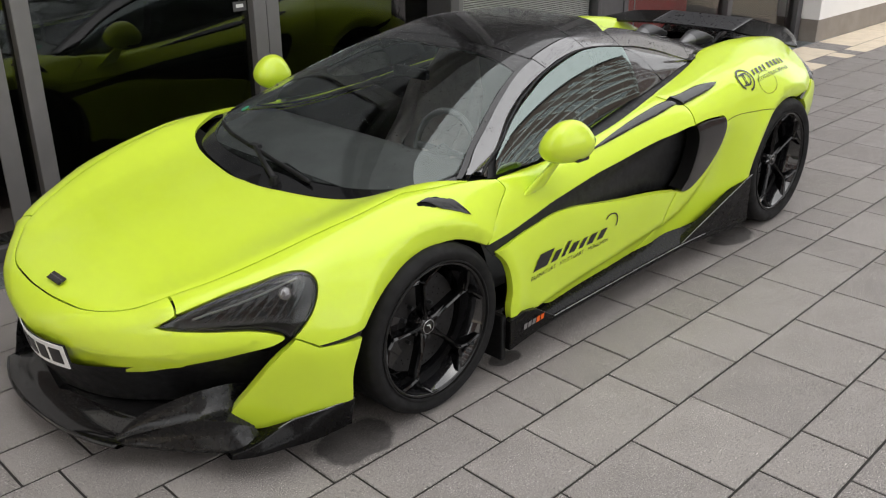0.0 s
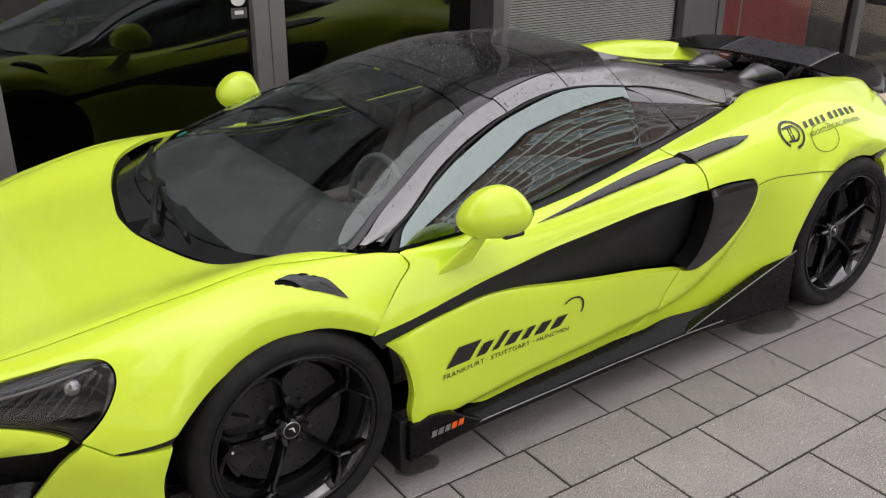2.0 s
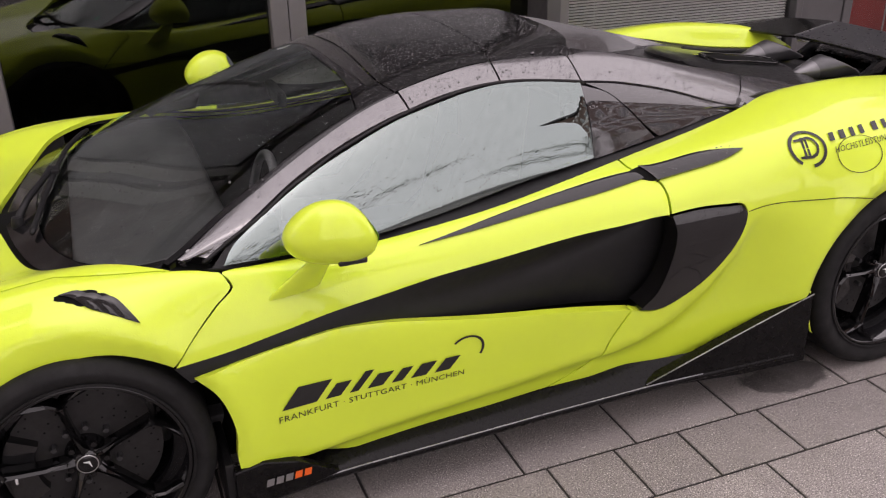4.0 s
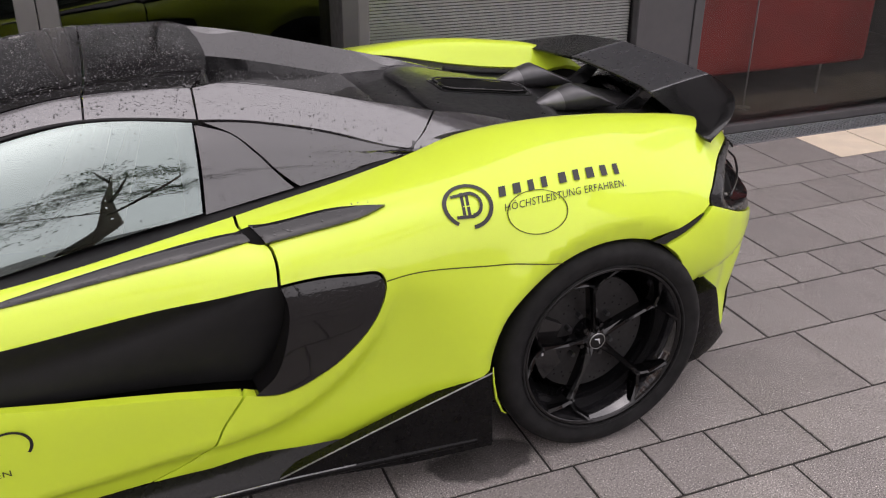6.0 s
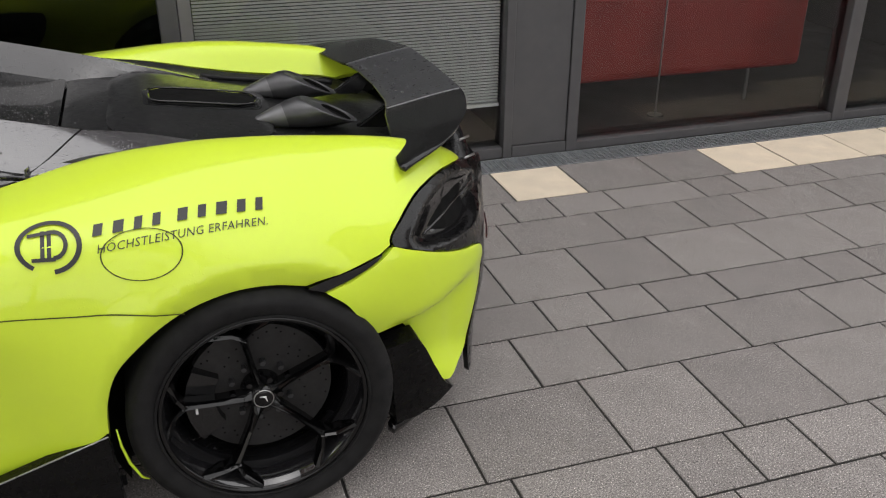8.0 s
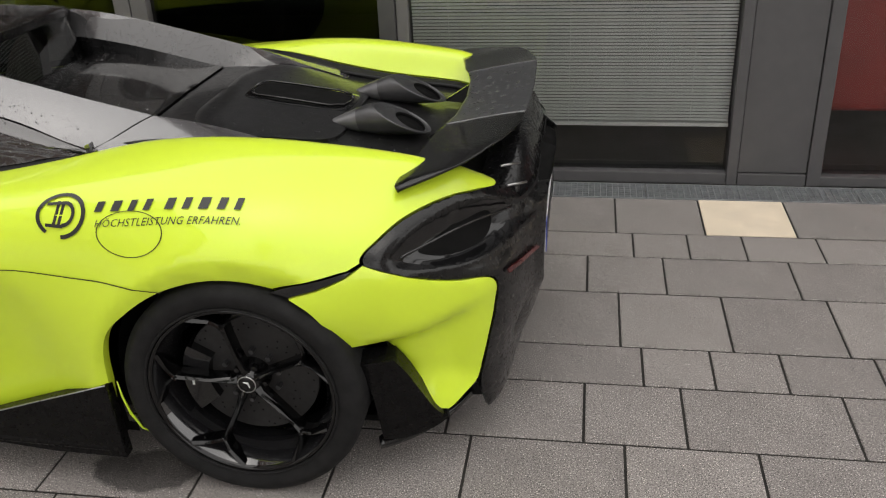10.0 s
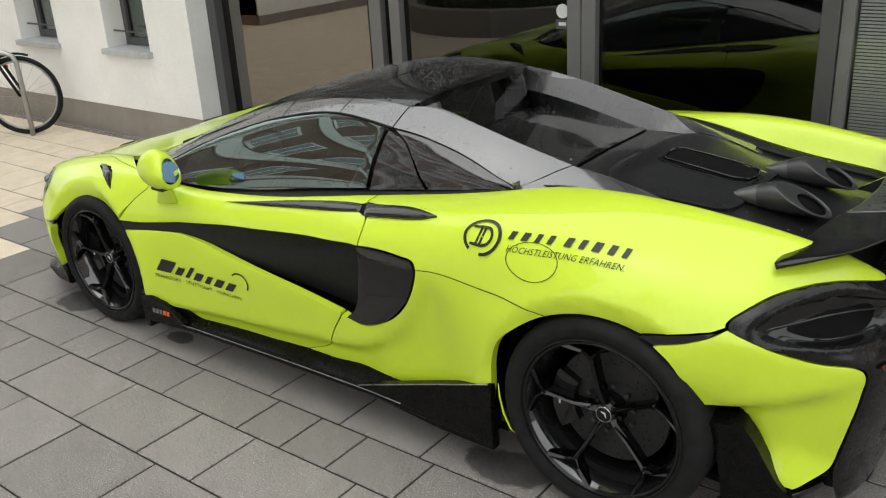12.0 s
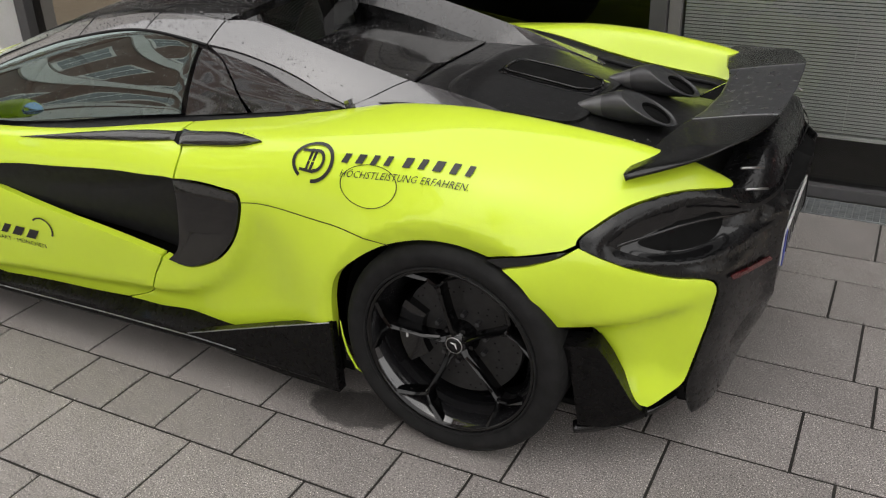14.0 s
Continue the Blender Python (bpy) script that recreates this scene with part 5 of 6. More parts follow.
for k in range(6):
    y = -.55 + .22 * k
    bm = bmesh.new()
    prof = [(3.06, .17), (3.33, .36), (3.36, .28), (3.31, .14), (3.08, .12)]
    a = [bm.verts.new((x, y - .007, z)) for x, z in prof]
    b = [bm.verts.new((x, y + .007, z)) for x, z in prof]
    bm.faces.new(a)
    bm.faces.new(b[::-1])
    for i in range(5):
        bm.faces.new((a[i], b[i], b[(i + 1) % 5], a[(i + 1) % 5]))
    part("diffuser_fin", bm, CARBON, diff)
part("rear_beam", box(3.18, 3.36, -.56, .56, .335, .375, .01), CARBON, car)

# side skirts
for side in (-1, 1):
    bm = bmesh.new()
    rows = []
    us = np.linspace(.44, 2.24, 50)
    for u in us:
        out = float(np.interp(u, [.44, .6, 1.3, 1.7, 2.24], [.955, .945, .935, .940, .955]))
        z = float(np.interp(u, [.44, .7, 1.3, 1.7, 2.24], [.125, .135, .142, .15, .145]))
        rows.append([bm.verts.new((u, y * side, zz)) for y, zz in ((out - .11, z + .085), (out - .02, z + .022), (out, z + .014), (out + .004, z + .003), (out - .004, z - .010), (out - .12, z - .014))])
    for a, b in zip(rows[:-1], rows[1:]):
        for k in range(5):
            f = (a[k], a[k + 1], b[k + 1], b[k])
            bm.faces.new(f[::-1] if side > 0 else f)
    edge_line = [tuple(r[2].co) for r in rows[:40]]
    skirt = part("side_skirt", bm, CARBON, car, "long carbon side skirt", smooth=True)

    part("skirt_edge", tube(edge_line, .0022, 6), EDGE_PALE, skirt, "painted thin highlight on the skirt's edge", smooth=True)

    def plate_on(name, prof, y0, y1, label):
        bm = bmesh.new()
        a = [bm.verts.new((x, side * (h - y0), z)) for x, z, h in prof]
        b = [bm.verts.new((x, side * (h + y1), z)) for x, z, h in prof]
        bm.faces.new(a)
        bm.faces.new(b[::-1])
        for i in range(len(prof)):
            j = (i + 1) % len(prof)
            bm.faces.new((a[i], b[i], b[j], a[j]))
        bmesh.ops.recalc_face_normals(bm, faces=bm.faces[:])
        bmesh.ops.bevel(bm, geom=bm.edges[:], offset=.003, segments=1, affect="EDGES")
        return part(name, bm, CARBON, skirt, label)
    plate_on("skirt_fin", [(.352, .245, .955), (.43, .258, .955), (.52, .236, .955), (.64, .162, .950), (.52, .135, .95), (.352, .115, .955)], .02, .014, "upright black carbon fin")
    plate_on("skirt_tail", [(1.66, .168, .925), (2.02, .292, .938), (2.278, .378, .948), (2.29, .12, .945), (2.05, .118, .935), (1.66, .150, .925)], .03, .012, "rising carbon fin ahead of the rear wheel")
    part("fin_edge", tube([(1.66, side * .938, .170), (1.85, side * .944, .235), (2.02, side * .951, .294), (2.15, side * .956, .337), (2.278, side * .961, .380)], .0022, 6), EDGE_PALE, skirt, "painted thin highlight on the fin's edge", smooth=True)
    part("arch_lip", tube([(2.296, side * .925, .372), (2.300, side * .924, .32), (2.312, side * .920, .26), (2.335, side * .915, .205), (2.352, side * .910, .190)], [.002, .0035, .0045, .0035, .002], 8), LIME, car, "thin lime lip of the rear arch", smooth=True)
    part("mud_flap", box(.33, .355, *sorted((side * .72, side * .945)), .07, .26, .006), BLACK_PLASTIC, skirt)

# cabin: screen, roof, pillars, glass
cowl = panel("cowl", CABIN, [(-.155, 0, 1), (-.135, .45), (-.105, .90), (-.04, 1.48), (.055, 1.77), (.165, 2.0), (.24, 2.22, 1), (.27, 1.92, 1), (.15, 1.72), (.045, 1.42), (-.02, .95), (-.045, .5), (-.055, 0, 1)], GLOSS_BLACK, car, joined=True, label="black cowl under the windscreen")[0]
panel("windscreen", CABIN, [(-.05, 0, 1), (-.04, .5), (-.015, .95), (.05, 1.42), (.155, 1.70), (.275, 1.87, 1), (.388, 1.75), (.538, 1.64), (.70, 1.53), (.867, 1.48, 1), (.885, .8), (.88, 0, 1)], SCREEN, car, joined=True, rim=.006, crown=.001, label="raked windscreen with rain drops")
panel("screen_header", CABIN, [(.884, 0, 1), (.889, .8), (.873, 1.48, 1), (.990, 1.53, 1), (.966, 1.14), (.966, 0, 1)], CARBON_WET, car, joined=True, rim=.012, label="black header above the windscreen")
panel("roof_panel", CABIN, [(.972, 0, 1), (.972, 1.14), (.997, 1.53, 1), (1.318, 1.50, 1), (1.328, .9), (1.331, 0, 1)], CARBON_WET, car, joined=True, rim=.015, label="gloss black roof panel beaded with rain")
panel("roof_panel", CABIN, [(1.338, 0, 1), (1.335, .9), (1.325, 1.50, 1), (1.595, 1.42, 1), (1.655, .9), (1.675, 0, 1)], CARBON_WET, car, joined=True, rim=.03, label="gloss black roof panel beaded with rain")
PILLARS = [("screen_pillar", [(.300, 2.10, 1), (.402, 1.88), (.54, 1.77), (.70, 1.65), (.872, 1.58), (1.0, 1.60, 1), (1.008, 1.99, 1), (.928, 1.96), (.763, 1.92), (.602, 2.04), (.449, 2.5), (.372, 3.12, 1)]),
           ("roof_rail", [(1.006, 1.56, 1), (1.12, 1.56), (1.22, 1.55), (1.316, 1.53, 1), (1.312, 2.02, 1), (1.199, 2.00), (1.096, 1.98), (1.014, 1.99, 1)]),
           ("roof_rail", [(1.322, 1.53, 1), (1.484, 1.46), (1.592, 1.44, 1), (1.588, 2.02, 1), (1.44, 2.03), (1.318, 2.02, 1)]),
           ("buttress", [(1.598, 1.43, 1), (1.683, 1.30), (1.906, 1.28), (2.155, 1.23), (2.298, 1.2, 1), (2.241, 1.56), (2.166, 2.02, 1), (1.969, 1.89), (1.754, 1.91), (1.594, 2.01, 1)]),
           ("buttress_foot", [(2.304, 1.2, 1), (2.45, 1.08), (2.72, 1.0, 1), (2.54, 1.9), (2.36, 2.6), (2.196, 3.6, 1), (2.173, 2.06), (2.247, 1.56)])]
panel("screen_seal", CABIN, [(.262, 1.97, 1), (.388, 1.76), (.538, 1.65), (.70, 1.54), (.869, 1.49, 1), (.990, 1.54, 1), (.998, 1.59, 1), (.872, 1.57), (.70, 1.64), (.54, 1.76), (.400, 1.86), (.275, 2.10, 1)], GLOSS_BLACK, car, lift=.001, rim=.02, label="black edge of the windscreen")
for name, ring in PILLARS:
    panel(name, CABIN, ring, SILVER_TRIM, car, rim=.03, lift=.002, label="grey lacquered roof rail reflecting the sky")
class Pane:
    """One even curve through the side glass."""
    xs = CABIN.xs

    def __init__(self, us, vs):
        U, V = np.meshgrid(us, vs, indexing="ij")
        p, _ = CABIN.at(np.stack([U.ravel(), V.ravel()], 1))
        self.c = np.linalg.lstsq(self.terms(p[:, 0], p[:, 2]), p[:, 1], rcond=None)[0]

    @staticmethod
    def terms(x, z):
        return np.stack([np.ones_like(x), x, z, x * x, x * z, z * z, x ** 3, x * x * z, x * z * z], 1)

    def at(self, uv):
        p, _ = CABIN.at(uv)
        p = np.array(p)
        x, z, c = p[:, 0], p[:, 2], self.c
        p[:, 1] = self.terms(x, z) @ c
        n = np.stack([-(c[1] + 2 * c[3] * x + c[4] * z + 3 * c[6] * x * x + 2 * c[7] * x * z + c[8] * z * z), np.ones_like(x), -(c[2] + c[4] * x + 2 * c[5] * z + c[7] * x * x + 2 * c[8] * x * z)], 1)
        return p, n / np.linalg.norm(n, axis=1)[:, None]


SIDE_PANE = Pane(np.linspace(.50, 1.573, 30), np.linspace(2.12, 3.9, 30))
for side in (-1, 1):
    panel("side_window", SIDE_PANE, [(.405, 3.62, 1), (.455, 2.80), (.605, 2.24), (.70, 2.10), (.85, 2.08), (1.023, 2.10), (1.175, 2.12), (1.314, 2.11), (1.438, 2.10), (1.573, 2.09, 1), (1.568, 3.01), (1.562, 3.93, 1), (1.3, 3.94), (1.0, 3.93), (.787, 3.90), (.571, 3.82)],
          SIDE_GLASS, car, sides=(side,), rim=.004, crown=.001, lift=.008, label="dark side window reflecting sky and trees")
    panel("window_triangle", CABIN, [(.37, 3.72, 1), (.45, 2.72), (.56, 2.30, 1), (.57, 2.9), (.555, 3.80, 1)], BLACK_PLASTIC, car, sides=(side,), lift=-.001, rim=.004)
    panel("rear_side_window", CABIN, [(1.604, 2.13, 1), (1.666, 2.25), (1.722, 2.73), (1.765, 3.28), (1.812, 3.97, 1), (1.572, 3.97, 1), (1.579, 3.0), (1.580, 2.10, 1)], PANE_GREY, car, sides=(side,), lift=-.002, rim=.004, label="small gloss black pane")
    panel("buttress_side", CABIN, [(1.608, 2.03, 1), (1.754, 1.93), (1.969, 1.91), (2.160, 2.05), (2.188, 3.9, 1), (2.0, 3.97), (1.83, 3.97, 1), (1.775, 3.28), (1.732, 2.73), (1.676, 2.24)], PANE_GREY, car, sides=(side,), lift=-.004, rim=.01, label="dark gloss panel behind the window")
    panel("belt_seal", BODY, [(.36, 2.25, 1), (.57, 1.85), (.784, 1.7), (1.013, 1.7), (1.26, 1.7), (1.633, 1.75), (1.953, 1.8), (2.15, 1.80, 1), (2.13, 1.93), (1.953, 2.03), (1.739, 2.10), (1.633, 2.145), (1.44, 2.23), (1.26, 2.25), (1.013, 2.15), (.784, 2.0), (.57, 2.04), (.43, 2.28, 1)],
          BLACK_PLASTIC, car, sides=(side,), lift=-.002, rim=.004)
    # seal round the window's upper edge
    q = [CABIN.at([(u, v)]) for u, v in zip(np.linspace(.36, 1.59, 70), np.interp(np.linspace(.36, 1.59, 70), [.36, .45, .605, .76, .93, 1.1, 1.31, 1.44, 1.59], [3.30, 2.60, 2.13, 2.0, 2.03, 2.05, 2.06, 2.06, 2.05]))]
    part("window_seal", tube([tuple((a[0] + m[0] * .001) * (1, side, 1)) for a, m in q], .006, 6), BLACK_PLASTIC, car, smooth=True)
    # inner face of the buttress
    bm = bmesh.new()
    rows = []
    for u in np.linspace(1.60, 2.58, 30):
        v = float(np.interp(u, [1.598, 1.683, 1.906, 2.155, 2.3, 2.62], [1.43, 1.30, 1.28, 1.23, 1.2, 1.1]))
        a, m = CABIN.at([(u, v)])
        a = a[0] + m[0] * .001
        w = float(np.interp(u, [1.6, 2.58], [.04, .01]))
        foot = (u, a[1] - .10 * float(np.interp(u, [1.6, 2.0, 2.58], [.3, 1, .5])), min(.93, a[2] - .004))
        rows.append((Vector((a[0], a[1] * side, a[2])), Vector((a[0], (a[1] - .022) * side, a[2] - .03)), Vector((a[0], (a[1] - .06) * side, max(a[2] - .09, foot[2]))), Vector((foot[0], foot[1] * side, foot[2] - .02))))
    for name, lo, material, label in (("buttress_inner", 0, TRIM_SHADED, "inner face of the buttress, its shade put into the colour"), ("buttress_wall", 2, GLOSS_WET, "gloss black wall under the buttress")):
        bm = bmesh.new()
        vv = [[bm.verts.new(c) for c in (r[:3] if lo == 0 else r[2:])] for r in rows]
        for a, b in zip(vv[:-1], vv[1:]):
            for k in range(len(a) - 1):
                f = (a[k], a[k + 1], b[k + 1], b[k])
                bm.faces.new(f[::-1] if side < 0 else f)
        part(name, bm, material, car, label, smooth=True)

# rear window and deck
bm = bmesh.new()
rows = []
for v in np.linspace(-1.42, 1.42, 41):
    u = float(np.interp(abs(v), [0, .9, 1.42], [1.675, 1.655, 1.595]))
    a, m = CABIN.at([(u, abs(v))])
    y = a[0][1] * (1 if v > 0 else -1)
    rows.append([bm.verts.new((u - .008, y, a[0][2] - .02)), bm.verts.new((u + .05, y * .97, .955))])
for a, b in zip(rows[:-1], rows[1:]):
    bm.faces.new((a[0], a[1], b[1], b[0]))
part("rear_window", bm, DARK_GLASS, car, "small upright rear window", smooth=True)
panel("tonneau", BODY, [(1.70, 0, 1), (1.70, 1.7, 1), (2.0, 1.72), (2.21, 1.62, 1), (2.218, .8), (2.222, 0, 1)], CARBON_WET, car, joined=True, lift=.012, rim=.02, label="gloss black tonneau beaded with rain", relief=lambda uv, p: .075 * (1 - ease(uv[:, 0], 1.72, 2.20)) * (1 - .6 * ease(uv[:, 1], .9, 1.7)))
deck = panel("engine_cover", BODY, [(2.229, 0, 1), (2.225, .8), (2.217, 1.62, 1), (2.30, 1.66), (2.42, 1.44), (2.6, 1.27), (2.8, 1.20), (3.0, 1.17), (3.17, 1.17, 1), (3.28, .9), (3.31, 0, 1)], DECK, car, joined=True, lift=.006, rim=.02, label="satin black engine cover")[0]
panel("deck_ridge", BODY, [(2.36, 0, 1), (2.36, .55), (2.44, .80), (2.70, .72), (2.82, .55), (2.84, 0, 1)], DECK, deck, joined=True, lift=.024, rim=.02, crown=.006)
panel("deck_frame", BODY, [(2.46, 0, 1), (2.46, .17), (2.49, .21), (2.76, .21), (2.81, .17), (2.82, 0, 1)], GLOSS_BLACK, deck, joined=True, lift=.029, rim=.012, crown=.004, label="raised gloss frame round the engine vent")
panel("deck_slot", BODY, [(2.48, 0, 1), (2.48, .13), (2.50, .17), (2.74, .17), (2.79, .13), (2.80, 0, 1)], MATT_BLACK, deck, joined=True, lift=.031, rim=.004, label="black engine vent")
for side in (-1, 1):
    panel("deck_slash", BODY, [(2.28, .75, 1), (2.42, .95, 1), (2.56, 1.0, 1), (2.40, 1.15), (2.28, 1.15, 1)], EXHAUST, deck, sides=(side,), lift=.008, rim=.004)
    slot_line = [(tuple((a[0] + m[0] * .033) * (1, side, 1))) for u, v in ((2.475, .02), (2.475, .13), (2.50, .175), (2.60, .178), (2.74, .175), (2.79, .13), (2.805, .02)) for a, m in (BODY.at([(u, v)]),)]
    part("slot_rim", tube(slot_line, .0035, 6), GLOSS_BLACK, deck, "raised rim of the engine vent", smooth=True)
    pts = []
    for u in np.linspace(2.66, 3.14, 30):
        a, m = BODY.at([(u, .98)])
        pts.append(tuple((a[0] + m[0] * .012) * (1, side, 1)))
    part("deck_louvre", tube(pts, .011, 8), BLACK_PLASTIC, deck, smooth=True)

# exhaust tips on the deck
for side in (-1, 1):
    def ring_at(t):
        """A section of the shroud at t along it."""
        f = t ** .5
        rise = .044 + .016 * math.sin(math.pi * t)
        c = Vector((2.775 + .234 * t, side * .165, .898 + .016 * t))
        return [c + Vector((-.092 * t * t * math.cos(a), .076 * math.sin(a), rise * math.cos(a))) * float(f) for a in np.linspace(0, 2 * math.pi, 40, endpoint=False)]

    def dish_at(s, d):
        """From the shroud's sloping edge (s = 0) to the round mouth (s = 1), sunk by d."""
        hole = [Vector((3.038, side * .165, .906)) + Vector((-.046 * math.cos(a), .050 * math.sin(a), .026 * math.cos(a))) for a in np.linspace(0, 2 * math.pi, 40, endpoint=False)]
        return [p.lerp(q, s) - Vector((.37, 0, .93)) * d for p, q in zip(ring_at(1), hole)]

    def loft(rings, cap=False):
        bm = bmesh.new()
        vv = [[bm.verts.new(c) for c in r] for r in rings]
        for a, b in zip(vv[:-1], vv[1:]):
            for k in range(40):
                bm.faces.new((a[k], b[k], b[(k + 1) % 40], a[(k + 1) % 40]))
        if cap:
            bm.faces.new(vv[-1])
        return bm
    ex = part("exhaust_shroud", loft([ring_at(t) for t in np.linspace(.0004, .42, 14)]), EXHAUST, car, "pale brushed exhaust shroud on the deck", smooth=True)
    part("exhaust_tip", loft([ring_at(t) for t in np.linspace(.42, 1, 14)] + [dish_at(.05, -.003), dish_at(.14, -.001)]), COLLAR, ex, "dark satin exhaust tip", smooth=True)
    part("exhaust_collar", loft([dish_at(s, d) for s, d in ((.14, -.001), (.35, .003), (.65, .005), (.92, .003), (1.0, .004))]), COLLAR, ex, "dark satin collar", smooth=True)
    part("exhaust_pipe", loft([dish_at(s, d) for s, d in ((1.0, .004), (1.03, .009), (1.06, .014))], True), MATT_BLACK, ex, "dark exhaust mouth", smooth=True)

# rear wing
def wing_at(a, f):
    """Place on the wing's mean sheet at half span a, from the leading (f = 0) to the trailing edge, and its thickness there."""
    lead = float(np.interp(a, [0, .20, .285, .34, .69, .72, .735], [3.196, 3.186, 3.168, 3.150, 3.092, 3.092, 3.102]))
    trail = float(pchip([0, .3, .45, .56, .65, .71, .735], [3.420, 3.410, 3.375, 3.320, 3.240, 3.150, 3.108], np.array([a]))[0])
    zl = float(np.interp(a, [0, .285, .5, .735], [.928, .931, .920, .902]))
    rise = float(np.interp(a, [0, .3, .55, .66, .735], [.048, .047, .046, .026, .003]))
    th = float(np.interp(a, [0, .28, .30, .5, .70, .735], [.022, .022, .024, .026, .024, .014]))
    return lead + (trail - lead) * f, zl + rise * f ** 1.35, th


def wing_skin(h0, h1, count, grow=0.0):
    bm = bmesh.new()
    rows = []
    for h in np.linspace(h0, h1, count):
        ring = []
        for f, top in [(t, 1) for t in (0, .03, .10, .22, .40, .6, .8, .93, .985, 1)] + [(t, -1) for t in (.985, .9, .7, .45, .2, .06)]:
            x, z, th = wing_at(abs(h), f)
            bulge = math.sin(math.pi * min(.10 + f * .86, 1)) ** .7 * .5
            ring.append((x, h, z + top * (th * bulge + grow)))
        rows.append([bm.verts.new(c) for c in ring])
    n = len(rows[0])
    for a, b in zip(rows[:-1], rows[1:]):
        for k in range(n):
            bm.faces.new((a[k], a[(k + 1) % n], b[(k + 1) % n], b[k]))
    bm.faces.new(rows[0][::-1])
    bm.faces.new(rows[-1])
    bmesh.ops.recalc_face_normals(bm, faces=bm.faces[:])
    return bm


wing = part("rear_wing", wing_skin(-.735, .735, 91), WING_BLACK, car, "fixed carbon rear wing with curved tips", smooth=True)
part("wing_centre", wing_skin(-.288, .288, 37, .0016), WING_GREY, wing, "dry grey centre section", smooth=True)
for side in (-1, 1):
    edge_line = [(x, side * .289, z + th * .5 * math.sin(math.pi * min(.10 + f * .86, 1)) ** .7 + .001) for f in np.linspace(.02, .98, 20) for x, z, th in (wing_at(.289, f),)]
    part("wing_seam", tube(edge_line, .0013, 5), EDGE_PALE, wing, "thin pale seam", smooth=True)
for side in (-1, 1):
    bm = bmesh.new()
    prof = [(3.09, .86), (3.19, .85), (3.27, .935), (3.19, .925)]
    a = [bm.verts.new((x, side * .20 - .012, z)) for x, z in prof]
    b = [bm.verts.new((x, side * .20 + .012, z)) for x, z in prof]
    bm.faces.new(a)
    bm.faces.new(b[::-1])
    for i in range(4):
        bm.faces.new((a[i], b[i], b[(i + 1) % 4], a[(i + 1) % 4]))
    bmesh.ops.recalc_face_normals(bm, faces=bm.faces[:])
    bmesh.ops.bevel(bm, geom=bm.edges[:], offset=.005, segments=2, affect="EDGES")
    part("wing_post", bm, GLOSS_BLACK, wing)

# mirrors
for side in (-1, 1):
    bm = bmesh.new()
    bmesh.ops.create_uvsphere(bm, u_segments=36, v_segments=24, radius=1)
    for v in bm.verts:
        x, y, z = (math.copysign(abs(k) ** .85, k) for k in v.co)
        up = max(z, 0)
        z = z if z > 0 else z * .78
        x, y = x * (1 - .30 * up ** 1.3), y * (1 - .25 * up)
        p = Vector((.665 + x * (.125 if x < 0 else .11), side * (.965 + y * .076 + .016 * x), .880 + z * .094 + .010 * y - .006 * x))
        p.x = min(p.x, .748 - .42 * max(p.z - .885, 0) + .25 * (side * p.y - .965))
        v.co = p
    mirror = part("door_mirror", bm, LIME, car, "lime door mirror on a slim arm", smooth=True)
    bm = bmesh.new()
    bmesh.ops.create_circle(bm, cap_ends=True, radius=1, segments=32, matrix=Matrix.Rotation(radians(90), 4, "Y"))
    for v in bm.verts:
        y, z = .972 + v.co.y * .052 * (1 - .2 * max(v.co.z, 0)), .888 + v.co.z * (.058 if v.co.z > 0 else .046)
        v.co = Vector((.7505 - .42 * max(z - .885, 0) + .25 * (y - .965), side * y, z))
    part("mirror_glass", bm, MIRROR, mirror, "blue-tinted mirror glass")
    part("mirror_base", box(.66, .735, *sorted((side * .93, side * 1.02)), .815, .832, .006), GLOSS_BLACK, mirror, "gloss black underside")
    bm = bmesh.new()
    rows = []
    for t in np.linspace(0, 1, 10):
        x, y, z = .565 + .085 * t, .885 + .055 * t, .705 + .125 * t
        w = .074 - .040 * t
        rows.append([bm.verts.new((x + w * math.cos(a), side * (y + .016 * math.sin(a)), z + .01 * math.cos(a))) for a in np.linspace(0, 2 * math.pi, 16, endpoint=False)])
    for a, b in zip(rows[:-1], rows[1:]):
        for k in range(16):
            bm.faces.new((a[k], a[(k + 1) % 16], b[(k + 1) % 16], b[k]))
    bmesh.ops.recalc_face_normals(bm, faces=bm.faces[:])
    part("mirror_arm", bm, LIME, mirror, smooth=True)

# wiper, parked along the foot of the screen
pts = []
for v in np.linspace(1.50, -.75, 26):
    a, m = CABIN.at([(float(np.interp(v, [-.75, 0, .6, 1.0, 1.3, 1.5], [-.055, -.015, .025, .055, .095, .135])), abs(v))])
    pts.append(tuple((a[0] + m[0] * .014) * (1, 1 if v > 0 else -1, 1)))
wiper = part("wiper", tube(pts, [.006] + [.009] * 24 + [.006], 8), BLACK_PLASTIC, car, "black windscreen wiper", smooth=True)
mid = Vector(pts[12])
part("wiper_arm", tube([Vector((-.105, -.12, .735)), Vector((-.075, -.02, .762)), mid + Vector((-.012, -.02, .014)), mid + Vector((0, 0, .012))], [.013, .011, .009, .006], 8), BLACK_PLASTIC, wiper, smooth=True)
part("wiper_joint", box(mid.x - .018, mid.x + .018, mid.y - .03, mid.y + .03, mid.z + .003, mid.z + .018, .004), BLACK_PLASTIC, wiper)
part("wiper_pivot", lathe([(0, .02), (.016, .018), (.020, 0), (.020, -.03)], 20, centre=(-.085, 0, 0)), BLACK_PLASTIC, wiper)
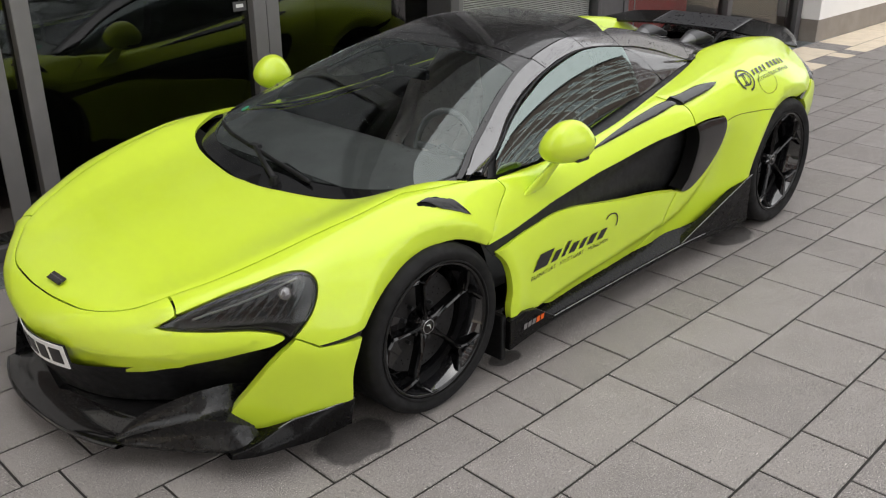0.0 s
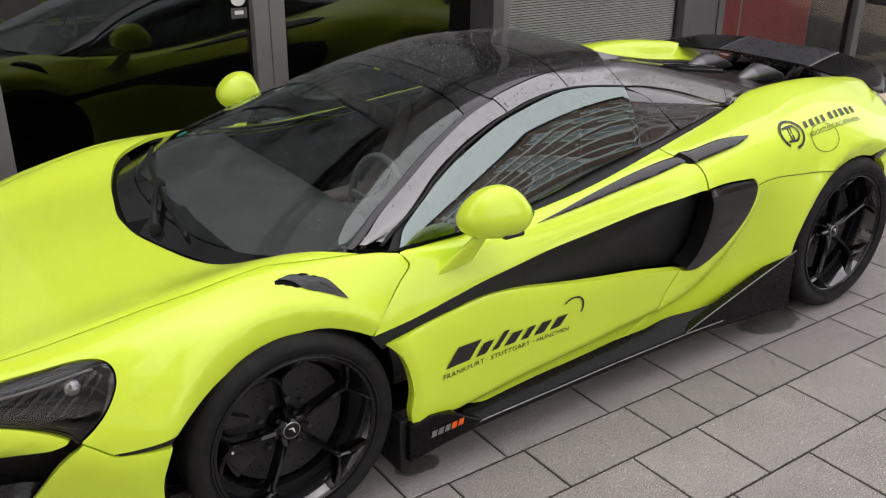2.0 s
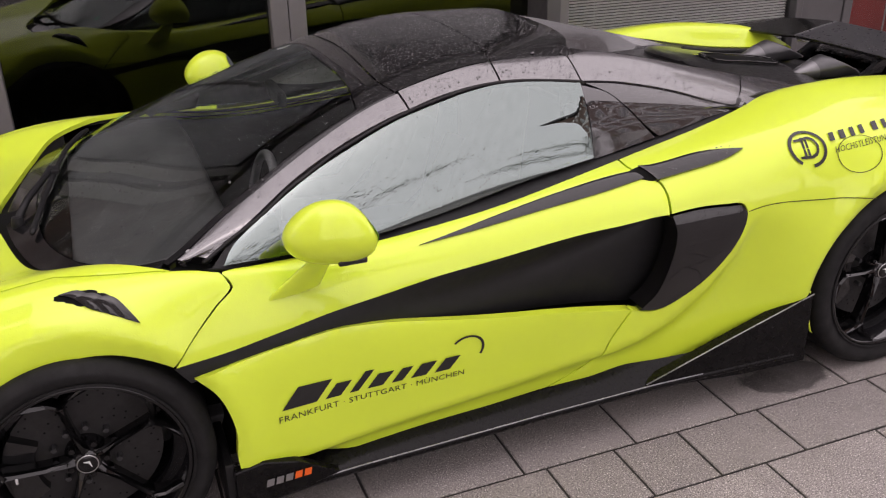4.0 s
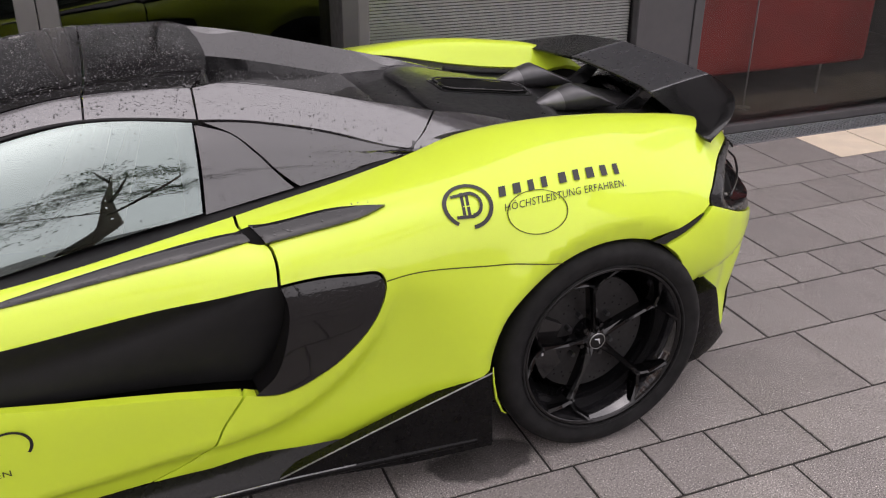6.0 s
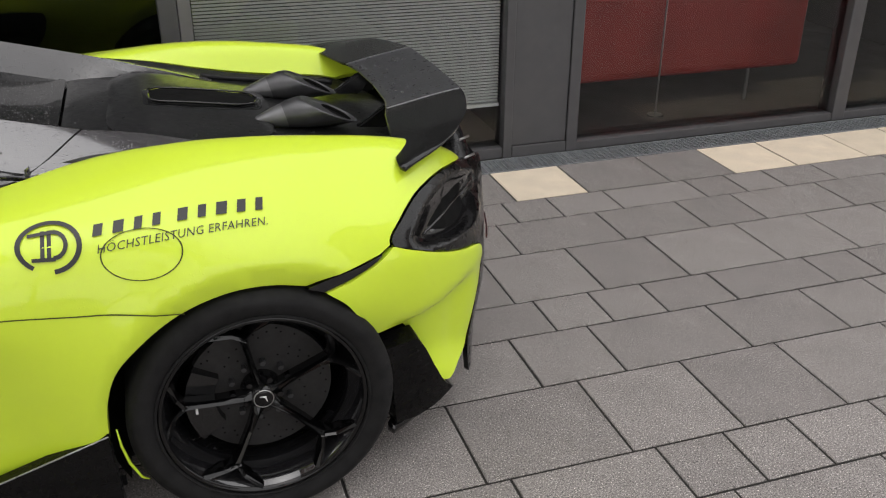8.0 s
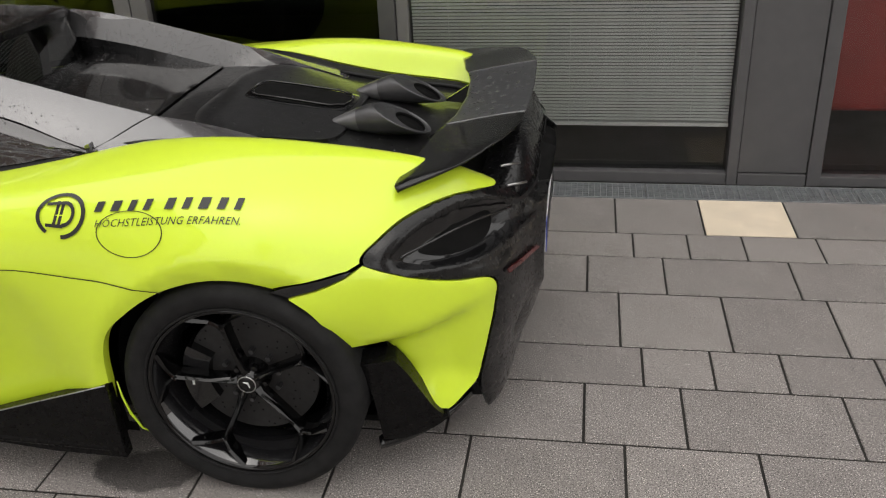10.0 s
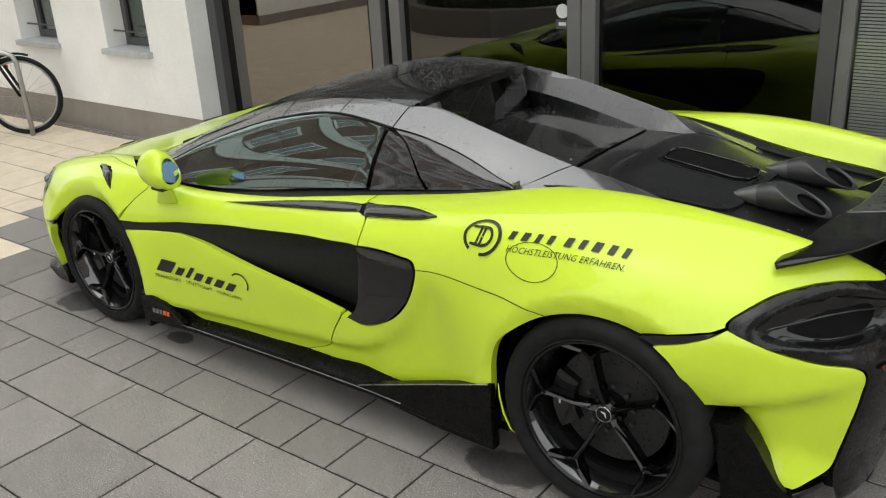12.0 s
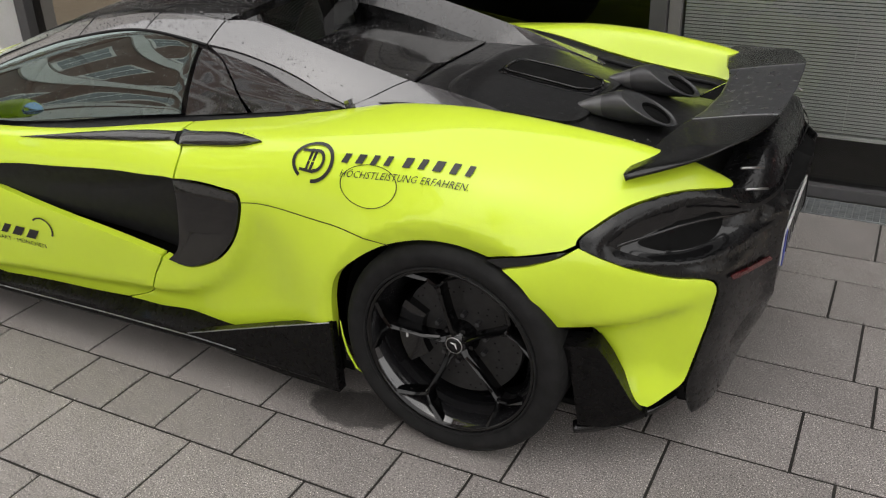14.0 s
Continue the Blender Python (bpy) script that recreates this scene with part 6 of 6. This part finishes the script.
pivot = bpy.data.objects["wiper_pivot"]
pivot.data.transform(Matrix.Translation((-.105, -.12, .728)) @ Matrix.Rotation(radians(90), 4, "X") @ Matrix.Translation((.085, 0, 0)))


# wheels
HUB = .052


def wheel(cx, y_face, r, rim_r, width, side, sit=0.0):
    w = new("wheel")
    w.parent = car
    w.location = (cx, side * y_face, r + sit)
    w["label"] = "black five-spoke alloy wheel with a low-profile tyre"
    s = -side
    tyre = [(rim_r - .004, .004), (rim_r + .012, -.004), (r * .5 + rim_r * .5, -.014), (r - .022, -.010), (r - .006, .004), (r, .020), (r, width - .03), (r - .02, width), (rim_r, width)]
    bm = lathe([(a, b * s) for a, b in tyre], 96)
    bmesh.ops.recalc_face_normals(bm, faces=bm.faces[:])
    tyre_ob = part("tyre", bm, RUBBER, w, "black tyre with a raised rim guard", smooth=True)
    part("rim_guard", lathe([(rim_r + .004 + .004 * math.cos(a), s * (-.004 + .004 * math.sin(a))) for a in np.linspace(0, 2 * math.pi, 9)], 96), RUBBER, tyre_ob, smooth=True)
    lip = [(rim_r + .002, .004), (rim_r - .003, -.003), (rim_r - .010, -.002), (rim_r - .014, .008)]
    rim = part("rim", lathe([(a, b * s) for a, b in lip], 96), RIM, w, "gloss black rim", smooth=True)
    barrel = [(rim_r - .012, .006), (rim_r - .016, .014), (rim_r - .040, .052), (rim_r - .044, .13), (rim_r - .048, width - .02), (rim_r, width - .01)]
    part("barrel", lathe([(a, b * s) for a, b in barrel], 96), BARREL, rim, "dark polished rim barrel", smooth=True)
    part("brake_disc", lathe([(.05, s * .125), (.05, s * .11), (.193, s * .11), (.195, s * .125), (.193, s * .14), (.05, s * .14)], 64), BRAKE, w, "drilled brake disc", smooth=False)
    bm = bmesh.new()
    for k in range(60):
        a, rr = k * 2.399963, .085 + .10 * math.sqrt((k % 12 + .5) / 12)
        lathe([(0, s * .1092), (.0032, s * .1092)], 6, bm=bm, centre=(rr * math.cos(a), 0, rr * math.sin(a)))
    tagged(part("disc_holes", bm, MATT_BLACK, w), "small drilled holes in the disc", kind="stuff")
    for k in range(10):
        a = 2 * math.pi * k / 10 + .2
        bm = bmesh.new()
        lathe([(0, s * .088), (.007, s * .088), (.008, s * .092), (.008, s * .11)], 8, bm=bm, centre=(.083 * math.cos(a), 0, .083 * math.sin(a)))
        part("disc_bolt", bm, COLLAR, w, "small dark bolt")
    bm = bmesh.new()
    n = 14
    arc = [radians(a) for a in np.linspace(150, 215, n)]
    loops = [[bm.verts.new((rr * math.cos(a), s * yy, rr * math.sin(a))) for rr, yy in ((.125, .082), (.200, .076), (.208, .16), (.12, .16))] for a in arc]
    for a, b in zip(loops[:-1], loops[1:]):
        for k in range(4):
            bm.faces.new((a[k], a[(k + 1) % 4], b[(k + 1) % 4], b[k]))
    bm.faces.new(loops[0][::-1])
    bm.faces.new(loops[-1])
    bmesh.ops.recalc_face_normals(bm, faces=bm.faces[:])
    cal = part("brake_caliper", bm, GLOSS_BLACK, w, "black brake caliper")
    part("caliper_mark", box(-.176, -.170, *sorted((s * .0775, s * .074)), -.03, .02), WHITE, cal)
    hub = part("hub", lathe([(0, s * HUB), (.030, s * HUB), (.034, s * (HUB + .004)), (.042, s * (HUB + .02)), (.055, s * (HUB + .04)), (.055, s * (HUB + .06))], 40), GLOSS_BLACK, w, smooth=True)
    part("hub_cap", lathe([(0, s * (HUB - .0045)), (.024, s * (HUB - .004)), (.027, s * (HUB - .001)), (.028, s * HUB)], 32), RIM, hub, "dark hub cap with a plain pale mark", smooth=True)
    part("hub_ring", lathe([(.0245, s * (HUB - .0052)), (.0265, s * (HUB - .0060)), (.0275, s * (HUB - .0042))], 40), STEEL, hub, "thin steel ring", smooth=True)
    part("hub_mark", tube([(-.010, s * (HUB - .0055), .008), (.004, s * (HUB - .0058), .006), (.009, s * (HUB - .0055), -.010)], [.001, .0035, .001], 6), WHITE, hub, "small pale sweep")
    for k in range(5):
        base = radians(90 + 72 * k + 10)
        bolt = bmesh.new()
        lathe([(0, 0), (.008, 0), (.009, s * .012)], 8, bm=bolt, centre=(.047 * math.cos(base + .6), s * (HUB + .014), .047 * math.sin(base + .6)))
        part("wheel_bolt", bolt, RIM, hub)
        bm = bmesh.new()

        def blade(stations):
            """A faceted limb through stations of (radius, angle, half width, depth of its face, bevel's drop)."""
            rings = []
            pts = [Vector((r * math.cos(a), 0, r * math.sin(a))) for r, a, *_ in stations]
            for i, (p, st) in enumerate(zip(pts, stations)):
                d = (pts[min(i + 1, len(pts) - 1)] - pts[max(i - 1, 0)]).normalized()
                t = Vector((-d.z, 0, d.x))
                wd, dep, drop = st[2:]
                rings.append([bm.verts.new(p + t * o * wd + Vector((0, s * (dep + e), 0))) for o, e in ((-1, drop), (-.62, .003), (.10, -.004), (.62, .003), (1, drop), (.85, .045), (-.85, .045))])
            for a, b in zip(rings[:-1], rings[1:]):
                for i in range(7):
                    bm.faces.new((a[i], a[(i + 1) % 7], b[(i + 1) % 7], b[i]))
            bm.faces.new(rings[0])
            bm.faces.new(rings[-1][::-1])
        knee, end = rim_r * .76, rim_r - .010
        blade([(.020, base, .021, HUB + .004, .008), (.050, base + .02, .012, .046, .010), (knee * .5, base + .035, .0085, .040, .012), (knee * .85, base + .02, .009, .030, .013), (knee + .004, base + .010, .014, .022, .016)])
        for lean in (-.30, .33):
            blade([(knee - .008, base + .02 - .1 * lean, .008, .024, .010), (knee * .6 + end * .4, base + .38 * lean, .009, .017, .014), (end, base + lean, .014, .004, .022)])
        bmesh.ops.recalc_face_normals(bm, faces=bm.faces[:])
        part("spoke", bm, SPOKE, w, "gloss black forked spoke")
    return w


for side in (-1, 1):
    wheel(0.0, .925, .322, .258, .225, side)
    wheel(2.665, .932, .347, .272, .285, side, .0109)

# cabin interior
part("cabin_floor", box(.15, 1.75, -.66, .66, .20, .24, .01), DASH, car)
bm = bmesh.new()
rows = []
for y in np.linspace(-.70, .70, 25):
    rows.append([bm.verts.new(c) for c in ((-.04, y, .70 - .05 * abs(y)), (.16, y, .765 - .03 * abs(y)), (.34, y, .80 - .02 * abs(y) + .02 * math.exp(-((y + .36) / .16) ** 2)), (.46, y, .78), (.50, y, .70), (.47, y, .50))])
for a, b in zip(rows[:-1], rows[1:]):
    for k in range(5):
        bm.faces.new((a[k], a[k + 1], b[k + 1], b[k]))
part("dashboard", bm, DASH, car, "dark grey dashboard", smooth=True)
ring = [(.60 + .05 * math.sin(a) * .6, -.36 + .175 * math.cos(a), .745 + .165 * math.sin(a)) for a in np.linspace(0, 2 * math.pi, 36, endpoint=False)]
steer = part("steering_wheel", tube(ring, .014, 8, closed=True), DASH, car, "dark steering wheel", smooth=True)
part("steering_spoke", box(.585, .605, -.52, -.20, .735, .76, .006), DASH, steer)
part("steering_column", tube([(.60, -.36, .745), (.44, -.36, .72)], .035, 12), DASH, steer, smooth=True)
for y in (-.36, .36):
    bm = bmesh.new()
    rows = []
    for x, z, w, d in ((.80, .40, .22, .05), (.95, .37, .23, .08), (1.10, .36, .22, .09), (1.20, .42, .22, .08), (1.28, .60, .24, .07), (1.36, .80, .23, .06), (1.41, .93, .16, .05), (1.44, 1.02, .13, .045), (1.45, 1.06, .09, .03)):
        rows.append([bm.verts.new((x + (d * .6 if z > .42 else 0) * (math.cos(a) * .5), y + w * math.sin(a), z + (d if z <= .42 else d * .3) * math.cos(a))) for a in np.linspace(0, 2 * math.pi, 18, endpoint=False)])
    for a, b in zip(rows[:-1], rows[1:]):
        for k in range(18):
            bm.faces.new((a[k], a[(k + 1) % 18], b[(k + 1) % 18], b[k]))
    bm.faces.new(rows[-1])
    bm.faces.new(rows[0][::-1])
    bmesh.ops.recalc_face_normals(bm, faces=bm.faces[:])
    seat = part("bucket_seat", bm, LEATHER, car, "grey suede bucket seat", smooth=True)
    for e in (-1, 1):
        part("seat_bolster", tube([(.82, y + e * .21, .44), (1.1, y + e * .23, .44), (1.24, y + e * .24, .58), (1.33, y + e * .23, .82)], [.03, .045, .05, .03], 10), LEATHER, seat, smooth=True)
part("rear_bulkhead", box(1.62, 1.66, -.56, .56, .24, .96, .01), DASH, car)
part("centre_console", box(.45, 1.4, -.09, .09, .24, .52, .03), DASH, car)
inner = part("inner_mirror", box(.72, .75, -.12, .10, .985, 1.035, .012), BLACK_PLASTIC, car)


# ---------- lettering and marks on the flank ----------
def on_skin(name, polys, origin, along, up, material, parent, lift=.0036, side=-1, label=""):
    """Flat shapes, in units of the lettering's width and height, laid on the body side."""
    o, a, b = (np.array(k, float) for k in (origin, along, up))
    verts, faces = [], []
    for poly in polys:
        xy = np.array(poly, float)
        uv = o + xy[:, :1] * a + xy[:, 1:2] * b
        p, m = BODY.at(uv)
        extra = door_crease(uv, p)
        p = (p + m * (lift + extra)[:, None]) * (1, side, 1)
        n0 = len(verts)
        verts += [tuple(c) for c in p]
        faces.append(list(range(n0, n0 + len(xy)))[::(1 if side > 0 else 1)])
    me = bpy.data.meshes.new(name)
    me.from_pydata(verts, [], faces)
    me.materials.append(material)
    ob = new(name, me)
    ob.parent = parent
    return tagged(ob, label)


def lettering(name, text, origin, along, up, material, parent, label):
    """Words in the built-in font, laid on the body side; along spans the words, up the capitals' height."""
    cu = bpy.data.curves.new(name, "FONT")
    cu.body, cu.resolution_u, cu.space_character = text, 2, 1.06
    ob = bpy.data.objects.new(name, cu)
    scene.collection.objects.link(ob)
    me = bpy.data.meshes.new_from_object(ob.evaluated_get(bpy.context.evaluated_depsgraph_get()))
    bpy.data.objects.remove(ob)
    co = np.array([v.co[:] for v in me.vertices])
    width, cap = co[:, 0].max() - co[:, 0].min(), 0.70
    xy = np.stack([(co[:, 0] - co[:, 0].min()) / width, co[:, 1] / cap], 1)
    uv = np.array(origin) + xy[:, :1] * np.array(along) + xy[:, 1:2] * np.array(up)
    p, m = BODY.at(uv)
    extra = door_crease(uv, p)
    p = (p + m * (.0034 + extra)[:, None]) * (1, -1, 1)
    for v, c in zip(me.vertices, p):
        v.co = c
    me.materials.clear()
    me.materials.append(material)
    o = new(name, me)
    o.parent = parent
    return tagged(o, label)


def bars(widths, gap, slant=0.0, cuts=()):
    """Letter-sized blocks in a row over a unit width."""
    total = sum(widths) + gap * (len(widths) - 1)
    x, out = 0.0, []
    for i, w in enumerate(widths):
        a, b = x / total, (x + w) / total
        top = cuts[i] if i < len(cuts) else 1.0
        out.append([(a, 0), (b, 0), (b + slant * top, top), (a + slant * top, top)])
        x += w + gap
    return out


def ring_marks(cu, cv, ru, rv, thick, n=48, start=0.0, turn=2 * math.pi):
    out = []
    for k in range(n):
        a, b = start + turn * k / n, start + turn * (k + 1) / n
        out.append([(cu + ru * math.cos(t) * s, cv + rv * math.sin(t) * s) for t, s in ((a, 1), (b, 1), (b, 1 - thick), (a, 1 - thick))])
    return out


near_door = [o for o in car.children if o.name.startswith("door") and not o.name.startswith("door_m")][0]
for block in bars((1.35, .62, .36, .66, .46, .66, .66), .36, .10, (1, .70, 1, .70, .70, .70, .70)):
    on_skin("door_mark", [block], (.495, 4.61), (.487, .092), (.0, -.235), DECAL, near_door, label="black slanted block of the maker's mark")
on_skin("door_swoosh", ring_marks(1.035, 4.50, .055, .19, .14, 22, 3.9, 3.0), (0, 0), (1, 0), (0, 1), DECAL, near_door, label="thin black swoosh")
lettering("door_lettering", "FRANKFURT · STUTTGART · MÜNCHEN", (.485, 4.75), (.543, .09), (.0, -.075), DECAL_FINE, near_door, "small dark capital lettering naming three cities")
near_quarter = [o for o in car.children if o.name.startswith("rear_quarter")][0]
on_skin("roundel", ring_marks(2.223, 3.09, .071, .285, .16, 44, 2.15, 5.6), (0, 0), (1, 0), (0, 1), DECAL, near_quarter, label="round black emblem ring")
on_skin("roundel_bars", [[(2.208, 2.92), (2.217, 2.92), (2.212, 3.24), (2.203, 3.24)], [(2.222, 2.92), (2.231, 2.92), (2.226, 3.24), (2.217, 3.24)], [(2.180, 2.94), (2.240, 2.92), (2.240, 2.96), (2.180, 2.98)], [(2.185, 3.21), (2.235, 3.21), (2.235, 3.25), (2.185, 3.25)]]
        + ring_marks(2.232, 3.08, .032, .16, .28, 18, -1.6, 3.2), (0, 0), (1, 0), (0, 1), DECAL, near_quarter, lift=.0042)
for word, start, span in ((bars((.52, .60, .46, .46), .60, .012), 0.0, .385), (bars((.56, .46, .62, .50, .42), .58, .010), .485, .515)):
    for block in word:
        on_skin("quarter_mark", [[(start + x * span, y) for x, y in block]], (2.317, 3.045), (.392, -.11), (.004, -.125), DECAL, near_quarter, label="dark block of the company mark")
lettering("quarter_lettering", "HÖCHSTLEISTUNG ERFAHREN.", (2.324, 3.215), (.391, -.12), (.004, -.085), DECAL_FINE, near_quarter, "thin dark capital slogan lettering")
on_skin("fuel_flap", ring_marks(2.420, 3.26, .092, .245, .035, 56), (0, 0), (1, 0), (0, 1), SEAM, near_quarter, lift=.0030, label="round fuel flap seam")
su = np.linspace(1.976, 2.495, 60)
sv = pchip([1.976, 2.06, 2.161, 2.235, 2.310, 2.40, 2.495], [3.92, 3.855, 3.80, 3.775, 3.765, 3.79, 3.85], su)
on_skin("quarter_seam", [[(a, va), (b, vb), (b, vb + .012), (a, va + .012)] for a, va, b, vb in zip(su[:-1], sv[:-1], su[1:], sv[1:])],
        (0, 0), (1, 0), (0, 1), SEAM, near_quarter, lift=.0030, label="fine panel seam")
skirt_near = [o for o in car.children if o.name.startswith("side_skirt")][0]
for k in range(5):
    x = .43 + .026 * k
    z = .178 + .0016 * k
    bm = bmesh.new()
    bm.faces.new([bm.verts.new((px, -.9705, pz)) for px, pz in ((x, z), (x + .02, z + .001), (x + .024, z + .024), (x + .004, z + .023))])
    part("skirt_mark", bm, ORANGE if k > 2 else FRAME_LIGHT, skirt_near, "orange model mark block" if k > 2 else "")

a, m = CABIN.at([(.26, 1.46)])
bm = bmesh.new()
bmesh.ops.create_circle(bm, cap_ends=True, radius=.022, segments=24)
bmesh.ops.rotate(bm, verts=bm.verts[:], cent=(0, 0, 0), matrix=Vector((0, 0, 1)).rotation_difference(Vector(m[0])).to_matrix())
bmesh.ops.translate(bm, verts=bm.verts[:], vec=Vector(a[0]) + Vector(m[0]) * .004)
part("screen_sticker", bm, shade("green_sticker", (.02, .30, .16), .4, vary=.05), car, "round green sticker on the windscreen")


def beads(S, count, box_uv, seed, lift=.002, relief=None, edge=None):
    """Small flat beads of rain strewn over a stretch of a surface, on both sides."""
    r = np.random.default_rng(seed)
    uv = np.stack([r.uniform(box_uv[0], box_uv[1], count), r.uniform(box_uv[2], box_uv[3], count)], 1)
    if edge is not None:
        uv = uv[edge(uv)]
    p, n = S.at(uv)
    p = p + n * ((lift + (relief(uv, p) if relief else 0)) * np.ones(len(uv)))[:, None]
    size = np.exp(r.normal(math.log(.0014), .38, len(uv)))
    side = r.choice([-1.0, 1.0], len(uv))
    verts, faces = [], []
    for c, m, s, e in zip(p, n, size, side):
        c, m = Vector(c * (1, e, 1)), Vector(m * (1, e, 1))
        a = m.orthogonal().normalized()
        b = m.cross(a)
        n0 = len(verts)
        for rad, up in ((1.0, 0), (.72, .45)):
            verts += [c + (a * math.cos(k * math.pi / 3) + b * math.sin(k * math.pi / 3)) * s * rad + m * s * up for k in range(6)]
        verts.append(c + m * s * .62)
        for k in range(6):
            q = (k + 1) % 6
            faces.append((n0 + k, n0 + q, n0 + 6 + q, n0 + 6 + k))
            faces.append((n0 + 6 + k, n0 + 6 + q, n0 + 12))
    return verts, faces


verts, faces = [], []
tonneau_rise = lambda uv, p: .075 * (1 - ease(uv[:, 0], 1.72, 2.20)) * (1 - .6 * ease(uv[:, 1], .9, 1.7))
for v, f in (beads(CABIN, 4200, (.89, 1.64, 0, 1.48), 1), beads(CABIN, 1500, (.05, .88, 0, 1.5), 2, .001, edge=lambda uv: uv[:, 0] > .02 + .1 * uv[:, 1] ** 2), beads(CABIN, 900, (.45, 2.15, 1.6, 1.95), 3, .003),
             beads(BODY, 1800, (1.75, 2.2, 0, 1.5), 4, .013, tonneau_rise), beads(BODY, 600, (2.25, 3.1, .3, 1.15), 5, .007), beads(BODY, 160, (1.68, 1.98, 2.80, 3.02), 6, .012),
             beads(CABIN, 130, (.75, 1.55, 2.15, 3.6), 7, -.002), beads(CABIN, 110, (1.85, 2.15, 2.0, 3.6), 8, -.003)):
    n0 = len(verts)
    verts += v
    faces += [tuple(n0 + k for k in q) for q in f]
me = bpy.data.meshes.new("rain")
me.from_pydata(verts, [], faces)
me.materials.append(WATER)
me.polygons.foreach_set("use_smooth", np.ones(len(me.polygons), bool))
drops = tagged(new("rain", me), "small clear beads of rain on the black panels", kind="stuff")
drops.parent = car

# ---------- pavers, in rows of three depths ----------
def paver_mesh(w, d, material):
    bm = bmesh.new()
    g, c = 0.0046, 0.0024
    lo = [bm.verts.new((x, y, -0.03)) for x, y in ((g, g), (w - g, g), (w - g, d - g), (g, d - g))]
    mid = [bm.verts.new((v.co.x, v.co.y, -c * 0.7)) for v in lo]
    top = [bm.verts.new((x, y, 0)) for x, y in ((g + c, g + c), (w - g - c, g + c), (w - g - c, d - g - c), (g + c, d - g - c))]
    for a, b in ((lo, mid), (mid, top)):
        for k in range(4):
            bm.faces.new((a[k], a[(k + 1) % 4], b[(k + 1) % 4], b[k]))
    bm.faces.new(top)
    return mesh_of(bm, "paver", material)


pavement = bpy.data.objects["pavement"]
UNIT = .07932                               # module of the paving, joint to joint
REPEAT = 16 * UNIT
# depth in modules, first joint, joints after it in modules
KINDS = {"L": (5, .331, (0, 5, 11)), "S": (3, .007, (0, 3, 6, 10)), "M": (4, .126, (0, 6.5, 12))}
PAVED, rest = {}, {}
rnd = random.Random(4)
singles = 0


def is_cream(row, x):
    """The pale pavers: a band along the shop and the forecourt of the white house."""
    if row == 0 and (4.14 < x < 4.55 or 5.4 < x < 7.95 or x > 8.45):
        return True
    if row == 1 and (6.6 < x < 7.1 or 7.4 < x < 7.75 or x > 8.2):
        return True
    if row > 1 and x > 8.9 + .2 * row:
        return True
    return x < (-2.05, -2.2, -2.1, -2.2, -2.0, -1.95, -1.45)[row] if row < 7 else x < -2.7


y = 1.307
for row in range(42):
    kind = "LSM"[row % 3]
    deep, first, marks = KINDS[kind]
    d = deep * UNIT
    cuts = sorted(first + n * REPEAT + k * UNIT for n in range(-8, 10) for k in marks)
    for x, x1 in zip(cuts[:-1], cuts[1:]):
        if x1 < -9 or x > 12:
            continue
        w = round(x1 - x, 4)
        mx, my = x + w / 2, y - d / 2
        cream = is_cream(row, mx)
        key = (w, d, cream)
        if key not in PAVED:
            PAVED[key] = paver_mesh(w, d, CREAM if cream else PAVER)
        if -1.9 < mx < 6.3 and -2.3 < my and singles < 300:
            o = new("paver", PAVED[key])
            o.parent, o.location = pavement, (x, y - d, rnd.uniform(-0.0012, 0.0008))
            singles += 1
        else:
            rest.setdefault(cream, []).append((key, Matrix.Translation((x, y - d, rnd.uniform(-0.0012, 0.0008)))))
    y -= d
for cream, items in rest.items():
    verts, faces = [], []
    for key, m in items:
        n0 = len(verts)
        verts += [m @ v.co for v in PAVED[key].vertices]
        faces += [[n0 + i for i in p.vertices] for p in PAVED[key].polygons]
    me = bpy.data.meshes.new("paver_field")
    me.from_pydata(verts, [], faces)
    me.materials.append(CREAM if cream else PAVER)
    o = tagged(new("paver_field", me), "far cream concrete pavers" if cream else "far grey concrete pavers", kind="stuff")
    o.parent = pavement

# narrow strip of small setts at the foot of the white house
verts, faces = [], []
for row in range(2):
    x = -9.0
    while x < -2.2:
        w = rnd.uniform(.035, .07)
        y0, y1 = 1.312 + .051 * row, 1.357 + .051 * row
        z = rnd.uniform(-.004, .001)
        n0 = len(verts)
        verts += [(x, y0, -.03), (x + w, y0, -.03), (x + w, y1, -.03), (x, y1, -.03), (x + .005, y0 + .005, z), (x + w - .005, y0 + .006, z), (x + w - .006, y1 - .005, z), (x + .006, y1 - .006, z)]
        faces += [(n0 + 4, n0 + 5, n0 + 6, n0 + 7)] + [(n0 + k, n0 + (k + 1) % 4, n0 + 4 + (k + 1) % 4, n0 + 4 + k) for k in range(4)]
        x += w + .006
me = bpy.data.meshes.new("sett_strip")
me.from_pydata(verts, [], faces)
me.materials.append(PLINTH)
o = tagged(new("sett_strip", me), "small grey-brown setts along the plinth", kind="stuff")
o.parent = pavement
structure("pavement_edge", box(-12, -2.105, 1.3032, 1.415, -0.08, -0.022), JOINT, "bed of dark sand under the small setts", "pavement")
